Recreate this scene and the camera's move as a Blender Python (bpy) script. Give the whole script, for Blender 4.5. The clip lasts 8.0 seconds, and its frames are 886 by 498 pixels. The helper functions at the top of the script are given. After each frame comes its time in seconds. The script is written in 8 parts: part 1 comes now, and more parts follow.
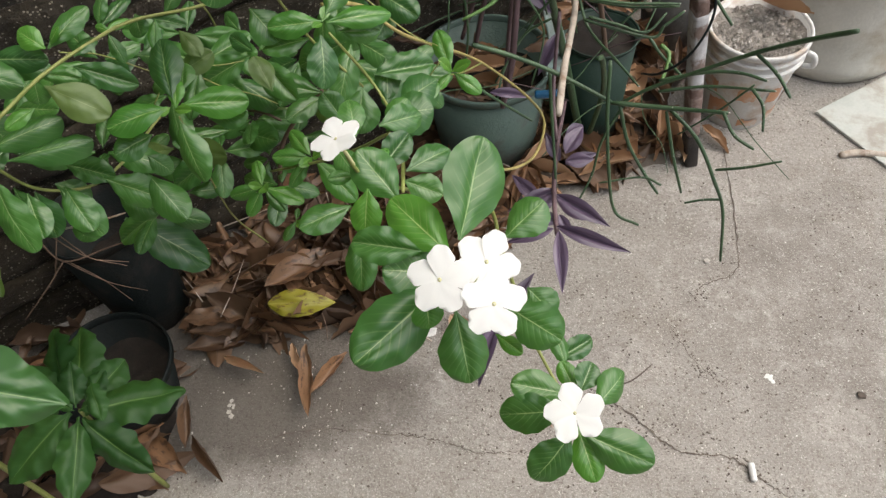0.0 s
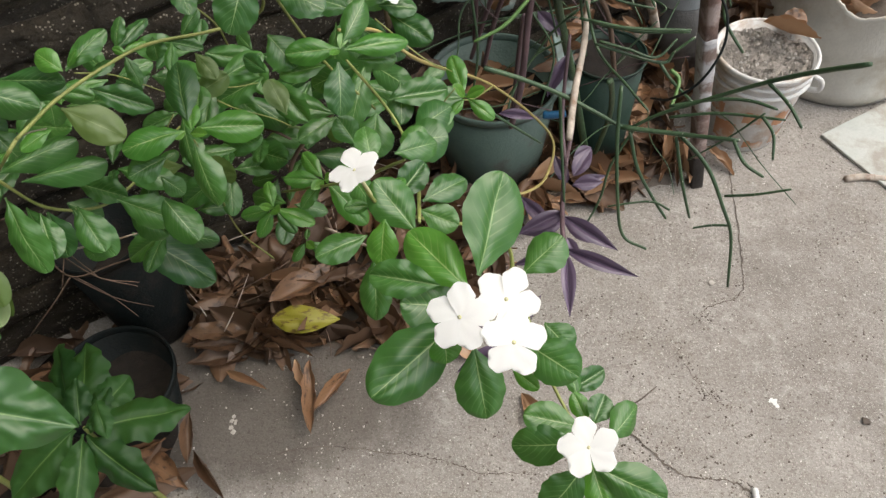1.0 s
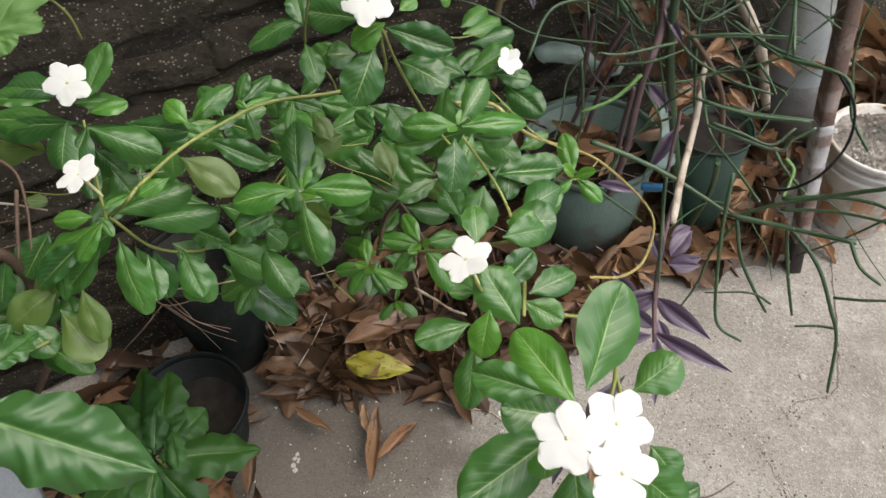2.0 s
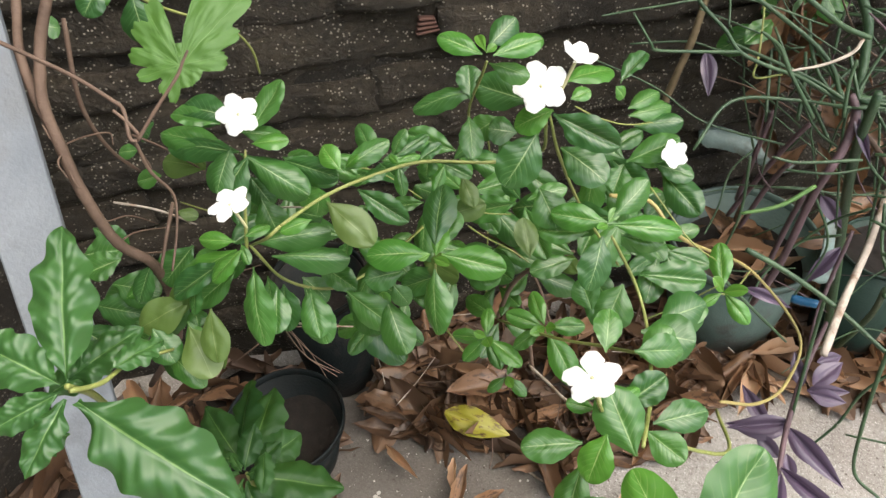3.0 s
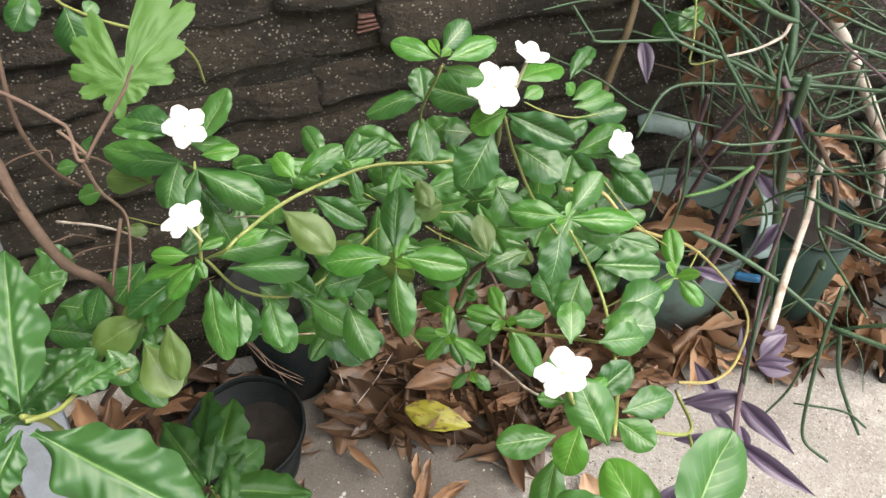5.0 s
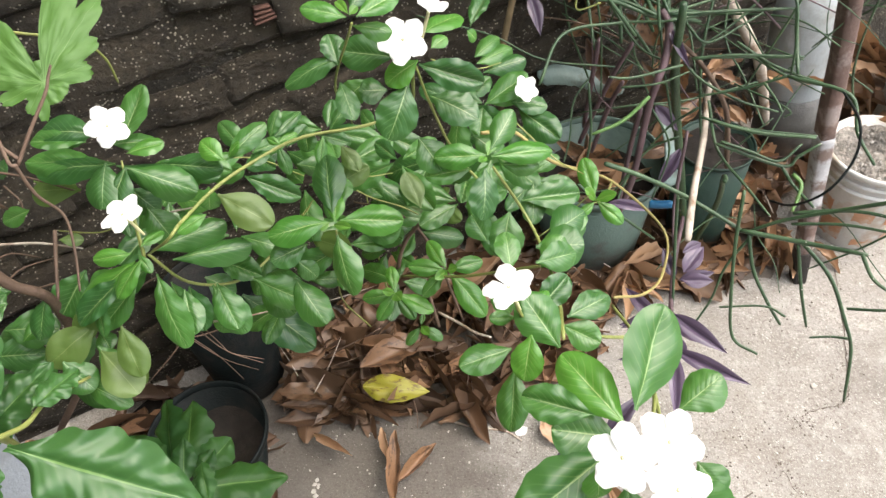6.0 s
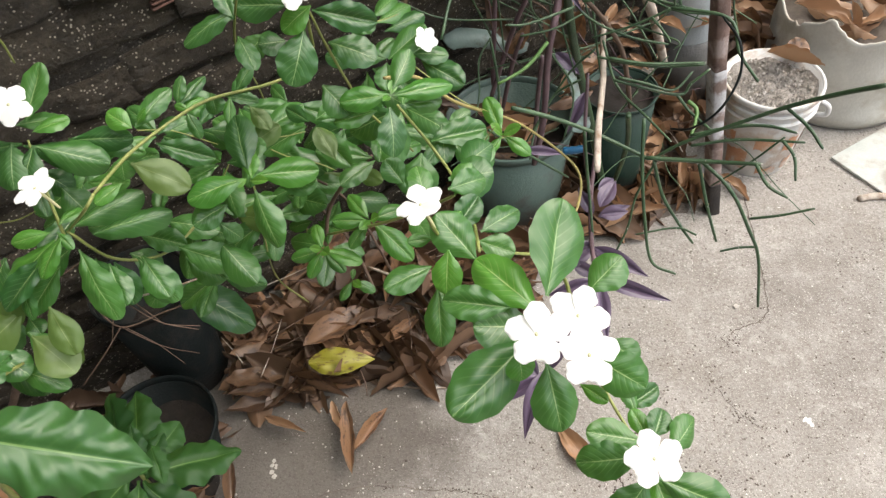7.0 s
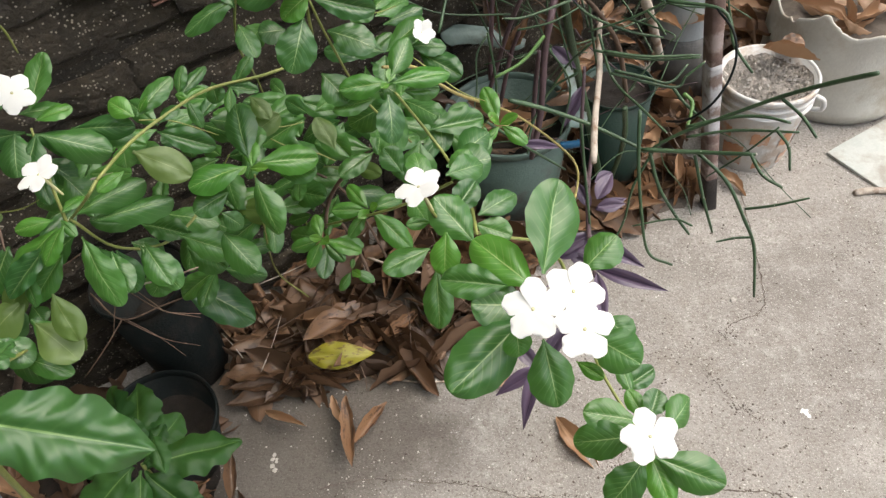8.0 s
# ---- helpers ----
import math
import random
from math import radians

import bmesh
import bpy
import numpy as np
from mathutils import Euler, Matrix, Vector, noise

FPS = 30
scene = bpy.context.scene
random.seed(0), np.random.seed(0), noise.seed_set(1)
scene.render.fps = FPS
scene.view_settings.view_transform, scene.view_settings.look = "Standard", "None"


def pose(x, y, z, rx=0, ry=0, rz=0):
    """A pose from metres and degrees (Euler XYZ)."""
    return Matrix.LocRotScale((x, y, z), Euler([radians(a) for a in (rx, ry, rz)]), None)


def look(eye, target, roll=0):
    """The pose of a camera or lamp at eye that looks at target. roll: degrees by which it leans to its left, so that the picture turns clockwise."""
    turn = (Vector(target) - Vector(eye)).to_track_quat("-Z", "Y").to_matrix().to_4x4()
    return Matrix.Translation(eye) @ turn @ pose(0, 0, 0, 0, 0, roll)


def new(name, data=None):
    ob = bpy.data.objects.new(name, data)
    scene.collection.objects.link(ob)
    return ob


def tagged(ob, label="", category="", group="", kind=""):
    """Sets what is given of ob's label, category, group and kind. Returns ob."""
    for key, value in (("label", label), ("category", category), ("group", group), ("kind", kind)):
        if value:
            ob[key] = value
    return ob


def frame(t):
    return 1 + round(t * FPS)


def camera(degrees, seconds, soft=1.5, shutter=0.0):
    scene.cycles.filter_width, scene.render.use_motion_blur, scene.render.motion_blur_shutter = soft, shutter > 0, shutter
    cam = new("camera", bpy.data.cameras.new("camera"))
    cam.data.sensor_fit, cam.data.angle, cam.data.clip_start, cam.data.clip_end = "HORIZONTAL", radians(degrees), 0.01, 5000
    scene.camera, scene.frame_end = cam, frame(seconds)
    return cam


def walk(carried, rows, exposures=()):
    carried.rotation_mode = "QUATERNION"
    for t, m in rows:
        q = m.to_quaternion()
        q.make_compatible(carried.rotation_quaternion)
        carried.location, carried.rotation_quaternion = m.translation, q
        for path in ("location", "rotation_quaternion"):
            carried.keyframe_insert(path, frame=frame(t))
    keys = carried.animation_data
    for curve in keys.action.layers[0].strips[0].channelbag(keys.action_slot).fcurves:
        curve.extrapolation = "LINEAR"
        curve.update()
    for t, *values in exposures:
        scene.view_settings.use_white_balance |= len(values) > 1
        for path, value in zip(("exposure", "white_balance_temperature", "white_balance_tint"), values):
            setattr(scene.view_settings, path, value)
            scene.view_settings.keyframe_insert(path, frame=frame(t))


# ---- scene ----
cam = camera(62.0, 8.0, soft=1.35, shutter=0.2)
PATH = [
    (0, (0.0545, 0.0236, 1.0415), (-0.0298, 0.6028, 0.2307), -6.61),
    (0.5, (0.0492, 0.0329, 1.0461), (-0.036, 0.6128, 0.2359), -6.14),
    (1, (0.0434, 0.0342, 1.0499), (-0.0391, 0.6241, 0.2466), -5.42),
    (1.2, (0.0383, 0.0296, 1.053), (-0.0634, 0.6311, 0.2606), -6.26),
    (2.3, (0.0117, 0.0829, 1.0668), (-0.2159, 0.6912, 0.3063), -5.41),
    (2.5, (0.0102, 0.09, 1.0693), (-0.2641, 0.6914, 0.3189), -5.73),
    (3, (-0.0021, 0.1016, 1.0716), (-0.3435, 0.6952, 0.3429), -4.87),
    (3.5, (-0.0101, 0.1169, 1.0753), (-0.3683, 0.7087, 0.3532), -4.30),
    (4, (-0.0108, 0.1167, 1.0759), (-0.3627, 0.7201, 0.3603), -3.79),
    (4.2, (-0.0133, 0.1171, 1.0745), (-0.3579, 0.7206, 0.3555), -3.48),
    (5.3, (-0.0157, 0.0914, 1.0799), (-0.2511, 0.715, 0.3344), -4.32),
    (5.5, (-0.0141, 0.0842, 1.0797), (-0.2321, 0.7137, 0.3339), -5.21),
    (6, (-0.0113, 0.0559, 1.0814), (-0.1814, 0.6903, 0.3273), -6.62),
    (6.5, (-0.0067, 0.0316, 1.0747), (-0.123, 0.6672, 0.3115), -6.87),
    (7, (0.009, 0.0077, 1.0687), (-0.0799, 0.6439, 0.3024), -8.18),
    (7.5, (0.0097, 0.0001, 1.066), (-0.0844, 0.6402, 0.3034), -8.47),
    (8, (0.0098, -0.0082, 1.0654), (-0.0777, 0.6317, 0.3019), -8.31),
]
walk(cam, [(t, look(eye, target, roll)) for t, eye, target, roll in PATH], exposures=[(0.0, 0.37), (1.2, 0.37), (2.5, 0.76), (3.0, 0.98), (4.0, 1.0), (5.5, 1.28), (6.5, 1.03), (7.0, 0.84), (7.5, 0.78), (8.0, 0.65)])

# ---- world and sun: open shade under a bright hazy sky ----
SUN_EL, SUN_AZ = 63.0, 80.0
world = bpy.data.worlds.new("sky")
scene.world = world
world.use_nodes = True
wn = world.node_tree.nodes
sky = wn.new("ShaderNodeTexSky")
sky.sky_type = 'NISHITA'
sky.sun_disc = False
sky.sun_elevation = radians(SUN_EL)
sky.sun_rotation = radians(SUN_AZ)
sky.air_density, sky.dust_density = 1.0, 5.0
world.node_tree.links.new(sky.outputs[0], wn["Background"].inputs[0])
wn["Background"].inputs[1].default_value = 0.15
sun_data = bpy.data.lights.new("sun", 'SUN')
sun_data.energy, sun_data.angle, sun_data.color = 2.45, radians(85), (1.0, 0.985, 0.92)
sun = new("sun", sun_data)
sun.matrix_world = look((2.2, 0.95, 4.8), (0, 0.6, 0.3))


# ---- materials ----
def node_mat(name):
    m = bpy.data.materials.new(name)
    m.use_nodes = True
    nt = m.node_tree
    bsdf = nt.nodes["Principled BSDF"]
    return m, nt, bsdf


def add(nt, kind, **props):
    n = nt.nodes.new(kind)
    for key, value in props.items():
        n.inputs[key].default_value = value
    return n


def ramp(nt, src, stops):
    r = nt.nodes.new("ShaderNodeValToRGB")
    e = r.color_ramp.elements
    while len(e) < len(stops):
        e.new(0.5)
    for el, (p, c) in zip(e, stops):
        el.position, el.color = p, (*c, 1.0)
    nt.links.new(src, r.inputs[0])
    return r.outputs[0]


def mix(nt, fac, a, b, blend='MIX'):
    n = nt.nodes.new("ShaderNodeMix")
    n.data_type, n.blend_type = 'RGBA', blend
    for sock, v in ((n.inputs[0], fac), (n.inputs[6], a), (n.inputs[7], b)):
        if hasattr(v, "is_linked"):
            nt.links.new(v, sock)
        else:
            sock.default_value = v if not isinstance(v, tuple) else (*v, 1.0)
    return n.outputs[2]


def fmath(nt, op, a, b=0.0, c=None):
    n = nt.nodes.new("ShaderNodeMath")
    n.operation = op
    for sock, v in zip(n.inputs, (a, b) if c is None else (a, b, c)):
        if hasattr(v, "is_linked"):
            nt.links.new(v, sock)
        else:
            sock.default_value = v
    return n.outputs[0]


def noise_of(nt, scale, detail=4.0, rough=0.6, vec=None):
    n = nt.nodes.new("ShaderNodeTexNoise")
    n.inputs["Scale"].default_value, n.inputs["Detail"].default_value, n.inputs["Roughness"].default_value = scale, detail, rough
    if vec is not None:
        nt.links.new(vec, n.inputs["Vector"])
    return n.outputs[0]


def coords(nt, kind="Object"):
    return nt.nodes.new("ShaderNodeTexCoord").outputs[kind]


def bump(nt, bsdf, height, strength, dist):
    b = nt.nodes.new("ShaderNodeBump")
    b.inputs["Strength"].default_value, b.inputs["Distance"].default_value = strength, dist
    nt.links.new(height, b.inputs["Height"])
    nt.links.new(b.outputs[0], bsdf.inputs["Normal"])


def surface(name, lo, hi, scale=20.0, fine=150.0, rough=0.7, bump_d=0.002, metal=0.0, stain=None, stain_scale=6.0, strength=0.5):
    """A mottled surface: two scales of tone, fine relief, optional stains."""
    m, nt, bsdf = node_mat(name)
    v = coords(nt)
    a = noise_of(nt, scale, 5.0, 0.6, v)
    f = noise_of(nt, fine, 3.0, 0.6, v)
    c = ramp(nt, a, [(0.3, lo), (0.7, hi)])
    c = mix(nt, fmath(nt, 'MULTIPLY', f, 0.45), c, tuple(x * 0.6 for x in lo))
    if stain:
        s = ramp(nt, noise_of(nt, stain_scale, 6.0, 0.65, v), [(0.5, (0, 0, 0)), (0.62, (1, 1, 1))])
        c = mix(nt, s, c, stain)
    nt.links.new(c, bsdf.inputs["Base Color"])
    bsdf.inputs["Roughness"].default_value, bsdf.inputs["Metallic"].default_value = rough, metal
    bump(nt, bsdf, f, strength, bump_d)
    return m


def leaf_material(name, dark, light, rib, rough=0.32, vein=17.0, vein_fade=0.14, blotch=None, thin=0.3, vein_amt=1.0, relief=1.0, island=False, slant=0.4, spec=0.75, glow=(0.25, 0.5, 0.05)):
    """A leaf blade: pale midrib and side veins from the blade's own coordinates, tone that varies from leaf to leaf."""
    m, nt, bsdf = node_mat(name)
    uv = nt.nodes.new("ShaderNodeUVMap")
    uv.uv_map = "blade"
    sep = nt.nodes.new("ShaderNodeSeparateXYZ")
    nt.links.new(uv.outputs[0], sep.inputs[0])
    across = fmath(nt, 'ABSOLUTE', fmath(nt, 'SUBTRACT', sep.outputs[0], 0.5))
    along = sep.outputs[1]
    info = nt.nodes.new("ShaderNodeNewGeometry" if island else "ShaderNodeObjectInfo")
    chance = info.outputs["Random Per Island" if island else "Random"]
    v = coords(nt)
    tone = fmath(nt, 'ADD', fmath(nt, 'MULTIPLY', chance, 0.75), fmath(nt, 'MULTIPLY', noise_of(nt, 3.0, 3.0, 0.6, v), 0.25))
    c = mix(nt, tone, dark, light)
    if blotch:
        s = ramp(nt, noise_of(nt, 5.0, 5.0, 0.65, v), [(0.52, (0, 0, 0)), (0.6, (1, 1, 1))])
        c = mix(nt, s, c, blotch)
    phase = fmath(nt, 'SUBTRACT', along, fmath(nt, 'MULTIPLY', across, slant))
    wave = fmath(nt, 'SINE', fmath(nt, 'SUBTRACT', fmath(nt, 'MULTIPLY', phase, vein * 2.4), -1.57))
    side = fmath(nt, 'POWER', fmath(nt, 'ADD', fmath(nt, 'MULTIPLY', wave, 0.5), 0.5), 16.0)
    fade = fmath(nt, 'SUBTRACT', 1.0, fmath(nt, 'MULTIPLY', across, 2.2))
    side = fmath(nt, 'MULTIPLY', fmath(nt, 'MULTIPLY', side, fade), vein_fade * vein_amt)
    width = fmath(nt, 'SUBTRACT', 0.021, fmath(nt, 'MULTIPLY', along, 0.016))
    mid = fmath(nt, 'LESS_THAN', across, width)
    both = fmath(nt, 'MINIMUM', fmath(nt, 'ADD', side, fmath(nt, 'MULTIPLY', mid, 0.85)), 0.9)
    c = mix(nt, both, c, rib)
    nt.links.new(c, bsdf.inputs["Base Color"])
    bsdf.inputs["Roughness"].default_value = rough
    bsdf.inputs["Specular IOR Level"].default_value = spec
    h = fmath(nt, 'ADD', fmath(nt, 'MULTIPLY', fmath(nt, 'MULTIPLY', wave, fade), -0.022 * relief), fmath(nt, 'MULTIPLY', noise_of(nt, 2.5, 2.0, 0.5, v), 0.3))
    bump(nt, bsdf, h, 0.5, 0.006)
    out = nt.nodes["Material Output"]
    tr = nt.nodes.new("ShaderNodeBsdfTranslucent")
    nt.links.new(mix(nt, 0.5, c, glow), tr.inputs[0])
    ms = nt.nodes.new("ShaderNodeMixShader")
    ms.inputs[0].default_value = thin
    nt.links.new(bsdf.outputs[0], ms.inputs[1])
    nt.links.new(tr.outputs[0], ms.inputs[2])
    nt.links.new(ms.outputs[0], out.inputs[0])
    return m


M_LEAF = leaf_material("waxy_green_leaf", (0.022, 0.09, 0.024), (0.07, 0.2, 0.036), (0.33, 0.47, 0.19), rough=0.35, vein=22.25, slant=0.68, spec=0.7, vein_fade=0.38, relief=0.9)
M_FRESH = leaf_material("fresh_green_leaf", (0.045, 0.17, 0.024), (0.095, 0.275, 0.034), (0.38, 0.52, 0.19), rough=0.34, vein=22.25, slant=0.68, spec=0.7, vein_fade=0.38, relief=0.9)
M_YOUNG = leaf_material("young_leaf", (0.08, 0.23, 0.03), (0.13, 0.30, 0.045), (0.35, 0.5, 0.15), thin=0.35)
M_PALE = leaf_material("pale_old_leaf", (0.08, 0.145, 0.03), (0.125, 0.19, 0.045), (0.22, 0.29, 0.1), rough=0.5)
M_BROAD = leaf_material("broad_leaf", (0.035, 0.11, 0.028), (0.055, 0.15, 0.039), (0.2, 0.35, 0.11), rough=0.38, vein=22.25, vein_fade=0.12, relief=0.6, spec=0.6)
M_POTLEAF = leaf_material("pointed_leaf", (0.014, 0.054, 0.014), (0.042, 0.12, 0.028), (0.14, 0.25, 0.07), rough=0.46, vein=14.0, vein_fade=0.12, spec=0.3)
M_LOBED = leaf_material("lobed_leaf", (0.062, 0.165, 0.02), (0.075, 0.185, 0.025), (0.15, 0.28, 0.07), rough=0.6, vein=10.0, vein_fade=0.05, thin=0.3)
M_PURPLE = leaf_material("purple_leaf", (0.06, 0.044, 0.07), (0.16, 0.115, 0.185), (0.14, 0.1, 0.16), rough=0.4, vein_fade=0.1, thin=0.18, glow=(0.2, 0.11, 0.23))
M_DEAD = leaf_material("dead_leaf", (0.05, 0.027, 0.015), (0.3, 0.165, 0.085), (0.18, 0.105, 0.055), rough=0.5, vein=18.0, vein_fade=0.25, blotch=(0.07, 0.04, 0.024), thin=0.12, glow=(0.4, 0.2, 0.08))
M_PACKED = leaf_material("packed_dead_leaf", (0.035, 0.02, 0.012), (0.2, 0.11, 0.056), (0.1, 0.058, 0.032), rough=0.65, vein=18.0, vein_fade=0.2, thin=0.1, island=True, glow=(0.4, 0.2, 0.08))
M_ORANGE = leaf_material("orange_dead_leaf", (0.27, 0.145, 0.07), (0.52, 0.34, 0.21), (0.4, 0.26, 0.15), rough=0.55, vein_fade=0.2, thin=0.15, glow=(0.6, 0.36, 0.18))
M_YELLOW = leaf_material("yellow_leaf", (0.3, 0.28, 0.025), (0.36, 0.33, 0.03), (0.4, 0.36, 0.08), rough=0.45, blotch=(0.14, 0.09, 0.02), thin=0.2, glow=(0.6, 0.5, 0.06))
M_STEM = surface("green_yellow_stem", (0.2, 0.24, 0.06), (0.31, 0.33, 0.1), 40, 300, 0.5)
M_RUNNER = surface("yellow_runner_stem", (0.3, 0.25, 0.085), (0.42, 0.35, 0.13), 40, 300, 0.5)
M_WOODSTEM = surface("brown_twig", (0.085, 0.052, 0.035), (0.19, 0.125, 0.088), 30, 250, 0.75)
M_STRAW = surface("dry_straw_stem", (0.11, 0.08, 0.04), (0.2, 0.15, 0.08), 60, 300, 0.8)
M_PENCIL = surface("pencil_stem", (0.033, 0.072, 0.036), (0.078, 0.14, 0.064), 25, 300, 0.4)
M_PENCIL_L = surface("light_pencil_stem", (0.09, 0.2, 0.05), (0.14, 0.26, 0.07), 25, 300, 0.45)
M_PURSTEM = surface("purple_stem", (0.085, 0.053, 0.06), (0.16, 0.1, 0.112), 30, 300, 0.5)
M_STICK = surface("bleached_stick", (0.4, 0.34, 0.28), (0.62, 0.55, 0.47), 60, 300, 0.8, stain=(0.22, 0.15, 0.1), stain_scale=25)
M_BLACKPOT = surface("black_plastic", (0.006, 0.009, 0.009), (0.012, 0.016, 0.016), 12, 200, 0.55, stain=(0.02, 0.018, 0.016), stain_scale=14)
M_BLACKPOT.node_tree.nodes["Principled BSDF"].inputs["Specular IOR Level"].default_value = 0.18
M_SOIL = surface("dark_soil", (0.012, 0.009, 0.007), (0.035, 0.027, 0.021), 60, 400, 0.95, 0.004)
M_EARTH = surface("dusty_earth", (0.1, 0.082, 0.066), (0.19, 0.16, 0.132), 40, 350, 0.95, 0.004)
M_GRIT = surface("grey_gritty_soil", (0.24, 0.215, 0.19), (0.52, 0.48, 0.43), 130, 500, 0.95, 0.004, strength=1.0)
M_WHITEPLASTIC = surface("old_white_plastic", (0.62, 0.62, 0.6), (0.78, 0.78, 0.76), 12, 200, 0.45, stain=(0.5, 0.42, 0.35), stain_scale=18)
M_ORANGEPRINT = surface("faded_orange_print", (0.5, 0.22, 0.1), (0.62, 0.4, 0.26), 20, 200, 0.5, stain=(0.55, 0.5, 0.45), stain_scale=22)
M_MILKY = surface("milky_blue_white_plastic", (0.4, 0.44, 0.45), (0.54, 0.58, 0.59), 6, 200, 0.35, stain=(0.3, 0.3, 0.28), stain_scale=7)
M_JUG = surface("cloudy_plastic", (0.5, 0.49, 0.44), (0.68, 0.67, 0.61), 6, 200, 0.35, stain=(0.4, 0.36, 0.29), stain_scale=7)
M_SLAB = surface("pale_slab", (0.42, 0.45, 0.42), (0.58, 0.6, 0.56), 9, 200, 0.6, stain=(0.32, 0.3, 0.26), stain_scale=9)
M_GREENPOT = surface("dark_green_plastic", (0.012, 0.036, 0.026), (0.024, 0.06, 0.042), 10, 200, 0.6, stain=(0.018, 0.024, 0.019), stain_scale=8)
# One plastic in two tones: pot darkened for its shade, shards left lit.
M_TEAL_SHADED = surface("green_plastic_shaded", (0.075, 0.125, 0.105), (0.135, 0.195, 0.17), 8, 200, 0.55, stain=(0.07, 0.075, 0.065), stain_scale=8)
M_TEAL_LIT = surface("green_plastic_lit", (0.16, 0.235, 0.215), (0.27, 0.35, 0.325), 8, 200, 0.5, stain=(0.11, 0.12, 0.105), stain_scale=16)
M_GREYPOT = surface("grey_plastic", (0.07, 0.07, 0.068), (0.24, 0.24, 0.23), 9, 200, 0.5, stain=(0.035, 0.032, 0.03), stain_scale=11)
M_POLE = surface("weathered_brown_wood", (0.12, 0.078, 0.065), (0.26, 0.175, 0.15), 30, 300, 0.8, stain=(0.36, 0.3, 0.28), stain_scale=20)
M_BLACKWOOD = surface("blackened_wet_wood", (0.012, 0.01, 0.009), (0.045, 0.036, 0.032), 30, 300, 0.7)
M_WHITEWASH = surface("greyed_whitewash", (0.42, 0.42, 0.43), (0.6, 0.6, 0.62), 30, 300, 0.75, stain=(0.2, 0.15, 0.13), stain_scale=25)
M_PLANK = surface("white_painted_wood", (0.22, 0.245, 0.275), (0.32, 0.35, 0.38), 10, 250, 0.6, stain=(0.2, 0.215, 0.23), stain_scale=12)
M_BLUE = surface("blue_plastic", (0.01, 0.09, 0.2), (0.015, 0.13, 0.28), 20, 200, 0.4)
M_PEBBLE = surface("pale_stone_chip", (0.4, 0.37, 0.33), (0.66, 0.63, 0.58), 40, 300, 0.85)
M_DARKBIT = surface("dark_crumb", (0.075, 0.06, 0.05), (0.19, 0.158, 0.13), 40, 300, 0.95)
M_WHITE = surface("white_scrap", (0.7, 0.7, 0.68), (0.82, 0.82, 0.8), 40, 300, 0.6)


def petal_material():
    m, nt, bsdf = node_mat("white_petal")
    v = coords(nt)
    c = ramp(nt, noise_of(nt, 30.0, 3.0, 0.5, v), [(0.3, (0.93, 0.94, 0.93)), (0.7, (0.96, 0.96, 0.95))])
    nt.links.new(c, bsdf.inputs["Base Color"])
    bsdf.inputs["Roughness"].default_value = 0.6
    tr = nt.nodes.new("ShaderNodeBsdfTranslucent")
    tr.inputs[0].default_value = (0.9, 0.92, 0.88, 1)
    ms = nt.nodes.new("ShaderNodeMixShader")
    ms.inputs[0].default_value = 0.35
    nt.links.new(bsdf.outputs[0], ms.inputs[1])
    nt.links.new(tr.outputs[0], ms.inputs[2])
    nt.links.new(ms.outputs[0], nt.nodes["Material Output"].inputs[0])
    return m


M_PETAL = petal_material()
M_EYE = surface("pale_yellow_flower_eye", (0.6, 0.58, 0.3), (0.7, 0.68, 0.4), 100, 400, 0.6)


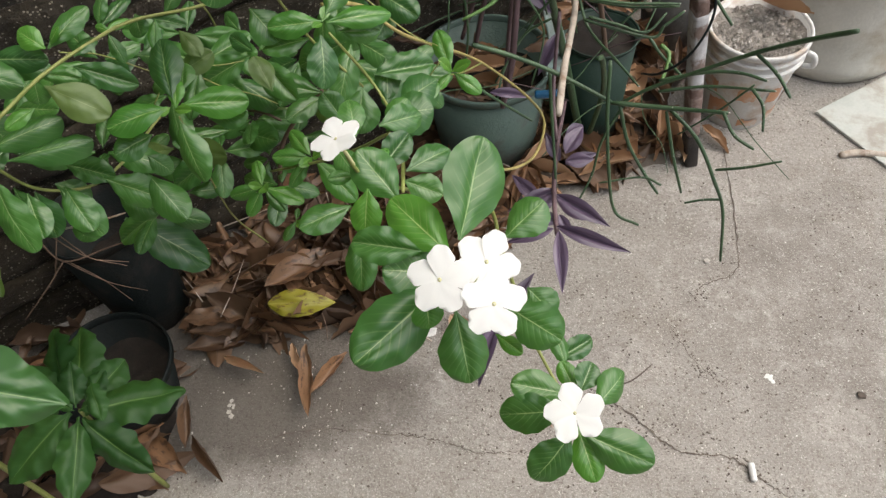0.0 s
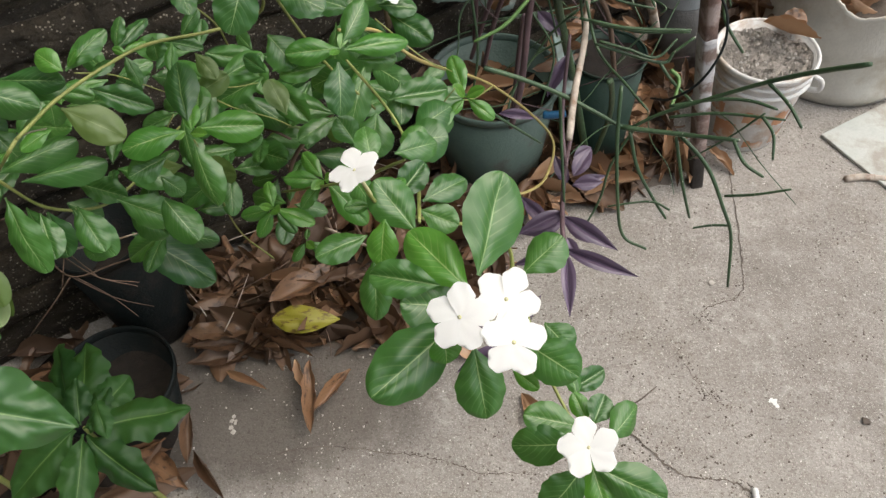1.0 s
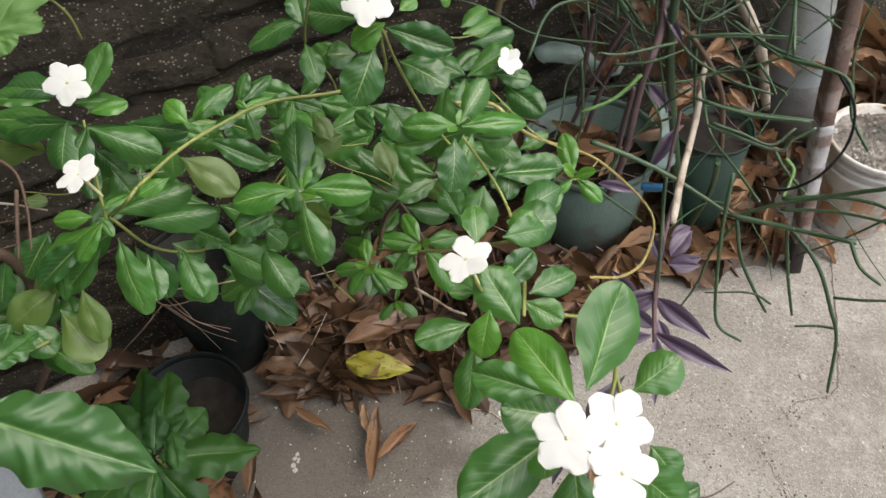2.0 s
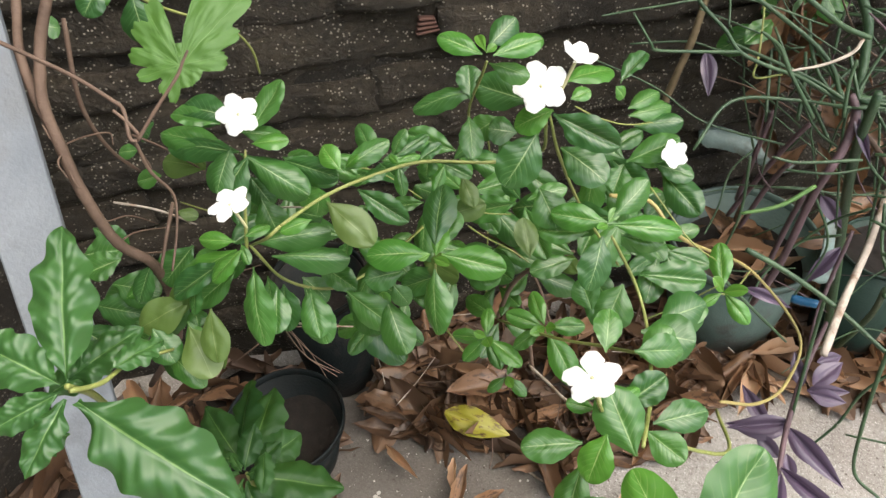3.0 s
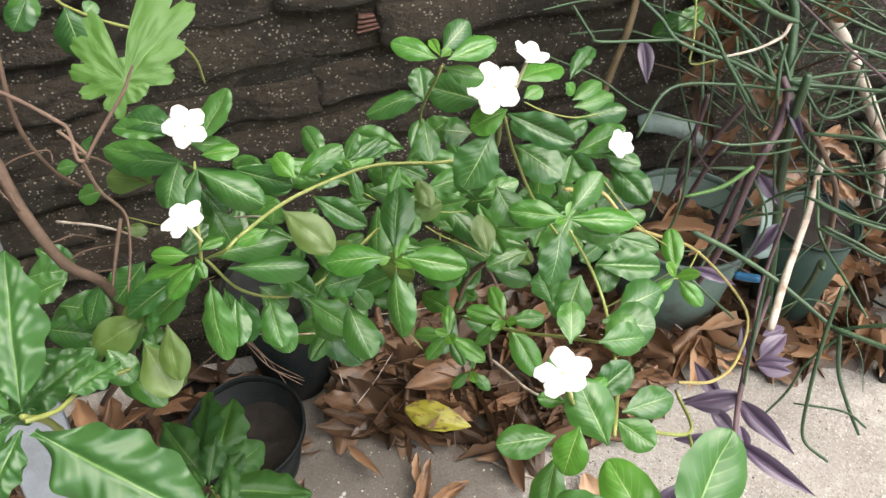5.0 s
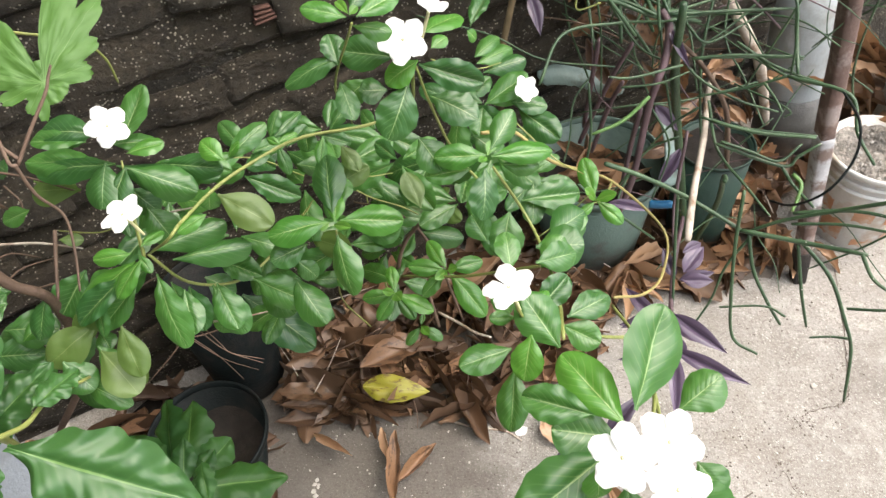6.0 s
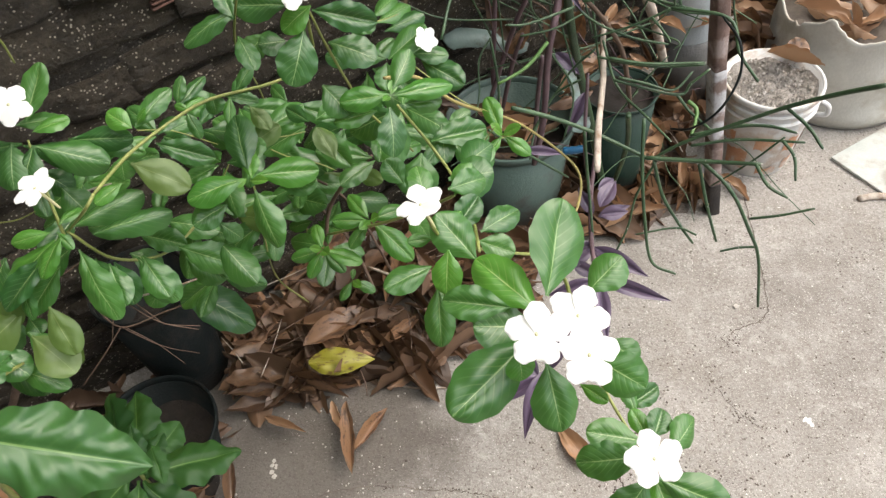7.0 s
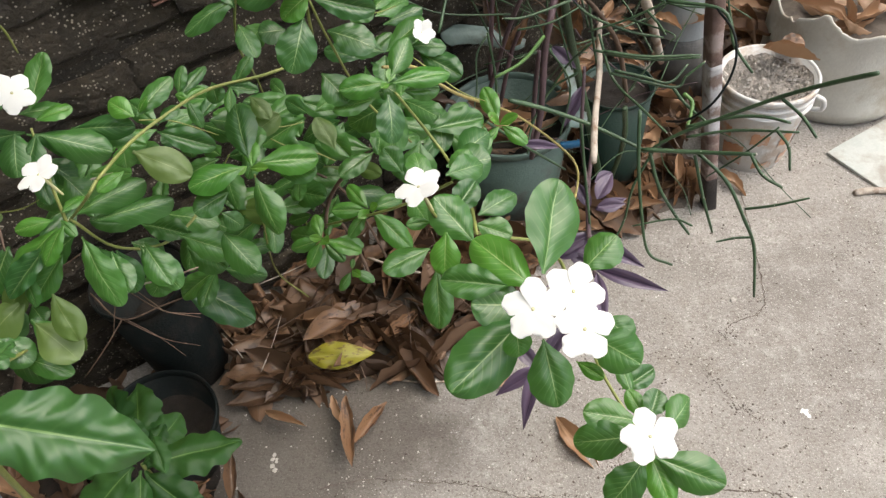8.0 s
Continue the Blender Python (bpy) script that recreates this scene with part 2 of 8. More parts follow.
def concrete_material():
    m, nt, bsdf = node_mat("worn_concrete")
    v = coords(nt)
    big = noise_of(nt, 2.2, 6.0, 0.6, v)
    mid_n = noise_of(nt, 14.0, 6.0, 0.65, v)
    fine = noise_of(nt, 170.0, 4.0, 0.7, v)
    c = ramp(nt, big, [(0.3, (0.199, 0.18, 0.158)), (0.7, (0.335, 0.318, 0.289))])
    c = mix(nt, ramp(nt, mid_n, [(0.4, (0, 0, 0)), (0.75, (0.7, 0.7, 0.7))]), c, (0.39, 0.367, 0.337))
    c = mix(nt, ramp(nt, noise_of(nt, 5.0, 7.0, 0.7, v), [(0.55, (0, 0, 0)), (0.7, (0.55, 0.55, 0.55))]), c, (0.2, 0.175, 0.14))
    c = mix(nt, ramp(nt, fine, [(0.35, (0.65, 0.65, 0.65)), (0.5, (0, 0, 0))]), c, (0.17, 0.147, 0.125))
    vor = add(nt, "ShaderNodeTexVoronoi", Scale=95.0)
    nt.links.new(v, vor.inputs["Vector"])
    spots = fmath(nt, 'MULTIPLY', fmath(nt, 'LESS_THAN', vor.outputs["Distance"], 0.13), fmath(nt, 'GREATER_THAN', noise_of(nt, 40.0, 2.0, 0.5, v), 0.6))
    c = mix(nt, fmath(nt, 'MULTIPLY', spots, 0.8), c, (0.72, 0.7, 0.66))
    pits = fmath(nt, 'ADD', noise_of(nt, 120.0, 3.0, 0.7, v), fmath(nt, 'MULTIPLY', noise_of(nt, 11.0, 5.0, 0.7, v), 0.6))
    c = mix(nt, ramp(nt, pits, [(0.98, (0, 0, 0)), (1.06, (0.7, 0.7, 0.7))]), c, (0.09, 0.074, 0.06))
    pale = fmath(nt, 'ADD', noise_of(nt, 60.0, 3.0, 0.7, v), fmath(nt, 'MULTIPLY', noise_of(nt, 3.5, 5.0, 0.7, v), 0.7))
    c = mix(nt, ramp(nt, pale, [(0.95, (0, 0, 0)), (1.1, (0.2, 0.2, 0.2))]), c, (0.55, 0.53, 0.49))
    c = mix(nt, ramp(nt, noise_of(nt, 430.0, 2.0, 0.6, v), [(0.56, (0, 0, 0)), (0.68, (0.55, 0.55, 0.55))]), c, (0.6, 0.575, 0.535))
    c = mix(nt, ramp(nt, noise_of(nt, 300.0, 2.0, 0.7, v), [(0.3, (0.6, 0.6, 0.6)), (0.43, (0, 0, 0))]), c, (0.11, 0.09, 0.075))
    # damp earthy stain from under the plants, deepened by painted-in bush shade, wandering edge
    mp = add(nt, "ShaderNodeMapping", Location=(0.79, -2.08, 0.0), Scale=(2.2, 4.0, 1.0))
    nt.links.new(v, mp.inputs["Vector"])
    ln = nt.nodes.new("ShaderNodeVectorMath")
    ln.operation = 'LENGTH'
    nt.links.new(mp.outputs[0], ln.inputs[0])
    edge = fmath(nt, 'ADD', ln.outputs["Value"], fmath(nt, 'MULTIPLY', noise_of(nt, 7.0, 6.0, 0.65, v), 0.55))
    damp_shade = ramp(nt, edge, [(0.75, (0.72, 0.72, 0.72)), (1.1, (0, 0, 0))])
    c = mix(nt, damp_shade, c, (0.075, 0.062, 0.05))
    nt.links.new(c, bsdf.inputs["Base Color"])
    bsdf.inputs["Roughness"].default_value = 0.9
    h = fmath(nt, 'ADD', fmath(nt, 'MULTIPLY', fine, 0.5), mid_n)
    bump(nt, bsdf, h, 0.9, 0.005)
    return m


M_CONCRETE = concrete_material()


def wall_material(name, lo, hi, chip):
    m, nt, bsdf = node_mat(name)
    info = nt.nodes.new("ShaderNodeObjectInfo")
    shift = nt.nodes.new("ShaderNodeVectorMath")
    shift.operation = 'MULTIPLY_ADD'
    nt.links.new(info.outputs["Random"], shift.inputs[0])
    shift.inputs[1].default_value = (40.0, 17.0, 29.0)
    nt.links.new(coords(nt), shift.inputs[2])
    v = shift.outputs[0]
    a = noise_of(nt, 9.0, 7.0, 0.7, v)
    c = mix(nt, ramp(nt, a, [(0.32, (0, 0, 0)), (0.7, (1, 1, 1))]), lo, hi)
    c = mix(nt, fmath(nt, 'MULTIPLY', info.outputs["Random"], 0.35), c, (0.05, 0.036, 0.022))
    c = mix(nt, ramp(nt, noise_of(nt, 90.0, 4.0, 0.7, v), [(0.32, (0.7, 0.7, 0.7)), (0.5, (0, 0, 0))]), c, (0.012, 0.009, 0.006))
    c = mix(nt, ramp(nt, noise_of(nt, 34.0, 5.0, 0.7, v), [(0.56, (0, 0, 0)), (0.7, (0.5, 0.5, 0.5))]), c, (0.1, 0.082, 0.055))
    vor = add(nt, "ShaderNodeTexVoronoi", Scale=210.0)
    nt.links.new(v, vor.inputs["Vector"])
    some = fmath(nt, 'GREATER_THAN', fmath(nt, 'ADD', vor.outputs["Color"], fmath(nt, 'MULTIPLY', noise_of(nt, 16.0, 5.0, 0.7, v), 0.7)), 0.98)
    grain = fmath(nt, 'MULTIPLY', some, fmath(nt, 'LESS_THAN', vor.outputs["Distance"], 0.3))
    c = mix(nt, grain, c, chip)
    nt.links.new(c, bsdf.inputs["Base Color"])
    bsdf.inputs["Roughness"].default_value = 0.5
    bump(nt, bsdf, fmath(nt, 'ADD', noise_of(nt, 70.0, 6.0, 0.75, v), a), 1.0, 0.016)
    return m


M_WALL = wall_material("damp_dark_brick", (0.014, 0.011, 0.0065), (0.055, 0.044, 0.027), (0.3, 0.28, 0.22))
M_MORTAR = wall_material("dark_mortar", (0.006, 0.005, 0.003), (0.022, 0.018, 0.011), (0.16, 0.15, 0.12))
M_REDBRICK = surface("bare_red_brick", (0.06, 0.03, 0.022), (0.14, 0.065, 0.045), 40, 300, 0.85)


# ---- mesh helpers ----
def mesh_of(name, bm, material, smooth=True):
    me = bpy.data.meshes.new(name)
    bm.normal_update()
    bm.to_mesh(me)
    bm.free()
    for p in me.polygons:
        p.use_smooth = smooth
    for mt in material if isinstance(material, (list, tuple)) else [material]:
        me.materials.append(mt)
    return me


def part(name, bm, material, parent, label="", smooth=True):
    ob = new(name, mesh_of(name, bm, material, smooth))
    ob.parent = parent
    if label:
        tagged(ob, label)
    return ob


def part_of(name, me, parent, m):
    """A part on shared mesh data, placed in the world."""
    ob = new(name, me)
    ob.parent = parent
    ob.matrix_basis = (parent.matrix_basis.inverted() @ m) if parent else m
    return ob


def thing(name, at, label, category, group="", kind=""):
    ob = new(name)
    ob.empty_display_size = 0.02
    ob.matrix_basis = Matrix.Translation(at)
    return tagged(ob, label, category, group, kind)


def spline(points, steps=6):
    """A smooth line through the points."""
    p = [Vector(q) for q in points]
    p = [2 * p[0] - p[1]] + p + [2 * p[-1] - p[-2]]
    out = []
    for i in range(1, len(p) - 2):
        a, b, c, d = p[i - 1:i + 3]
        for k in range(steps):
            t = k / steps
            out.append(0.5 * ((2 * b) + (c - a) * t + (2 * a - 5 * b + 4 * c - d) * t * t + (3 * b - a - 3 * c + d) * t ** 3))
    out.append(p[-2])
    return out


def tube_bm(points, r0, r1, sides=8, steps=6, knots=0.0, seed=0):
    """A tapered stem along the points, with slight knots and rounded ends."""
    rnd = random.Random(seed)
    line = spline(points, steps) if len(points) > 2 else [Vector(points[0]).lerp(Vector(points[1]), k / steps) for k in range(steps + 1)]
    bm = bmesh.new()
    rings, n = [], len(line)
    side = None
    for i, p in enumerate(line):
        d = (line[min(i + 1, n - 1)] - line[max(i - 1, 0)]).normalized()
        if side is None:
            side = d.orthogonal().normalized()
        side = (side - d * side.dot(d)).normalized()
        up = d.cross(side)
        r = r0 + (r1 - r0) * i / (n - 1)
        r *= 1 + (knots * (1.0 if i % steps == 0 else rnd.uniform(-0.3, 0.3)))
        if i in (0, n - 1):
            r *= 0.75
        rings.append([bm.verts.new(p + r * (math.cos(a) * side + math.sin(a) * up)) for a in (2 * math.pi * k / sides for k in range(sides))])
    for a, b in zip(rings, rings[1:]):
        for k in range(sides):
            bm.faces.new((a[k], a[(k + 1) % sides], b[(k + 1) % sides], b[k]))
    bm.faces.new(rings[0][::-1])
    bm.faces.new(rings[-1])
    return bm


def stem(parent, points, r0, r1, material, name="stem", knots=0.08, sides=8):
    base = Vector(parent.matrix_basis.translation)
    seed = len(scene.objects)
    return part(name, tube_bm([Vector(q) - base for q in points], r0, r1, sides, 6, knots, seed), material, parent)


def blade_mesh(name, material, shape="oval", arch=0.1, fold=0.12, wave=0.0, twist=0.0, nx=8, ny=16, seed=0, curl=0.0, belly=0.0, pillow=0.0, buckle=1.0):
    """A leaf one unit long (along y) and one unit wide, base at the origin."""
    rnd = random.Random(seed)
    ph = rnd.uniform(0, 6.28)
    bm = bmesh.new()
    uv = bm.loops.layers.uv.new("blade")
    grid = []
    for j in range(ny + 1):
        t = j / ny
        if shape == "oval":
            t = 1 - (1 - t) ** 1.35
            a = math.sin(math.pi * t ** 1.2)
            w = 0.5 * (max(a, 0.0) ** 0.9 if t < 0.561 else max(a, 0.0) ** 0.5)
            w = max(w, 0.045 * (1 - t))
        elif shape == "serrate":
            w = 0.5 * (math.sin(math.pi * min(t, 0.999) ** 0.9) ** 0.55) * (1 + 0.13 * math.sin(t * 17 + ph)) + 0.05 * (t * 15 % 1.0) * (1 - 0.5 * t)
        elif shape == "ovate":
            w = 0.5 * max(0.0, math.sin(math.pi * t ** 1.02)) ** 0.78
            w = max(w * min(1.0, t / 0.16), 0.045 * (1 - t))
        elif shape == "wavy":
            w = 0.5 * max(0.0, math.sin(math.pi * t ** 1.02)) ** 0.8
            w = max(w * (0.4 + 0.6 * min(1.0, t / 0.2)), 0.04 * (1 - t))
        elif shape == "point":
            w = 0.5 * (math.sin(math.pi * t ** 0.85) ** 0.9) * (1 - 0.35 * t ** 3)
            w = max(w, 0.03 * (1 - t))
        else:
            w = 0.5 * (math.sin(math.pi * t ** 0.78) ** 0.85) * (1 - 0.22 * t ** 2)
            w = max(w, 0.06 * (1 - t))
        w = w * (1 + wave * 0.1 * math.sin(t * 30 + ph))
        row = []
        for i in range(nx + 1):
            s = i / nx * 2 - 1
            z = -arch * t * t + w * (fold * (1 - math.exp(-4 * abs(s))) - belly * s * s)
            z += wave * 0.06 * abs(s) ** 1.5 * math.sin(t * 24 + ph + s)
            z += 0.02 * buckle * noise.noise((s * 1.6 + seed * 3.1, t * 3.2, seed * 1.7)) * min(1.0, 3 * w)
            ridge = math.sin(math.pi * 8.5 * (t - (0.34 if shape == "oval" else 0.2) * abs(s)))
            z += pillow * w * min(1.0, 2.5 * abs(s)) * (1 - 0.6 * abs(s)) * abs(ridge) ** 0.8
            x = s * w
            a = twist * (t - 0.3)
            if curl:
                ang = curl * s * (0.6 + 0.4 * t)
                x, z = w * math.sin(ang) / max(abs(curl), 0.01), z + w * (1 - math.cos(ang)) / max(abs(curl), 0.01)
            x, z = x * math.cos(a) - z * math.sin(a), x * math.sin(a) + z * math.cos(a)
            row.append((bm.verts.new((x, t, z)), (i / nx, t)))
        grid.append(row)
    for j in range(ny):
        for i in range(nx):
            q = (grid[j][i], grid[j][i + 1], grid[j + 1][i + 1], grid[j + 1][i])
            f = bm.faces.new([v for v, _ in q])
            for loop, (_, u) in zip(f.loops, q):
                loop[uv].uv = u
    return mesh_of(name, bm, material)


BLADES = [blade_mesh("leaf", M_LEAF, arch=a, fold=f, twist=tw, wave=wv, seed=k, nx=12, ny=40, pillow=0.03, belly=b, buckle=1.6) for k, (a, f, tw, wv, b) in enumerate(
    ((0.1, 0.1, 0.0, 0.15, 0.2), (0.2, 0.07, 0.2, 0.25, 0.12), (0.05, 0.14, -0.2, 0.2, 0.24), (0.28, 0.06, 0.12, 0.25, 0.16), (0.16, 0.05, -0.3, 0.2, 0.3), (-0.04, 0.12, 0.1, 0.15, 0.1), (0.12, 0.2, -0.1, 0.3, 0.05)))]
FRESHES = [blade_mesh("leaf", M_FRESH, arch=a, fold=f, twist=tw, wave=0.15, seed=k + 20, nx=12, ny=40, pillow=0.035, belly=0.16, buckle=1.4) for k, (a, f, tw) in enumerate(((0.12, 0.1, 0.0), (0.2, 0.08, 0.2), (0.05, 0.14, -0.2), (0.26, 0.06, 0.1)))]
YOUNGS = [blade_mesh("leaf", M_YOUNG, arch=a, fold=f, seed=k) for k, (a, f) in enumerate(((0.05, 0.2), (-0.05, 0.25), (0.15, 0.15)))]
PALES = [blade_mesh("leaf", M_PALE, arch=a, fold=f, twist=tw, seed=k, ny=30, nx=10, pillow=0.015, belly=0.14, buckle=2.0) for k, (a, f, tw) in enumerate(((0.16, 0.08, 0.3), (0.1, 0.1, -0.3), (0.22, 0.05, 0.1)))]
BROADS = [blade_mesh("leaf", M_BROAD, "wavy", arch=a, fold=0.1, wave=0.75, nx=16, ny=72, seed=k, pillow=0.06, belly=0.12, buckle=1.6) for k, a in enumerate((0.08, 0.18, 0.02))]
POTS = [blade_mesh("leaf", M_POTLEAF, "ovate", arch=a, fold=0.1, wave=0.55, nx=12, ny=44, seed=k + 5, pillow=0.04, belly=0.2, buckle=2.2, twist=tw) for k, (a, tw) in enumerate(((0.12, 0.15), (0.28, -0.2), (0.2, 0.3)))]
PURPLES = [blade_mesh("leaf", M_PURPLE, "point", arch=a, fold=0.28, seed=k) for k, a in enumerate((0.1, 0.25, 0.0))]
DEADS = [blade_mesh("dead_leaf", M_DEAD, sh, arch=a, fold=0.06, twist=tw, wave=wv, curl=c, nx=8, ny=18, seed=k, buckle=2.6) for k, (sh, a, tw, wv, c) in enumerate(
    (("ovate", 0.14, 0.3, 0.35, 0.5), ("broad", -0.2, 0.5, 0.4, 1.2), ("oval", 0.2, -0.4, 0.4, 0.5), ("point", -0.12, 0.9, 0.3, 2.2), ("oval", 0.15, -0.7, 0.5, 1.0), ("broad", 0.08, 0.25, 0.5, 0.3), ("broad", -0.25, 0.3, 0.4, 0.7), ("ovate", 0.12, -0.3, 0.45, 1.2), ("point", 0.25, 1.1, 0.3, 2.6), ("broad", 0.1, -0.9, 0.5, 1.9)))]
ORANGES = [blade_mesh("dead_leaf", M_ORANGE, "point", arch=a, fold=0.1, twist=tw, wave=0.45, curl=c, nx=8, ny=16, seed=k, buckle=4.0) for k, (a, tw, c) in enumerate(((0.1, 0.3, 1.0), (-0.25, 0.7, 1.9), (0.18, -0.5, 1.4)))]
YELLOW = blade_mesh("yellow_leaf", M_YELLOW, "broad", arch=0.1, fold=0.12, wave=0.2, nx=10, ny=20, seed=3, buckle=2.0, belly=0.15)


def blade_pose(base, tip, normal, width, roll=0.0):
    base, d = Vector(base), Vector(tip) - Vector(base)
    y = d.normalized()
    z = (Vector(normal) - y * Vector(normal).dot(y)).normalized()
    x = y.cross(z)
    m = Matrix((x, y, z)).transposed().to_4x4() @ Matrix.Rotation(radians(roll), 4, 'Y')
    return Matrix.Translation(base) @ m @ Matrix.Diagonal((width, d.length, d.length, 1))


def leaf(parent, kinds, base, tip, normal, width, rnd, name="leaf"):
    return part_of(name, kinds[rnd.randrange(len(kinds))], parent, blade_pose(base, tip, normal, width, rnd.uniform(-14, 14)))


# ---- ground ----
def build_ground():
    near_x, near_y = np.linspace(-1.6, 1.8, 171), np.linspace(-0.8, 2.2, 151)
    xs = np.concatenate([[-400, -60, -12, -4, -2.2], near_x, [2.4, 4, 12, 60, 400]])
    ys = np.concatenate([[-400, -60, -12, -4, -1.5], near_y, [2.8, 4, 12, 60, 400]])
    verts = []
    for y in ys:
        for x in xs:
            inside = abs(x) < 2 and -1 < y < 2.3
            z = 0.006 * noise.noise((x * 2.3, y * 2.3, 0)) + 0.0025 * noise.noise((x * 14, y * 14, 3)) if inside else 0.0
            verts.append((x, y, z))
    n = len(xs)
    faces = [(j * n + i, j * n + i + 1, (j + 1) * n + i + 1, (j + 1) * n + i) for j in range(len(ys) - 1) for i in range(n - 1)]
    me = bpy.data.meshes.new("ground")
    me.from_pydata(verts, [], faces)
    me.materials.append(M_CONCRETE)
    for p in me.polygons:
        p.use_smooth = True
    return tagged(new("ground", me), "worn grey-brown concrete yard with grit and cracks", "ground", kind="structure")


ground = build_ground()


def ground_z(x, y):
    return 0.006 * noise.noise((x * 2.3, y * 2.3, 0)) + 0.0025 * noise.noise((x * 14, y * 14, 3))


def crack(points, width, seed):
    """A crumbled crack in the concrete, filled with dark grit."""
    rnd = random.Random(seed)
    line = spline(points, 14)
    bm = bmesh.new()
    left, right = [], []
    for k, p in enumerate(line):
        d = (line[min(k + 1, len(line) - 1)] - line[max(k - 1, 0)]).normalized()
        s = Vector((-d.y, d.x, 0))
        j = s * rnd.uniform(-0.0018, 0.0018)
        w = width * rnd.uniform(0.25, 1.0) * math.sin(math.pi * (k + 0.6) / (len(line) + 0.4)) ** 0.4
        for side, sign in ((left, 1), (right, -1)):
            q = p + j + s * (sign * w * rnd.uniform(0.4, 1.0))
            side.append(bm.verts.new((q.x, q.y, ground_z(q.x, q.y) + 0.0009)))
    for k in range(len(line) - 1):
        bm.faces.new((right[k], right[k + 1], left[k + 1], left[k]))
    ob = part("crack", bm, M_DARKBIT, ground, "dark grit-filled crack", smooth=False)
    return ob


# ---- wall of old dark brick ----
WALL_AZ, WALL_D = 38.0, 0.92
wall_out = Vector((math.sin(radians(WALL_AZ)), -math.cos(radians(WALL_AZ)), 0))
WALL_M = Matrix.Translation(-wall_out * WALL_D) @ Matrix.Rotation(radians(WALL_AZ), 4, 'Z')


def build_wall():
    bm = bmesh.new()
    bmesh.ops.create_cube(bm, size=1)
    # Carried up to 4 m, out of view, to block sky light.
    bmesh.ops.scale(bm, vec=(6.0, 0.14, 4.0), verts=bm.verts)
    bmesh.ops.translate(bm, vec=(1.35, 0.065, 2.0), verts=bm.verts)
    ob = new("wall_back", mesh_of("wall_back", bm, M_MORTAR, False))
    ob.matrix_basis = WALL_M
    return tagged(ob, "old damp dark brick wall with crumbling mortar", "wall", kind="structure")


wall = build_wall()


def left_light_blocker():
    """Unseen plain wall, added on the left to block sky light from this corner."""
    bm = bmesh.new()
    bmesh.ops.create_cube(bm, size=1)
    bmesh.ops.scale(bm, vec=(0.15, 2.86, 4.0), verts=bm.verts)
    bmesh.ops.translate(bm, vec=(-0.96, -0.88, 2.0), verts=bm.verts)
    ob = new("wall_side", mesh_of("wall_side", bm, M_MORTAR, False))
    return tagged(ob, "plain dark unseen wall added to shade the corner", "wall", kind="structure")


left_light_blocker()


def rear_light_blocker():
    """Unseen plain wall, added behind the camera to block sky light from there."""
    bm = bmesh.new()
    bmesh.ops.create_cube(bm, size=1)
    bmesh.ops.scale(bm, vec=(3.2, 0.2, 4.0), verts=bm.verts)
    bmesh.ops.translate(bm, vec=(0.565, -2.4, 2.0), verts=bm.verts)
    ob = new("wall_blocker_rear", mesh_of("wall_blocker_rear", bm, M_EARTH, False))
    return tagged(ob, "plain unseen wall added behind the camera to block light", "wall", kind="structure")


rear_light_blocker()


# ---- containers and hard things ----
def lathe_bm(profile, sides=40, wobble=0.0, seed=0, bm=None, squash=1.0):
    """A turned shape from (radius, height) pairs."""
    bm = bm or bmesh.new()
    rings = []
    for r, z in profile:
        ring = []
        for k in range(sides):
            a = 2 * math.pi * k / sides
            w = 1 + wobble * noise.noise((math.cos(a) * 1.5 + seed, math.sin(a) * 1.5, z * 8))
            ring.append(bm.verts.new((r * w * math.cos(a), r * w * squash * math.sin(a), z)))
        rings.append(ring)
    for a, b in zip(rings, rings[1:]):
        for k in range(sides):
            bm.faces.new((a[k], a[(k + 1) % sides], b[(k + 1) % sides], b[k]))
    return bm


def soil_bm(r, z, seed, rough=0.006):
    bm = bmesh.new()
    rings = [[bm.verts.new((0, 0, z + rough))]]
    for i in range(1, 9):
        rr = r * i / 8
        rings.append([bm.verts.new((rr * math.cos(a), rr * math.sin(a), z + rough * 2 * noise.noise((rr * 30 * math.cos(a) + seed, rr * 30 * math.sin(a), seed)))) for a in (2 * math.pi * k / 32 for k in range(32))])
    for k in range(32):
        bm.faces.new((rings[0][0], rings[1][k], rings[1][(k + 1) % 32]))
        for a, b in zip(rings[1:], rings[2:]):
            bm.faces.new((a[k], b[k], b[(k + 1) % 32], a[(k + 1) % 32]))
    return bm


def plant_pot(name, at, r_top, r_bot, h, material, label, soil=True, rim=0.012, tilt=0.0, full=0.55):
    ob = thing(name, at, label, "pot")
    ob.matrix_basis = Matrix.Translation(at) @ Matrix.Rotation(radians(tilt), 4, 'Y')
    t = 0.003
    part("body", lathe_bm([(0.001, 0), (r_bot * 0.96, 0), (r_bot, 0.004), (r_top * 0.985, h - rim), (r_top * 0.985 - t, h - rim), (r_bot - t, 0.008), (0.001, 0.008)], wobble=0.01), material, ob)
    part("rim", lathe_bm([(r_top * 0.98, h - rim * 1.1), (r_top * 1.03, h - rim), (r_top * 1.035, h - 0.002), (r_top * 1.02, h), (r_top * 0.985, h - 0.001), (r_top * 0.975, h - rim * 1.1)], wobble=0.01), material, ob)
    if soil:
        part("soil", soil_bm((r_bot + (r_top - r_bot) * full) * 0.97, h * full, 3.0), M_SOIL, ob, "dark crumbly soil")
    return ob


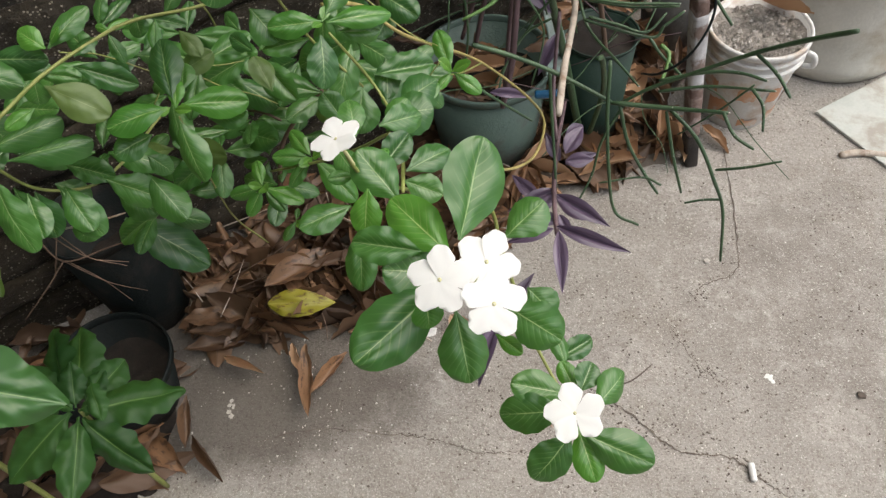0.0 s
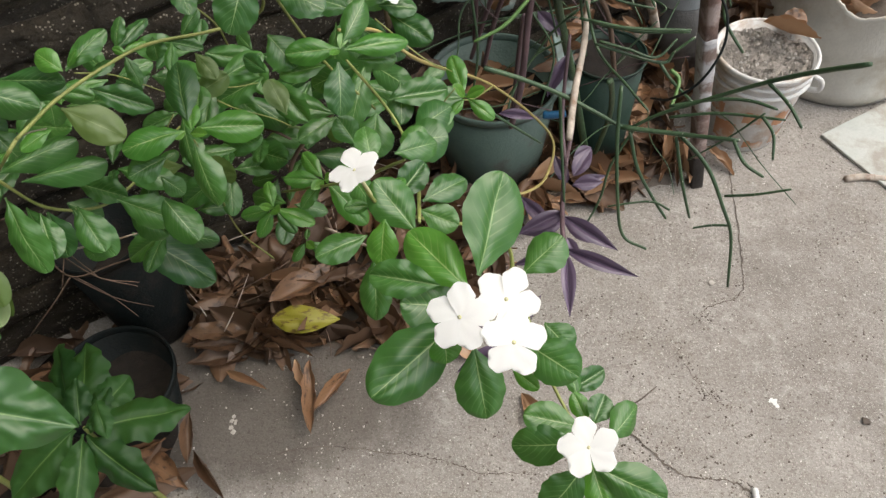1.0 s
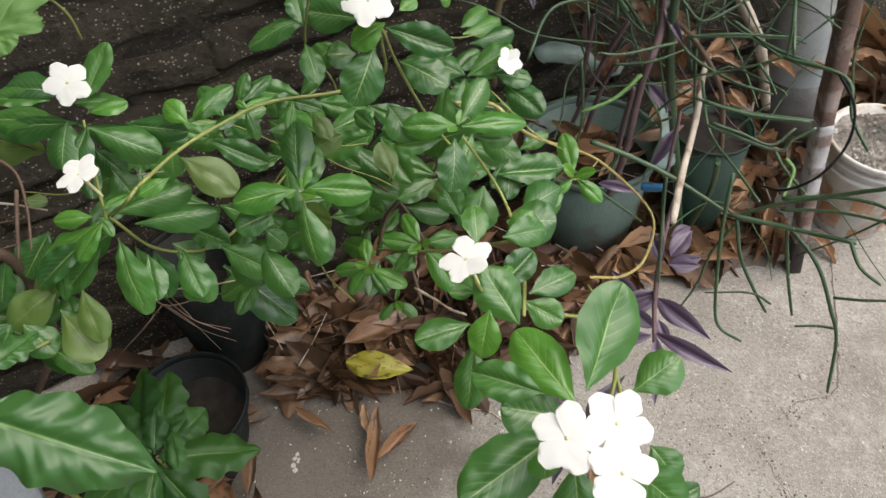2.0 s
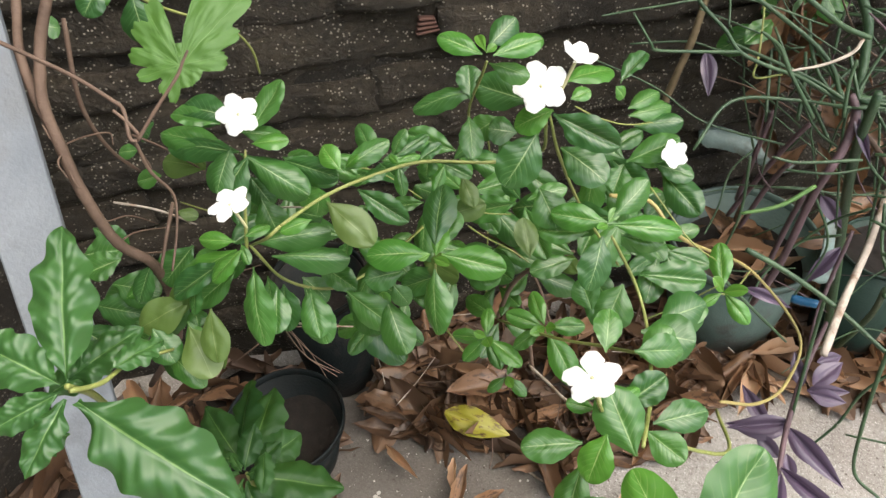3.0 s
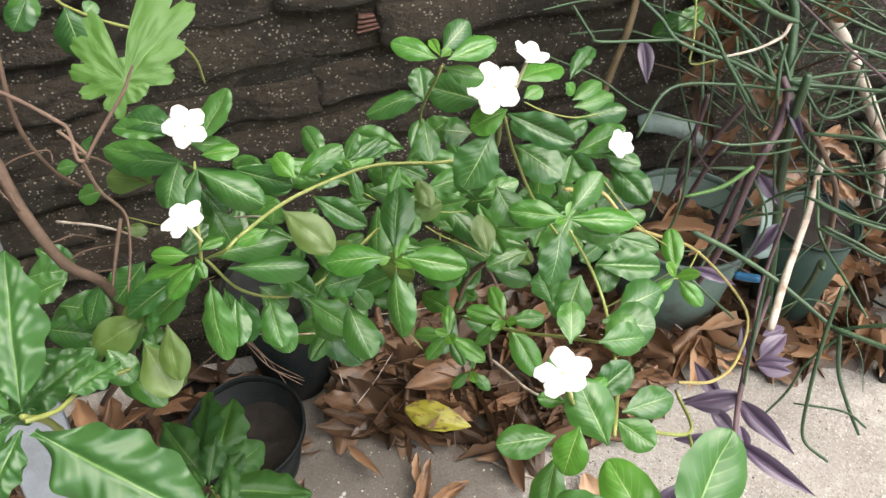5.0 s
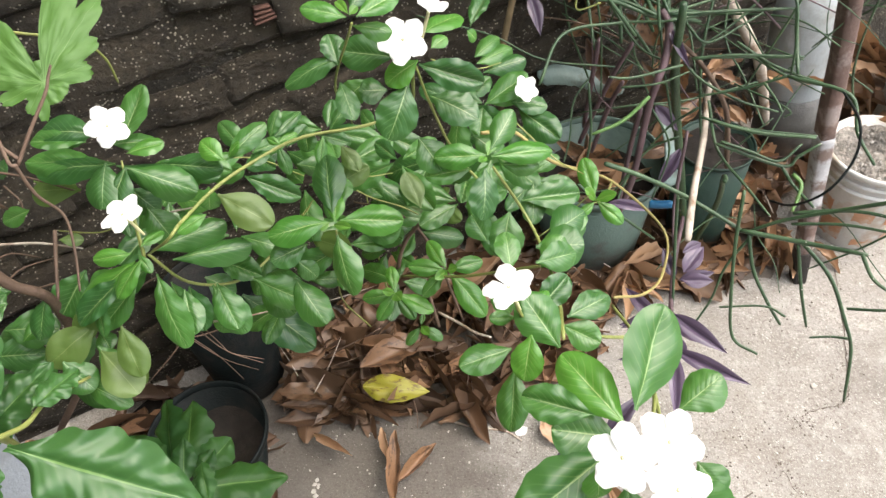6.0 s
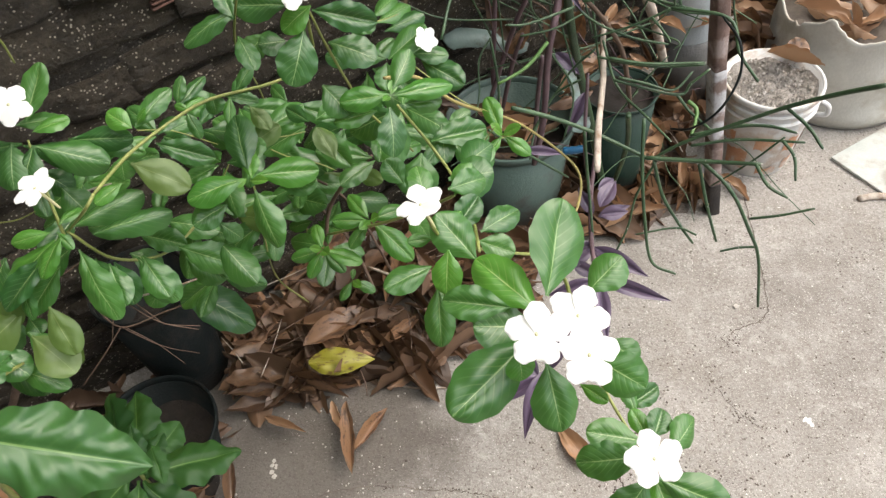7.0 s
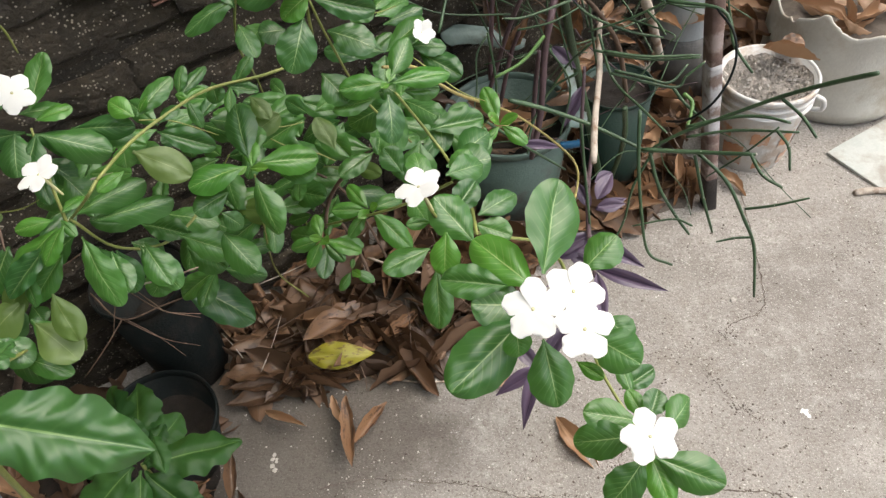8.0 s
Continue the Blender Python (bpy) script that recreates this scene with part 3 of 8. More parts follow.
plant_pot("flower_pot", (-0.512, 0.476, 0), 0.087, 0.062, 0.12, M_BLACKPOT, "dull black plastic pot with dry soil")
plant_pot("flower_pot", (-0.535, 0.645, 0), 0.072, 0.056, 0.25, M_BLACKPOT, "dark grey-black plastic pot among dead leaves")
plant_pot("flower_pot", (0.215, 1.06, 0), 0.064, 0.052, 0.225, M_GREENPOT, "dark green plastic pot under tangled stems", rim=0.005, full=0.93)
plant_pot("flower_pot", (0.02, 1.015, 0), 0.112, 0.088, 0.215, M_TEAL_SHADED, "grey-green plastic pot with dark soil and leaf litter", full=0.72)
tall = thing("container", (0.402, 1.32, 0), "tall plastic container, blackened below and cloudy grey above", "container")
part("lower_body", lathe_bm([(0.001, 0), (0.059, 0), (0.062, 0.005), (0.0625, 0.08), (0.061, 0.17), (0.058, 0.17), (0.058, 0.01), (0.001, 0.01)], wobble=0.03), M_GREYPOT, tall, "blackened grey plastic")
part("upper_body", lathe_bm([(0.0615, 0.17), (0.061, 0.25), (0.06, 0.32), (0.053, 0.37), (0.036, 0.39), (0.03, 0.415), (0.026, 0.415), (0.032, 0.385), (0.049, 0.365), (0.056, 0.315), (0.058, 0.25), (0.058, 0.17)], wobble=0.02), M_MILKY, tall, "cloudy blue-white plastic")
tall.matrix_basis = tall.matrix_basis @ Matrix.Rotation(radians(6), 4, Vector((0.259, -0.966, 0)))



def paint_bucket(at, r, h):
    ob = thing("bucket", at, "white plastic bucket with faded orange print, full of gritty soil", "bucket")
    t = 0.003
    rb = r * 0.74
    part("body", lathe_bm([(0.001, 0), (rb * 0.96, 0), (rb, 0.004), (r * 0.94, h - 0.03), (r * 0.945, h - 0.004), (r * 0.91, h - 0.004), (rb - t, 0.008), (0.001, 0.008)], 56, 0.006), M_WHITEPLASTIC, ob)
    part("rim", lathe_bm([(r * 0.945, h - 0.012), (r, h - 0.01), (r, h - 0.002), (r * 0.985, h), (r * 0.94, h), (r * 0.92, h - 0.006), (r * 0.945, h - 0.012)], 56, 0.006), M_WHITEPLASTIC, ob)
    for z in (h - 0.026, h - 0.044):
        part("rib", lathe_bm([(r * 0.925, z - 0.002), (r * 0.985, z), (r * 0.985, z + 0.003), (r * 0.925, z + 0.005)], 56, 0.006), M_WHITEPLASTIC, ob)
    # printed patches of the label: bands that hug the body
    rnd = random.Random(5)
    for a0, a1, z0, z1 in ((-150, -118, 0.02, 0.075), (-112, -88, 0.078, 0.112), (-72, -50, 0.07, 0.11), (-100, -70, 0.012, 0.035), (-60, -35, 0.015, 0.05), (-165, -140, 0.08, 0.115), (-35, -15, 0.04, 0.1)):
        bm = bmesh.new()
        cols = []
        for k in range(9):
            a = radians(a0 + (a1 - a0) * k / 8)
            col = []
            for z in (z0 + rnd.uniform(0, 0.006), (z0 + z1) / 2, z1 - rnd.uniform(0, 0.008)):
                rr = rb + (r * 0.94 - rb) * z / (h - 0.03) + 0.0012
                col.append(bm.verts.new((rr * math.cos(a), rr * math.sin(a), z)))
            cols.append(col)
        for c0, c1 in zip(cols, cols[1:]):
            for i in range(2):
                bm.faces.new((c0[i], c1[i], c1[i + 1], c0[i + 1]))
        part("label_patch", bm, M_ORANGEPRINT, ob, "faded orange printed patch")
    part("soil", soil_bm(r * 0.9, h - 0.018, 7.0, 0.007), M_GRIT, ob, "grey gritty soil with pebbles")
    grit_v, grit_f = [], []
    pale_v, pale_f = [], []
    for n in range(420):
        if n == 350:
            pale_v, pale_f, grit_v, grit_f = grit_v, grit_f, [], []
        b, q = rnd.uniform(0, 6.28), r * 0.86 * rnd.random() ** 0.5
        w, k = rnd.uniform(0.0012, 0.0042), len(grit_v)
        for j in range(5):
            g = b + j * 1.256
            grit_v.append((q * math.cos(b) + w * math.cos(g), q * math.sin(b) + w * rnd.uniform(0.7, 1.2) * math.sin(g), h - 0.014))
        grit_v.append((q * math.cos(b), q * math.sin(b), h - 0.013 + w * 0.8))
        grit_f += [(k + j, k + (j + 1) % 5, k + 5) for j in range(5)]
    for verts, faces, mt, label in ((pale_v, pale_f, M_GRIT, "grey gravel bits on the soil"), (grit_v, grit_f, M_PEBBLE, "pale gravel bits on the soil")):
        gm = bpy.data.meshes.new("gravel")
        gm.from_pydata(verts, [], faces)
        gm.materials.append(mt)
        gravel = new("gravel", gm)
        gravel.parent = ob
        tagged(gravel, label, kind="stuff")
    a = radians(-25)
    ear = Vector((math.cos(a), math.sin(a), 0))
    part("handle_ear", tube_bm([ear * r * 0.97 + Vector((0, 0, h - 0.03)), ear * (r + 0.012) + Vector((0, 0, h - 0.036)), ear * (r + 0.013) + Vector((0.002, 0, h - 0.055)), ear * r * 0.96 + Vector((0, 0, h - 0.06))], 0.005, 0.005), M_WHITEPLASTIC, ob)
    return ob


bucket = paint_bucket((0.497, 1.112, 0), 0.0895, 0.19)


def broken_jug(at, r, h):
    """A big cut-open plastic drum with a ragged upper edge."""
    ob = thing("plastic_drum", at, "cloudy white plastic drum with a broken ragged rim", "container")
    bm = bmesh.new()
    sides, lv = 144, 26
    outer, inner = [], []
    for j in range(lv + 1):
        ro, ri = [], []
        for k in range(sides):
            a = 2 * math.pi * k / sides
            top = h * (0.88 + 0.14 * noise.noise((math.cos(a) * 2.2, math.sin(a) * 2.2, 9)) + 0.1 * round(3 * noise.noise((math.cos(a) * 5, math.sin(a) * 5, 2))) / 3 + 0.015 * noise.noise((math.cos(a) * 25, math.sin(a) * 25, 5)))
            z = top * j / lv
            rr = r * (0.93 + 0.07 * math.sin(min(1, z / 0.03) * math.pi / 2)) * (1 + 0.012 * math.sin(z * 60))
            ro.append(bm.verts.new((rr * math.cos(a), rr * math.sin(a), z)))
            ri.append(bm.verts.new(((rr - 0.004) * math.cos(a), (rr - 0.004) * math.sin(a), z + 0.001)))
        outer.append(ro)
        inner.append(ri)
    for k in range(sides):
        n = (k + 1) % sides
        for j in range(lv):
            bm.faces.new((outer[j][k], outer[j][n], outer[j + 1][n], outer[j + 1][k]))
            bm.faces.new((inner[j][n], inner[j][k], inner[j + 1][k], inner[j + 1][n]))
        bm.faces.new((outer[lv][k], outer[lv][n], inner[lv][n], inner[lv][k]))
    bm.faces.new(outer[0][::-1])
    part("body", bm, M_JUG, ob)
    part("soil", soil_bm(r * 0.92, h * 0.78, 11.0, 0.012), M_EARTH, ob, "dusty soil and litter")
    return ob


broken_jug((0.715, 1.315, 0), 0.155, 0.24)


def board(name, at, size, rot, material, label, category):
    bm = bmesh.new()
    bmesh.ops.create_cube(bm, size=1)
    bmesh.ops.scale(bm, vec=size, verts=bm.verts)
    bmesh.ops.subdivide_edges(bm, edges=bm.edges, cuts=5, use_grid_fill=True)
    bmesh.ops.bevel(bm, geom=[e for e in bm.edges if len(e.link_faces) == 2 and e.calc_face_angle() > 1], offset=min(size) * 0.12, segments=2, affect='EDGES')
    for v in bm.verts:
        v.co += 0.04 * min(size) * Vector((noise.noise(v.co * 25), noise.noise(v.co * 25 + Vector((5, 0, 0))), noise.noise(v.co * 25 + Vector((0, 5, 0)))))
    ob = new(name, mesh_of(name, bm, material, False))
    ob.matrix_basis = Matrix.Translation(at) @ rot
    return tagged(ob, label, category)


board("slab", (0.770, 1.062, 0.006), (0.175, 0.19, 0.006), Matrix.Rotation(radians(-58), 4, 'Z'), M_SLAB, "pale chipped tile slab lying on the concrete", "slab")


def wooden_post(foot, top, w):
    d = Vector(top) - Vector(foot)
    ob = thing("wooden_post", foot, "weathered brown wooden post with a whitewashed band", "post")
    q = d.to_track_quat('Z', 'Y').to_matrix().to_4x4() @ Matrix.Rotation(radians(20), 4, 'Z')
    for name, a, b, mt, grow in (("post_foot", 0.0, 0.13, M_BLACKWOOD, 1.02), ("post_shaft", 0.125, 0.32, M_POLE, 1.0), ("whitewashed_band", 0.3, 0.53, M_WHITEWASH, 1.03), ("post_top", 0.51, 1.0, M_POLE, 1.0)):
        bm = bmesh.new()
        n = 14
        rings = []
        for j in range(n + 1):
            z = d.length * (a + (b - a) * j / n)
            ring = []
            for x, y in ((-1, -0.8), (-0.8, -1), (0.8, -1), (1, -0.8), (1, 0.8), (0.8, 1), (-0.8, 1), (-1, 0.8)):
                e = 1 + 0.12 * noise.noise((x * 2, y * 2, z * 14))
                ring.append(bm.verts.new((x * w / 2 * e * grow, y * w * 0.36 * e * grow, z)))
            rings.append(ring)
        for r0, r1 in zip(rings, rings[1:]):
            for k in range(8):
                bm.faces.new((r0[k], r0[(k + 1) % 8], r1[(k + 1) % 8], r1[k]))
        bm.faces.new(rings[0][::-1])
        bm.faces.new(rings[-1])
        bm.transform(q)
        part(name, bm, mt, ob)
    return ob


wooden_post((0.392, 0.966, 0), (0.3, 0.977, 0.62), 0.029)

board("panel", (0.87, 1.54, 0.058), (0.22, 0.012, 0.12), Matrix.Rotation(radians(20), 4, 'Z') @ Matrix.Rotation(radians(-12), 4, 'X'), M_SLAB, "pale painted panel standing behind the drum", "board")


# ---- plants: builders ----
def rosette(parent, centre, axis, tips, young, kinds=BLADES):
    """A whorl of blades round one node, with young leaves at its heart; each tip is given from the node, with the blade's width."""
    c, n = Vector(centre), Vector(axis).normalized()
    for k, (dx, dy, dz, w) in enumerate(tips):
        d = Vector((dx, dy, dz))
        base = c + d * 0.07
        bent = (n + 0.25 * Vector((rnd.uniform(-1, 1), rnd.uniform(-1, 1), rnd.uniform(-0.5, 1)))).normalized()
        leaf(parent, kinds if k < 4 else BLADES, base, c + d, bent, w, rnd)
    a0 = rnd.uniform(0, 6.28)
    s = n.orthogonal().normalized()
    u = n.cross(s)
    for k in range(young):
        a = a0 + k * 2.4
        d = (math.cos(a) * s + math.sin(a) * u) * 0.7 + n * (0.8 + 0.3 * k)
        ln = rnd.uniform(0.016, 0.03) * (1 - 0.1 * k)
        leaf(parent, YOUNGS, c, c + d.normalized() * ln, n - d * 0.3, ln * 0.5, rnd)


def petal_mesh():
    bm = bmesh.new()
    nx, ny = 8, 8
    grid = []
    for j in range(ny + 1):
        t = j / ny
        w = 0.08 + 0.76 * (math.sin(math.pi * 0.5 * min(1, t * 1.2)) ** 1.2) * (1 - 0.3 * (max(0, t - 0.75) / 0.25) ** 2)
        row = []
        for i in range(nx + 1):
            s = i / nx * 2 - 1
            x = s * w * 0.5 + 0.05 * t
            y = t * (1 - 0.24 * s ** 4 * t) - 0.03 * s * t
            z = 0.05 * t - 0.1 * t * t + 0.03 * s * t + 0.012 * math.sin(5 * s + 6 * t) * t
            row.append(bm.verts.new((x, y, z)))
        grid.append(row)
    for j in range(ny):
        for i in range(nx):
            bm.faces.new((grid[j][i], grid[j][i + 1], grid[j + 1][i + 1], grid[j + 1][i]))
    return mesh_of("petal", bm, M_PETAL)


PETAL = petal_mesh()
EYE_MESH = mesh_of("flower", lathe_bm([(0.0003, 0.0006), (0.0011, 0.0002), (0.0012, -0.003), (0.0011, -0.02), (0.0008, -0.026)], 10), M_EYE)


def flower(parent, at, facing, size, spin, opened):
    """Five white petals round a small pale eye on a slender tube."""
    n = Vector(facing).normalized()
    m = Matrix.Translation(at) @ n.to_track_quat('Z', 'Y').to_matrix().to_4x4()
    core = part_of("flower", EYE_MESH, parent, m)
    tagged(core, "white periwinkle flower with a pale eye")
    for k in range(5):
        r = Matrix.Rotation(radians(spin + 72 * k + rnd.uniform(-5, 5)), 4, 'Z') @ Matrix.Rotation(radians((1 - opened) * 70 + rnd.uniform(-4, 9)), 4, 'X') @ Matrix.Rotation(radians(6), 4, 'Y')
        q = new("petal", PETAL)
        q.parent = core
        q.matrix_basis = r @ Matrix.Diagonal((size * 0.46, size * 0.46, size * 0.46, 1))



def spray(parent, centre, n, size, kinds):
    """A loose tuft of leaves deeper in the bush."""
    c = Vector(centre)
    a0 = rnd.uniform(0, 6.28)
    for k in range(n):
        a = a0 + k * 6.28 / n + rnd.uniform(-0.4, 0.4)
        d = Vector((math.cos(a), math.sin(a) * 0.8 - 0.15, rnd.uniform(-0.5, 0.35))) * size * rnd.uniform(0.7, 1.15)
        leaf(parent, kinds, c + d * 0.1, c + d, Vector((rnd.uniform(-0.4, 0.4), -0.5, 0.8)), d.length * 0.46, rnd)


def plank(foot, top, side, width, thick):
    """A white painted board that leans."""
    f, d = Vector(foot), Vector(top) - Vector(foot)
    z = d.normalized()
    x = (Vector(side) - z * Vector(side).dot(z)).normalized()
    bm = bmesh.new()
    rings = []
    for j in range(25):
        w = 1 + 0.015 * noise.noise((j * 0.7, 0, 0))
        ring = []
        for a, b in ((-1, -0.8), (-0.94, -1), (0.94, -1), (1, -0.8), (1, 0.8), (0.94, 1), (-0.94, 1), (-1, 0.8)):
            ring.append(bm.verts.new((a * width / 2 * w, b * thick / 2, d.length * j / 24)))
        rings.append(ring)
    for r0, r1 in zip(rings, rings[1:]):
        for k in range(8):
            bm.faces.new((r0[k], r0[(k + 1) % 8], r1[(k + 1) % 8], r1[k]))
    bm.faces.new(rings[0][::-1])
    bm.faces.new(rings[-1])
    ob = new("plank", mesh_of("plank", bm, M_PLANK, False))
    y = z.cross(x)
    ob.matrix_basis = Matrix.Translation(f) @ Matrix((x, y, z)).transposed().to_4x4()
    return tagged(ob, "white painted wooden board leaning upright by the wall", "board")




def tangle(parent, n, lo, hi, seed, mats, thick=1.0):
    """Thin straight stems with a few kinks, crossing one another."""
    r = random.Random(seed)
    for k in range(n):
        p = Vector(tuple(r.uniform(a, b) for a, b in zip(lo, hi)))
        d = Vector((r.uniform(-1, 1), r.uniform(-0.5, 0.3), r.uniform(-0.1, 1))).normalized()
        pts = [p]
        for _ in range(r.choice((2, 3, 3))):
            pts.append(pts[-1] + d * r.uniform(0.05, 0.11))
            d = (d + 0.45 * Vector((r.uniform(-1, 1), r.uniform(-1, 1), r.uniform(-1, 1)))).normalized()
        w = thick * r.uniform(0.0008, 0.0016)
        stem(parent, pts, w, w * 0.7, mats[r.randrange(len(mats))], knots=0.12, sides=6)


SCAR = mesh_of("leaf_scar", lathe_bm([(0.0002, 0.5), (0.45, 0.42), (0.6, 0.1), (0.5, -0.3), (0.1, -0.45)], 8), M_PEBBLE)


def scar(parent, p, r):
    """A pale dried tip or leaf scar on a pencil stem."""
    m = Matrix.Translation(p) @ Matrix.Rotation(p[0] * 40, 4, 'X') @ Matrix.Diagonal((r, r, r, 1))
    return part_of("leaf_scar", SCAR, parent, m)

def fallen(name, kinds, base, tip, normal, width, label):
    """A single fallen leaf, a thing of its own."""
    r = random.Random(len(scene.objects))
    ob = new(name, kinds[r.randrange(len(kinds))])
    ob.matrix_basis = blade_pose(base, tip, normal, width, r.uniform(-15, 15))
    return tagged(ob, label, "dead leaf", "fallen leaves")




def palmate_leaf(parent, centre, facing, up, lobes, size, material):
    """A lobed leaf with toothed edges: each lobe is (angle from up, reach, spread)."""
    n = Vector(facing).normalized()
    y = (Vector(up) - n * Vector(up).dot(n)).normalized()
    x = y.cross(n)
    bm = bmesh.new()
    uv = bm.loops.layers.uv.new("blade")
    rows, count = 10, 220
    grid = []
    for k in range(count):
        a = 2 * math.pi * k / count
        reach = 0.36
        for mid, amp, wide in lobes:
            d = (a - radians(mid) + math.pi) % (2 * math.pi) - math.pi
            reach = max(reach, amp * math.exp(-(d / radians(wide)) ** 4))
        reach *= 1 + 0.07 * ((k * 0.21) % 1.0) + 0.05 * noise.noise((math.cos(a) * 3, math.sin(a) * 3, 4))
        col = []
        for j in range(1, rows + 1):
            f = j / rows
            px, py = reach * f * math.sin(a), reach * f * math.cos(a)
            pz = 0.05 * noise.noise((px * 4, py * 4, 1)) + 0.035 * noise.noise((px * 11, py * 11, 2)) - 0.12 * (px * px + py * py)
            col.append((bm.verts.new((px, py, pz)), (0.5 + 0.5 * f * math.sin(a * 5), 0.5 + 0.5 * py)))
        grid.append(col)
    hub = bm.verts.new((0, 0, 0))
    for k in range(count):
        a, b = grid[k], grid[(k + 1) % count]
        quads = [((hub, (0.5, 0.5)), a[0], b[0])] + [(a[j], a[j + 1], b[j + 1], b[j]) for j in range(rows - 1)]
        for q in quads:
            f = bm.faces.new([v for v, _ in q])
            for loop, (_, u) in zip(f.loops, q):
                loop[uv].uv = u
    me = mesh_of("leaf", bm, material)
    m = Matrix.Translation(centre) @ Matrix((x, y, n)).transposed().to_4x4() @ Matrix.Diagonal((size, size, size, 1))
    return part_of("leaf", me, parent, m)


# ---- periwinkle bush ----
bush = thing('periwinkle_bush', (-0.17, 0.62, 0), 'leafy green periwinkle shrub with white five-petalled flowers', 'plant')
rnd = random.Random(21)
# whorl under the lower flower of the near shoot
leaf(bush, FRESHES, (-0.353, 0.381, 0.657), (-0.381, 0.369, 0.660), (0.136, -0.547, 0.877), 0.015, rnd)
leaf(bush, BLADES, (-0.330, 0.371, 0.647), (-0.307, 0.325, 0.613), (-0.036, -0.675, 0.961), 0.028, rnd)
leaf(bush, FRESHES, (-0.344, 0.379, 0.654), (-0.360, 0.349, 0.645), (0.024, -0.322, 0.829), 0.019, rnd)
leaf(bush, BLADES, (-0.361, 0.370, 0.640), (-0.400, 0.336, 0.616), (0.111, -0.450, 0.714), 0.024, rnd)
leaf(bush, BLADES, (-0.337, 0.386, 0.657), (-0.287, 0.418, 0.665), (0.252, -0.492, 0.927), 0.023, rnd)
leaf(bush, BLADES, (-0.322, 0.385, 0.649), (-0.266, 0.410, 0.651), (-0.037, -0.407, 0.873), 0.022, rnd)
leaf(bush, BLADES, (-0.322, 0.380, 0.617), (-0.305, 0.348, 0.602), (-0.049, -0.368, 0.830), 0.024, rnd)
leaf(bush, FRESHES, (-0.347, 0.387, 0.659), (-0.336, 0.405, 0.663), (0.256, -0.423, 0.992), 0.012, rnd)
leaf(bush, FRESHES, (-0.348, 0.382, 0.656), (-0.335, 0.370, 0.650), (0.228, -0.520, 0.997), 0.009, rnd)
leaf(bush, BLADES, (-0.367, 0.382, 0.614), (-0.395, 0.350, 0.589), (-0.025, -0.631, 0.738), 0.024, rnd)
leaf(bush, BLADES, (-0.328, 0.393, 0.603), (-0.314, 0.369, 0.574), (0.097, -0.454, 0.768), 0.029, rnd)
leaf(bush, BLADES, (-0.308, 0.397, 0.603), (-0.277, 0.367, 0.581), (0.079, -0.554, 0.871), 0.029, rnd)
# whorl under the flower beside the lobed leaf
leaf(bush, BLADES, (-0.354, 0.422, 0.712), (-0.361, 0.390, 0.693), (0.266, -0.434, 0.994), 0.028, rnd)
leaf(bush, BLADES, (-0.351, 0.421, 0.712), (-0.301, 0.420, 0.694), (0.297, -0.438, 0.719), 0.028, rnd)
leaf(bush, BLADES, (-0.362, 0.423, 0.714), (-0.433, 0.414, 0.710), (0.287, -0.354, 0.865), 0.025, rnd)
leaf(bush, FRESHES, (-0.355, 0.431, 0.718), (-0.331, 0.447, 0.718), (0.016, -0.381, 0.866), 0.018, rnd)
leaf(bush, BLADES, (-0.360, 0.438, 0.723), (-0.348, 0.476, 0.749), (-0.037, -0.373, 1.016), 0.024, rnd)
leaf(bush, BLADES, (-0.336, 0.442, 0.699), (-0.286, 0.439, 0.701), (0.228, -0.532, 0.714), 0.021, rnd)
leaf(bush, BLADES, (-0.401, 0.462, 0.709), (-0.446, 0.454, 0.716), (0.217, -0.366, 0.676), 0.031, rnd)
leaf(bush, PALES, (-0.411, 0.426, 0.678), (-0.461, 0.422, 0.680), (-0.044, -0.421, 0.779), 0.028, rnd)
leaf(bush, BLADES, (-0.360, 0.428, 0.661), (-0.337, 0.413, 0.638), (0.293, -0.498, 1.019), 0.028, rnd)
# broad dark leaves round the two near flowers
vary = random.Random(5)
leaf(bush, BLADES, (-0.370, 0.423, 0.715), (-0.365, 0.389, 0.701), (0.136, -0.547, 0.877), 0.030, vary)
leaf(bush, BLADES, (-0.379, 0.427, 0.710), (-0.443, 0.421, 0.712), (-0.036, -0.675, 0.961), 0.027, vary)
leaf(bush, BLADES, (-0.409, 0.455, 0.705), (-0.453, 0.447, 0.713), (0.024, -0.322, 0.829), 0.024, vary)
leaf(bush, BLADES, (-0.364, 0.425, 0.710), (-0.310, 0.428, 0.695), (0.111, -0.450, 0.714), 0.025, vary)
leaf(bush, BLADES, (-0.345, 0.450, 0.693), (-0.299, 0.451, 0.684), (0.252, -0.492, 0.927), 0.023, vary)
leaf(bush, BLADES, (-0.370, 0.438, 0.720), (-0.339, 0.450, 0.718), (-0.037, -0.407, 0.873), 0.017, vary)
leaf(bush, BLADES, (-0.373, 0.428, 0.684), (-0.358, 0.393, 0.667), (-0.049, -0.368, 0.830), 0.018, vary)
leaf(bush, BLADES, (-0.378, 0.440, 0.669), (-0.355, 0.431, 0.654), (0.256, -0.423, 0.992), 0.024, vary)
leaf(bush, PALES, (-0.483, 0.452, 0.656), (-0.443, 0.451, 0.653), (0.228, -0.520, 0.997), 0.017, vary)
leaf(bush, BLADES, (-0.507, 0.455, 0.662), (-0.529, 0.466, 0.661), (-0.025, -0.631, 0.738), 0.022, vary)
leaf(bush, BLADES, (-0.511, 0.453, 0.615), (-0.540, 0.446, 0.603), (0.097, -0.454, 0.768), 0.020, vary)
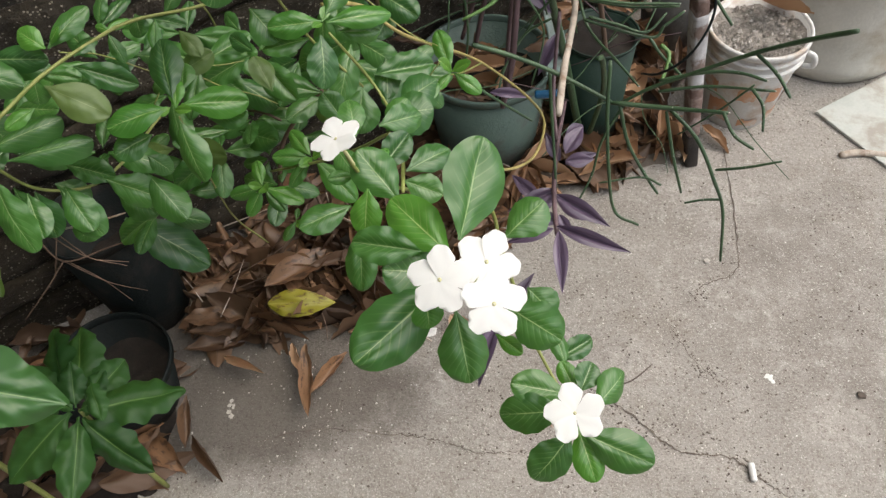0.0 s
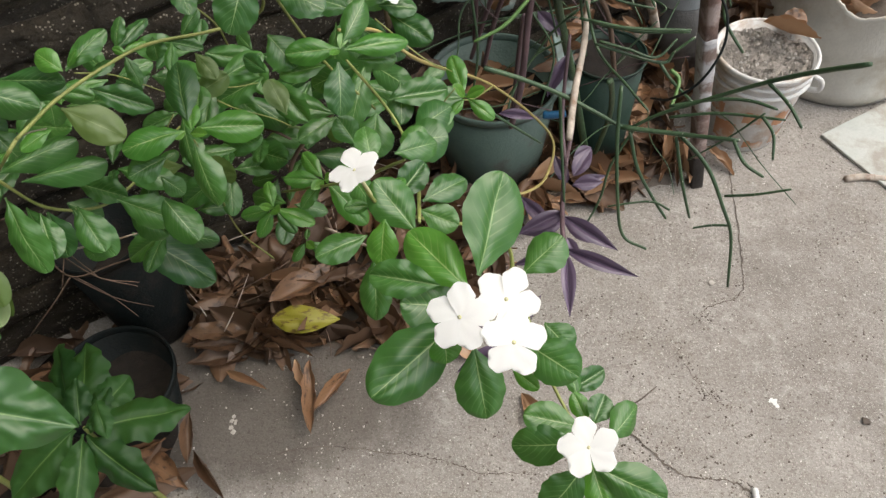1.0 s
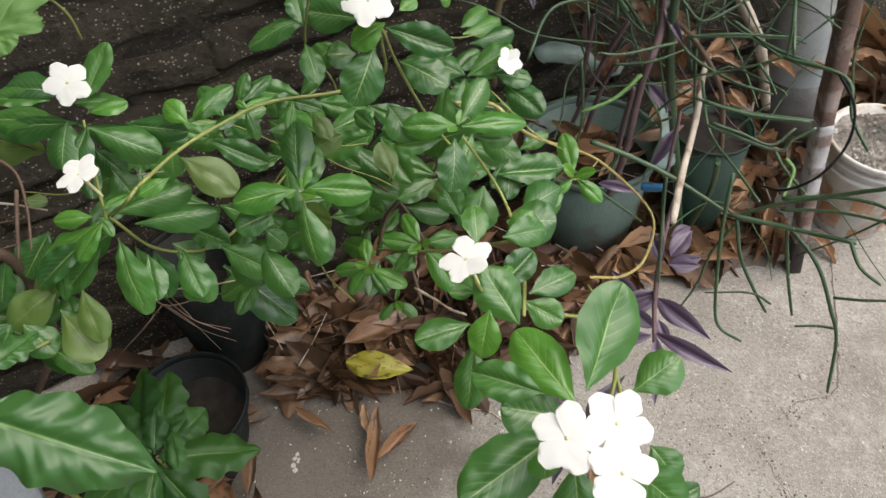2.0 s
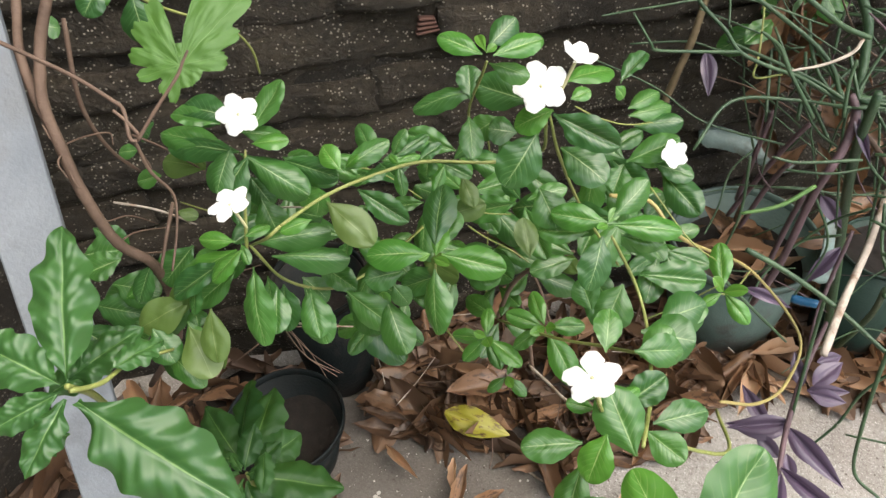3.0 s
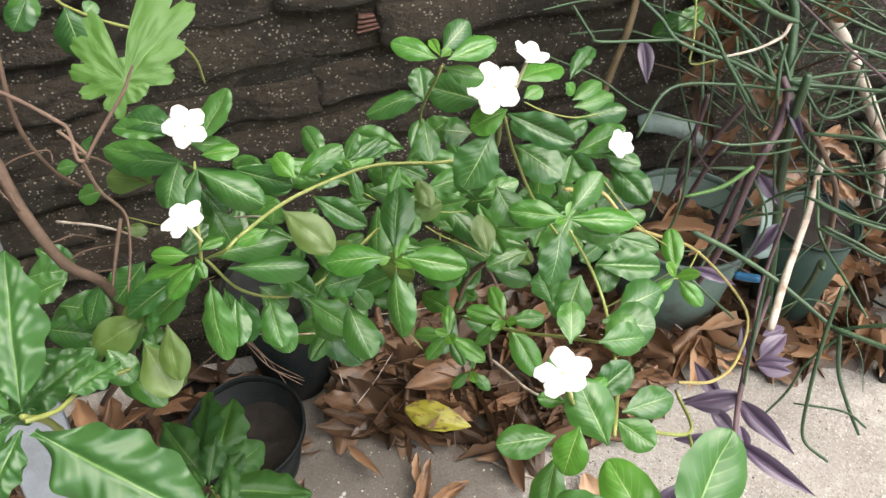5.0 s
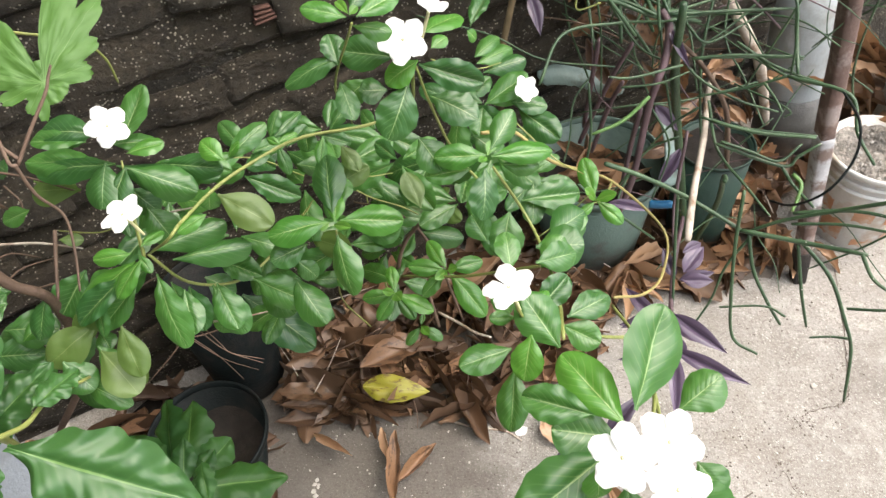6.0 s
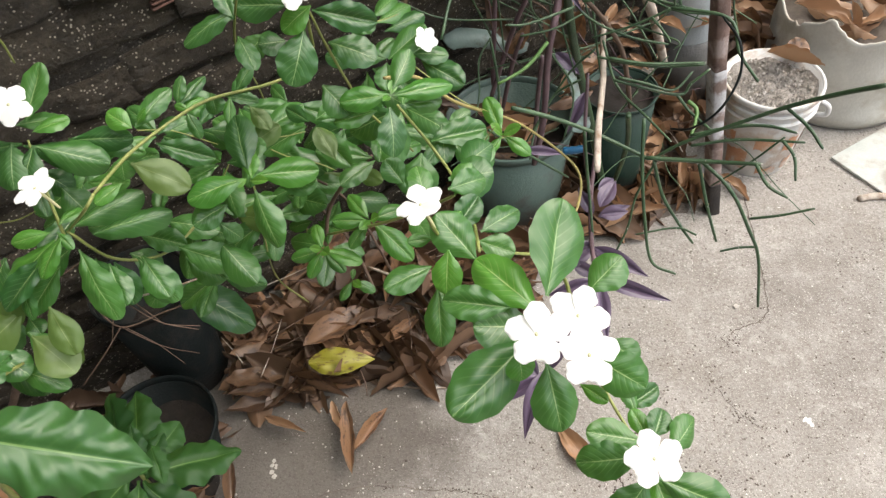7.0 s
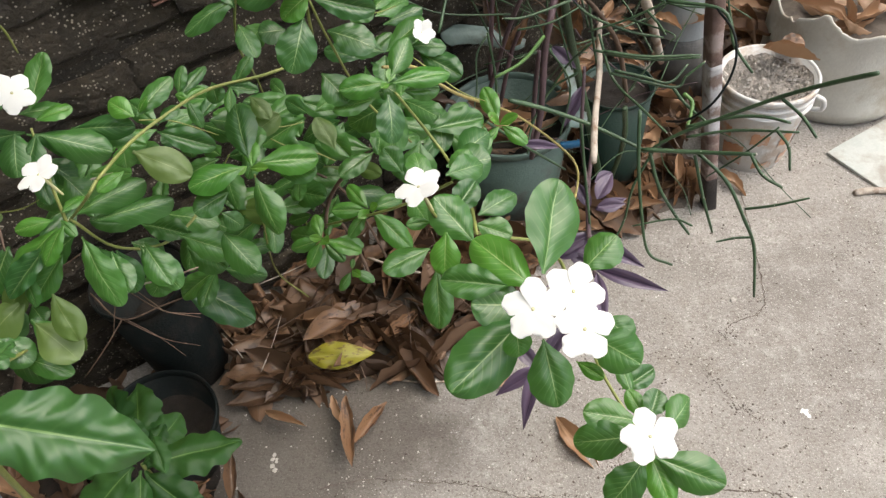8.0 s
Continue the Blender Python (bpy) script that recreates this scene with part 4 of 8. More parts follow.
leaf(bush, BLADES, (-0.546, 0.465, 0.627), (-0.566, 0.456, 0.624), (0.079, -0.554, 0.871), 0.016, vary)
leaf(bush, PALES, (-0.436, 0.400, 0.642), (-0.417, 0.405, 0.640), (0.266, -0.434, 0.994), 0.012, vary)
leaf(bush, BLADES, (-0.413, 0.386, 0.622), (-0.432, 0.354, 0.596), (0.297, -0.438, 0.719), 0.033, vary)
leaf(bush, FRESHES, (-0.352, 0.379, 0.650), (-0.401, 0.341, 0.625), (0.287, -0.354, 0.865), 0.021, vary)
leaf(bush, BLADES, (-0.384, 0.356, 0.623), (-0.380, 0.334, 0.603), (0.016, -0.381, 0.866), 0.016, vary)
leaf(bush, BLADES, (-0.392, 0.395, 0.613), (-0.410, 0.377, 0.611), (-0.037, -0.373, 1.016), 0.021, vary)
leaf(bush, BLADES, (-0.339, 0.389, 0.613), (-0.314, 0.358, 0.602), (0.228, -0.532, 0.714), 0.020, vary)
leaf(bush, BLADES, (-0.305, 0.399, 0.603), (-0.281, 0.368, 0.587), (0.217, -0.366, 0.676), 0.026, vary)
leaf(bush, BLADES, (-0.333, 0.396, 0.594), (-0.319, 0.378, 0.577), (-0.044, -0.421, 0.779), 0.024, vary)
leaf(bush, BLADES, (-0.436, 0.357, 0.619), (-0.442, 0.328, 0.593), (0.293, -0.498, 1.019), 0.020, vary)
stem(bush, [(-0.500, 0.389, 0.639), (-0.460, 0.399, 0.636), (-0.422, 0.404, 0.628)], 0.0013, 0.00091, M_STICK, 'twig')
stem(bush, [(-0.483, 0.423, 0.695), (-0.454, 0.425, 0.689), (-0.412, 0.425, 0.676)], 0.0011, 0.00077, M_WOODSTEM, 'twig')
stem(bush, [(-0.324, 0.381, 0.567), (-0.295, 0.390, 0.566), (-0.269, 0.400, 0.567)], 0.001, 0.0007, M_STICK, 'twig')
stem(bush, [(-0.332, 0.378, 0.567), (-0.302, 0.367, 0.549), (-0.269, 0.365, 0.538)], 0.0006, 0.00042, M_WOODSTEM, 'twig')
stem(bush, [(-0.327, 0.381, 0.565), (-0.307, 0.371, 0.551), (-0.297, 0.367, 0.545), (-0.269, 0.369, 0.538)], 0.0006, 0.00042, M_WOODSTEM, 'twig')
stem(bush, [(-0.458, 0.361, 0.616), (-0.444, 0.368, 0.618), (-0.432, 0.373, 0.619)], 0.0009, 0.00063, M_WOODSTEM, 'twig')
stem(bush, [(-0.423, 0.392, 0.665), (-0.420, 0.372, 0.647), (-0.416, 0.350, 0.627)], 0.0018, 0.00126, M_WOODSTEM, 'twig')
stem(bush, [(-0.362, 0.438, 0.640), (-0.346, 0.445, 0.641), (-0.332, 0.450, 0.641)], 0.001, 0.0007, M_STICK, 'twig')
stem(bush, [(-0.480, 0.422, 0.680), (-0.467, 0.416, 0.671), (-0.463, 0.411, 0.666)], 0.001, 0.0007, M_WOODSTEM, 'twig')
# tufts along the arching stem
leaf(bush, FRESHES, (-0.279, 0.438, 0.711), (-0.299, 0.445, 0.723), (-0.032, -0.464, 0.671), 0.018, rnd)
leaf(bush, BLADES, (-0.277, 0.438, 0.711), (-0.252, 0.464, 0.730), (0.087, -0.460, 0.716), 0.018, rnd)
leaf(bush, FRESHES, (-0.276, 0.440, 0.712), (-0.267, 0.444, 0.725), (0.252, -0.567, 1.005), 0.008, rnd)
leaf(bush, BLADES, (-0.292, 0.425, 0.694), (-0.293, 0.414, 0.678), (0.076, -0.514, 0.847), 0.019, rnd)
leaf(bush, PALES, (-0.285, 0.422, 0.689), (-0.242, 0.411, 0.673), (0.154, -0.479, 0.883), 0.029, rnd)
leaf(bush, BLADES, (-0.270, 0.443, 0.690), (-0.227, 0.442, 0.672), (0.123, -0.525, 0.919), 0.021, rnd)
leaf(bush, FRESHES, (-0.290, 0.406, 0.683), (-0.308, 0.388, 0.681), (0.048, -0.328, 0.848), 0.013, rnd)
leaf(bush, BLADES, (-0.264, 0.442, 0.700), (-0.253, 0.459, 0.707), (-0.056, -0.531, 0.869), 0.013, rnd)
leaf(bush, BLADES, (-0.259, 0.480, 0.697), (-0.255, 0.493, 0.717), (0.162, -0.452, 0.682), 0.012, rnd)
leaf(bush, BLADES, (-0.258, 0.479, 0.697), (-0.240, 0.508, 0.708), (0.108, -0.435, 0.787), 0.012, rnd)
leaf(bush, FRESHES, (-0.254, 0.477, 0.695), (-0.240, 0.493, 0.697), (0.206, -0.672, 0.682), 0.009, rnd)
leaf(bush, BLADES, (-0.252, 0.476, 0.694), (-0.241, 0.461, 0.679), (0.287, -0.590, 0.824), 0.011, rnd)
leaf(bush, BLADES, (-0.232, 0.491, 0.700), (-0.228, 0.477, 0.689), (0.055, -0.549, 0.773), 0.019, rnd)
leaf(bush, FRESHES, (-0.250, 0.477, 0.695), (-0.261, 0.478, 0.700), (0.154, -0.572, 0.796), 0.007, rnd)
leaf(bush, BLADES, (-0.222, 0.489, 0.697), (-0.195, 0.493, 0.689), (-0.050, -0.475, 0.925), 0.013, rnd)
leaf(bush, FRESHES, (-0.217, 0.489, 0.697), (-0.215, 0.467, 0.689), (0.020, -0.391, 0.746), 0.010, rnd)
leaf(bush, BLADES, (-0.219, 0.508, 0.686), (-0.205, 0.524, 0.702), (0.097, -0.429, 0.697), 0.013, rnd)
leaf(bush, PALES, (-0.211, 0.506, 0.672), (-0.193, 0.488, 0.664), (0.060, -0.380, 0.818), 0.016, rnd)
leaf(bush, BLADES, (-0.272, 0.480, 0.654), (-0.267, 0.468, 0.637), (0.001, -0.559, 0.894), 0.017, rnd)
leaf(bush, BLADES, (-0.249, 0.493, 0.659), (-0.224, 0.499, 0.648), (0.102, -0.599, 0.704), 0.019, rnd)
# middle whorl
leaf(bush, BLADES, (-0.199, 0.432, 0.666), (-0.213, 0.473, 0.692), (0.009, -0.390, 0.962), 0.029, rnd)
leaf(bush, FRESHES, (-0.202, 0.426, 0.663), (-0.245, 0.406, 0.666), (0.040, -0.389, 0.891), 0.026, rnd)
leaf(bush, FRESHES, (-0.192, 0.429, 0.663), (-0.144, 0.441, 0.655), (0.064, -0.633, 0.765), 0.026, rnd)
leaf(bush, BLADES, (-0.193, 0.418, 0.657), (-0.179, 0.382, 0.626), (0.038, -0.555, 0.810), 0.027, rnd)
leaf(bush, FRESHES, (-0.196, 0.427, 0.662), (-0.198, 0.444, 0.675), (0.087, -0.349, 0.716), 0.015, rnd)
leaf(bush, YOUNGS, (-0.197, 0.425, 0.661), (-0.180, 0.418, 0.668), (0.280, -0.363, 1.015), 0.008, rnd)
leaf(bush, YOUNGS, (-0.200, 0.426, 0.663), (-0.207, 0.419, 0.661), (0.282, -0.346, 0.740), 0.007, rnd)
leaf(bush, BLADES, (-0.200, 0.452, 0.656), (-0.203, 0.477, 0.664), (0.241, -0.441, 0.847), 0.019, rnd)
leaf(bush, BLADES, (-0.222, 0.420, 0.640), (-0.248, 0.401, 0.638), (0.063, -0.598, 0.685), 0.024, rnd)
leaf(bush, BLADES, (-0.179, 0.435, 0.642), (-0.149, 0.443, 0.640), (0.043, -0.388, 0.676), 0.022, rnd)
leaf(bush, BLADES, (-0.239, 0.425, 0.611), (-0.222, 0.421, 0.595), (0.190, -0.347, 0.983), 0.018, rnd)
leaf(bush, BLADES, (-0.278, 0.412, 0.598), (-0.232, 0.405, 0.576), (0.148, -0.675, 0.928), 0.029, rnd)
leaf(bush, BLADES, (-0.247, 0.424, 0.589), (-0.212, 0.391, 0.574), (0.048, -0.441, 0.849), 0.029, rnd)
leaf(bush, PALES, (-0.142, 0.486, 0.623), (-0.158, 0.511, 0.642), (0.278, -0.460, 0.783), 0.021, rnd)
leaf(bush, PALES, (-0.217, 0.485, 0.644), (-0.188, 0.500, 0.655), (0.250, -0.508, 0.942), 0.021, rnd)
# pale old leaves low on the near side
leaf(bush, PALES, (-0.396, 0.350, 0.597), (-0.431, 0.313, 0.583), (0.011, -0.488, 0.954), 0.033, rnd)
leaf(bush, PALES, (-0.391, 0.334, 0.581), (-0.351, 0.308, 0.569), (0.225, -0.348, 0.950), 0.034, rnd)
leaf(bush, PALES, (-0.382, 0.353, 0.585), (-0.358, 0.321, 0.554), (-0.057, -0.454, 0.971), 0.024, rnd)
leaf(bush, BLADES, (-0.413, 0.318, 0.557), (-0.367, 0.303, 0.554), (0.038, -0.583, 0.850), 0.021, rnd)
leaf(bush, BLADES, (-0.404, 0.355, 0.578), (-0.391, 0.342, 0.571), (0.110, -0.400, 0.661), 0.019, rnd)
leaf(bush, BLADES, (-0.448, 0.328, 0.535), (-0.424, 0.360, 0.562), (-0.014, -0.635, 0.685), 0.023, rnd)
leaf(bush, BLADES, (-0.483, 0.300, 0.546), (-0.463, 0.322, 0.543), (0.248, -0.649, 0.841), 0.027, rnd)
leaf(bush, BLADES, (-0.502, 0.351, 0.567), (-0.456, 0.359, 0.570), (0.053, -0.554, 0.893), 0.036, rnd)
leaf(bush, BLADES, (-0.543, 0.361, 0.579), (-0.511, 0.379, 0.583), (0.070, -0.611, 0.778), 0.034, rnd)
leaf(bush, BLADES, (-0.519, 0.333, 0.548), (-0.468, 0.338, 0.554), (0.140, -0.422, 0.797), 0.031, rnd)
# whorl by the yellow arching runner
leaf(bush, FRESHES, (-0.079, 0.463, 0.710), (-0.113, 0.449, 0.718), (0.004, -0.546, 0.878), 0.020, rnd)
leaf(bush, FRESHES, (-0.075, 0.463, 0.709), (-0.029, 0.482, 0.706), (0.077, -0.392, 0.884), 0.019, rnd)
leaf(bush, BLADES, (-0.076, 0.467, 0.712), (-0.061, 0.496, 0.729), (0.074, -0.501, 0.913), 0.020, rnd)
leaf(bush, BLADES, (-0.079, 0.454, 0.705), (-0.073, 0.422, 0.687), (0.190, -0.514, 0.748), 0.024, rnd)
leaf(bush, YOUNGS, (-0.078, 0.463, 0.710), (-0.076, 0.474, 0.715), (0.190, -0.654, 0.813), 0.008, rnd)
leaf(bush, BLADES, (-0.091, 0.463, 0.695), (-0.125, 0.452, 0.695), (0.257, -0.343, 0.795), 0.019, rnd)
leaf(bush, BLADES, (-0.069, 0.469, 0.696), (-0.040, 0.481, 0.687), (0.225, -0.586, 0.827), 0.018, rnd)
leaf(bush, YOUNGS, (-0.078, 0.462, 0.709), (-0.083, 0.450, 0.714), (0.233, -0.442, 0.979), 0.006, rnd)
leaf(bush, BLADES, (-0.056, 0.500, 0.627), (-0.006, 0.520, 0.624), (0.180, -0.416, 0.863), 0.027, rnd)
leaf(bush, BLADES, (-0.048, 0.522, 0.628), (-0.044, 0.486, 0.618), (0.152, -0.678, 0.712), 0.022, rnd)
leaf(bush, BLADES, (-0.091, 0.468, 0.614), (-0.059, 0.469, 0.602), (-0.044, -0.647, 0.696), 0.026, rnd)
leaf(bush, BLADES, (-0.032, 0.460, 0.623), (-0.001, 0.489, 0.625), (0.004, -0.672, 0.963), 0.021, rnd)
leaf(bush, BLADES, (-0.081, 0.464, 0.610), (-0.096, 0.476, 0.630), (0.244, -0.438, 0.961), 0.023, rnd)
# tall top of the bush
leaf(bush, BLADES, (-0.141, 0.471, 0.788), (-0.183, 0.478, 0.786), (0.148, -0.392, 0.673), 0.026, rnd)
leaf(bush, FRESHES, (-0.124, 0.468, 0.788), (-0.146, 0.456, 0.777), (0.124, -0.423, 0.698), 0.021, rnd)
leaf(bush, BLADES, (-0.124, 0.469, 0.784), (-0.079, 0.469, 0.771), (0.276, -0.658, 0.777), 0.022, rnd)
leaf(bush, BLADES, (-0.131, 0.460, 0.774), (-0.138, 0.427, 0.754), (0.238, -0.593, 0.725), 0.030, rnd)
leaf(bush, BLADES, (-0.177, 0.477, 0.785), (-0.218, 0.451, 0.782), (0.162, -0.409, 0.802), 0.017, rnd)
leaf(bush, BLADES, (-0.182, 0.468, 0.781), (-0.191, 0.485, 0.796), (0.083, -0.554, 0.811), 0.018, rnd)
leaf(bush, BLADES, (-0.181, 0.462, 0.771), (-0.165, 0.436, 0.765), (0.120, -0.330, 0.809), 0.017, rnd)
leaf(bush, FRESHES, (-0.126, 0.499, 0.789), (-0.105, 0.526, 0.795), (-0.002, -0.431, 0.932), 0.024, rnd)
leaf(bush, FRESHES, (-0.117, 0.480, 0.790), (-0.108, 0.493, 0.792), (0.126, -0.506, 0.891), 0.011, rnd)
leaf(bush, BLADES, (-0.097, 0.524, 0.779), (-0.090, 0.558, 0.788), (-0.006, -0.645, 0.929), 0.014, rnd)
leaf(bush, FRESHES, (-0.099, 0.521, 0.778), (-0.092, 0.525, 0.768), (0.126, -0.521, 0.919), 0.010, rnd)
leaf(bush, BLADES, (-0.122, 0.483, 0.747), (-0.086, 0.470, 0.743), (0.036, -0.608, 0.871), 0.028, rnd)
leaf(bush, BLADES, (-0.154, 0.482, 0.751), (-0.173, 0.475, 0.755), (0.024, -0.431, 1.003), 0.023, rnd)
leaf(bush, BLADES, (-0.104, 0.489, 0.748), (-0.090, 0.501, 0.759), (0.194, -0.531, 0.967), 0.022, rnd)
leaf(bush, BLADES, (-0.131, 0.469, 0.718), (-0.111, 0.453, 0.703), (0.036, -0.602, 0.668), 0.026, rnd)
leaf(bush, BLADES, (-0.173, 0.495, 0.750), (-0.187, 0.478, 0.743), (0.078, -0.618, 0.790), 0.020, rnd)
leaf(bush, FRESHES, (-0.154, 0.428, 0.845), (-0.181, 0.427, 0.853), (0.219, -0.628, 1.017), 0.014, rnd)
leaf(bush, BLADES, (-0.152, 0.432, 0.848), (-0.143, 0.452, 0.858), (0.156, -0.512, 0.960), 0.016, rnd)
leaf(bush, FRESHES, (-0.148, 0.429, 0.845), (-0.127, 0.454, 0.848), (0.141, -0.507, 0.919), 0.015, rnd)
leaf(bush, YOUNGS, (-0.153, 0.430, 0.846), (-0.164, 0.443, 0.847), (0.084, -0.416, 1.006), 0.006, rnd)
leaf(bush, YOUNGS, (-0.152, 0.429, 0.846), (-0.148, 0.434, 0.849), (0.023, -0.595, 0.918), 0.006, rnd)
leaf(bush, BLADES, (-0.156, 0.441, 0.831), (-0.132, 0.447, 0.826), (0.285, -0.373, 0.747), 0.014, rnd)
# shoot with the half-hidden flower
leaf(bush, BLADES, (-0.108, 0.643, 0.614), (-0.068, 0.670, 0.633), (0.033, -0.613, 0.914), 0.028, rnd)
leaf(bush, FRESHES, (-0.107, 0.645, 0.615), (-0.074, 0.665, 0.612), (0.264, -0.588, 0.971), 0.018, rnd)
leaf(bush, BLADES, (-0.083, 0.649, 0.614), (-0.046, 0.650, 0.614), (0.092, -0.418, 0.691), 0.024, rnd)
leaf(bush, BLADES, (-0.075, 0.652, 0.603), (-0.031, 0.624, 0.592), (0.240, -0.575, 0.788), 0.032, rnd)
leaf(bush, BLADES, (-0.114, 0.660, 0.602), (-0.152, 0.669, 0.611), (0.183, -0.678, 0.781), 0.029, rnd)
leaf(bush, BLADES, (-0.111, 0.648, 0.606), (-0.112, 0.622, 0.592), (0.115, -0.604, 0.871), 0.026, rnd)
leaf(bush, BLADES, (-0.128, 0.721, 0.607), (-0.092, 0.756, 0.610), (0.081, -0.484, 0.703), 0.026, rnd)
leaf(bush, BLADES, (-0.121, 0.722, 0.595), (-0.077, 0.740, 0.606), (0.180, -0.639, 0.979), 0.025, rnd)
leaf(bush, BLADES, (-0.131, 0.727, 0.611), (-0.108, 0.763, 0.618), (-0.025, -0.341, 0.795), 0.023, rnd)
leaf(bush, BLADES, (-0.121, 0.637, 0.578), (-0.087, 0.627, 0.560), (0.213, -0.574, 0.903), 0.030, rnd)
leaf(bush, BLADES, (-0.062, 0.664, 0.575), (-0.078, 0.636, 0.556), (0.230, -0.584, 0.932), 0.027, rnd)
# foliage on the near left flank
leaf(bush, BLADES, (-0.502, 0.370, 0.582), (-0.525, 0.346, 0.579), (0.136, -0.547, 0.877), 0.030, rnd)
leaf(bush, BLADES, (-0.485, 0.372, 0.558), (-0.522, 0.342, 0.542), (-0.036, -0.675, 0.961), 0.031, rnd)
leaf(bush, BLADES, (-0.513, 0.338, 0.542), (-0.456, 0.330, 0.535), (0.024, -0.322, 0.829), 0.029, rnd)
leaf(bush, BLADES, (-0.533, 0.314, 0.530), (-0.480, 0.314, 0.514), (0.111, -0.450, 0.714), 0.034, rnd)
leaf(bush, BLADES, (-0.444, 0.331, 0.539), (-0.397, 0.317, 0.520), (0.252, -0.492, 0.927), 0.025, rnd)
leaf(bush, BLADES, (-0.497, 0.311, 0.512), (-0.519, 0.281, 0.492), (-0.037, -0.407, 0.873), 0.030, rnd)
leaf(bush, BLADES, (-0.425, 0.406, 0.581), (-0.446, 0.371, 0.569), (-0.049, -0.368, 0.830), 0.029, rnd)
leaf(bush, BLADES, (-0.551, 0.387, 0.588), (-0.514, 0.388, 0.577), (0.256, -0.423, 0.992), 0.026, rnd)
leaf(bush, FRESHES, (-0.481, 0.344, 0.563), (-0.465, 0.363, 0.576), (0.228, -0.520, 0.997), 0.018, rnd)
leaf(bush, BLADES, (-0.365, 0.402, 0.613), (-0.399, 0.385, 0.597), (-0.025, -0.631, 0.738), 0.025, rnd)
leaf(bush, PALES, (-0.394, 0.360, 0.615), (-0.414, 0.334, 0.589), (0.097, -0.454, 0.768), 0.024, rnd)
leaf(bush, PALES, (-0.363, 0.342, 0.611), (-0.343, 0.310, 0.589), (0.079, -0.554, 0.871), 0.026, rnd)
leaf(bush, BLADES, (-0.397, 0.339, 0.580), (-0.360, 0.319, 0.560), (0.266, -0.434, 0.994), 0.027, rnd)
leaf(bush, BLADES, (-0.418, 0.319, 0.582), (-0.392, 0.308, 0.562), (0.297, -0.438, 0.719), 0.028, rnd)
leaf(bush, BLADES, (-0.331, 0.419, 0.583), (-0.304, 0.418, 0.569), (0.287, -0.354, 0.865), 0.026, rnd)
leaf(bush, BLADES, (-0.290, 0.431, 0.561), (-0.254, 0.418, 0.543), (0.016, -0.381, 0.866), 0.031, rnd)
leaf(bush, BLADES, (-0.323, 0.434, 0.591), (-0.280, 0.426, 0.586), (-0.037, -0.373, 1.016), 0.024, rnd)
leaf(bush, BLADES, (-0.314, 0.426, 0.539), (-0.325, 0.397, 0.534), (0.228, -0.532, 0.714), 0.027, rnd)
# low whorls over the litter
rosette(bush, (0.007, 0.531, 0.602), (0.120, -0.500, 0.840), [(-0.015, 0.033, 0.021, 0.019), (0.026, -0.014, -0.012, 0.015), (-0.013, -0.015, -0.007, 0.009)], 2, FRESHES)
rosette(bush, (-0.123, 0.480, 0.547), (0.120, -0.500, 0.840), [(-0.023, 0.021, 0.016, 0.016), (0.032, 0.013, 0.003, 0.017), (0.041, -0.029, -0.023, 0.025), (-0.037, -0.002, 0.004, 0.017), (-0.022, -0.023, -0.010, 0.015)], 2, FRESHES)
rosette(bush, (-0.173, 0.464, 0.525), (0.120, -0.500, 0.840), [(-0.008, 0.022, 0.014, 0.013), (-0.030, -0.011, -0.002, 0.015), (0.039, -0.007, -0.010, 0.019), (-0.012, -0.025, -0.013, 0.014), (0.022, -0.018, -0.014, 0.014)], 2, FRESHES)
rosette(bush, (-0.153, 0.465, 0.472), (0.120, -0.500, 0.840), [(-0.013, -0.018, -0.009, 0.011), (0.023, -0.008, -0.008, 0.012), (0.001, 0.011, 0.006, 0.006)], 1)
leaf(bush, BLADES, (-0.029, 0.456, 0.635), (-0.000, 0.488, 0.635), (0.034, -0.610, 1.291), 0.032, rnd)
leaf(bush, BLADES, (-0.038, 0.434, 0.644), (-0.001, 0.439, 0.647), (0.052, -0.591, 1.305), 0.036, rnd)
leaf(bush, BLADES, (-0.034, 0.444, 0.626), (-0.013, 0.441, 0.623), (0.043, -0.588, 1.308), 0.020, rnd)
leaf(bush, BLADES, (-0.065, 0.488, 0.624), (-0.069, 0.457, 0.601), (0.093, -0.632, 1.269), 0.035, rnd)
leaf(bush, BLADES, (-0.442, 0.594, 0.310), (-0.339, 0.571, 0.247), (0.432, -0.477, 1.266), 0.060, rnd)
# whorl under the middle flower of the long runner
leaf(bush, BLADES, (-0.013, 0.319, 0.681), (-0.039, 0.341, 0.705), (0.136, -0.547, 0.877), 0.030, rnd)
leaf(bush, FRESHES, (-0.031, 0.318, 0.694), (-0.034, 0.294, 0.677), (-0.036, -0.675, 0.961), 0.022, rnd)
leaf(bush, BLADES, (-0.043, 0.314, 0.682), (-0.074, 0.297, 0.683), (0.024, -0.322, 0.829), 0.021, rnd)
leaf(bush, BLADES, (-0.010, 0.342, 0.683), (0.019, 0.365, 0.683), (0.111, -0.450, 0.714), 0.020, rnd)
leaf(bush, BLADES, (-0.012, 0.340, 0.676), (0.013, 0.336, 0.666), (0.252, -0.492, 0.927), 0.021, rnd)
leaf(bush, BLADES, (-0.041, 0.314, 0.659), (-0.040, 0.280, 0.634), (-0.037, -0.407, 0.873), 0.022, rnd)
leaf(bush, FRESHES, (-0.043, 0.337, 0.684), (-0.059, 0.331, 0.689), (-0.049, -0.368, 0.830), 0.010, rnd)
leaf(bush, FRESHES, (-0.032, 0.344, 0.687), (-0.023, 0.360, 0.689), (0.256, -0.423, 0.992), 0.009, rnd)
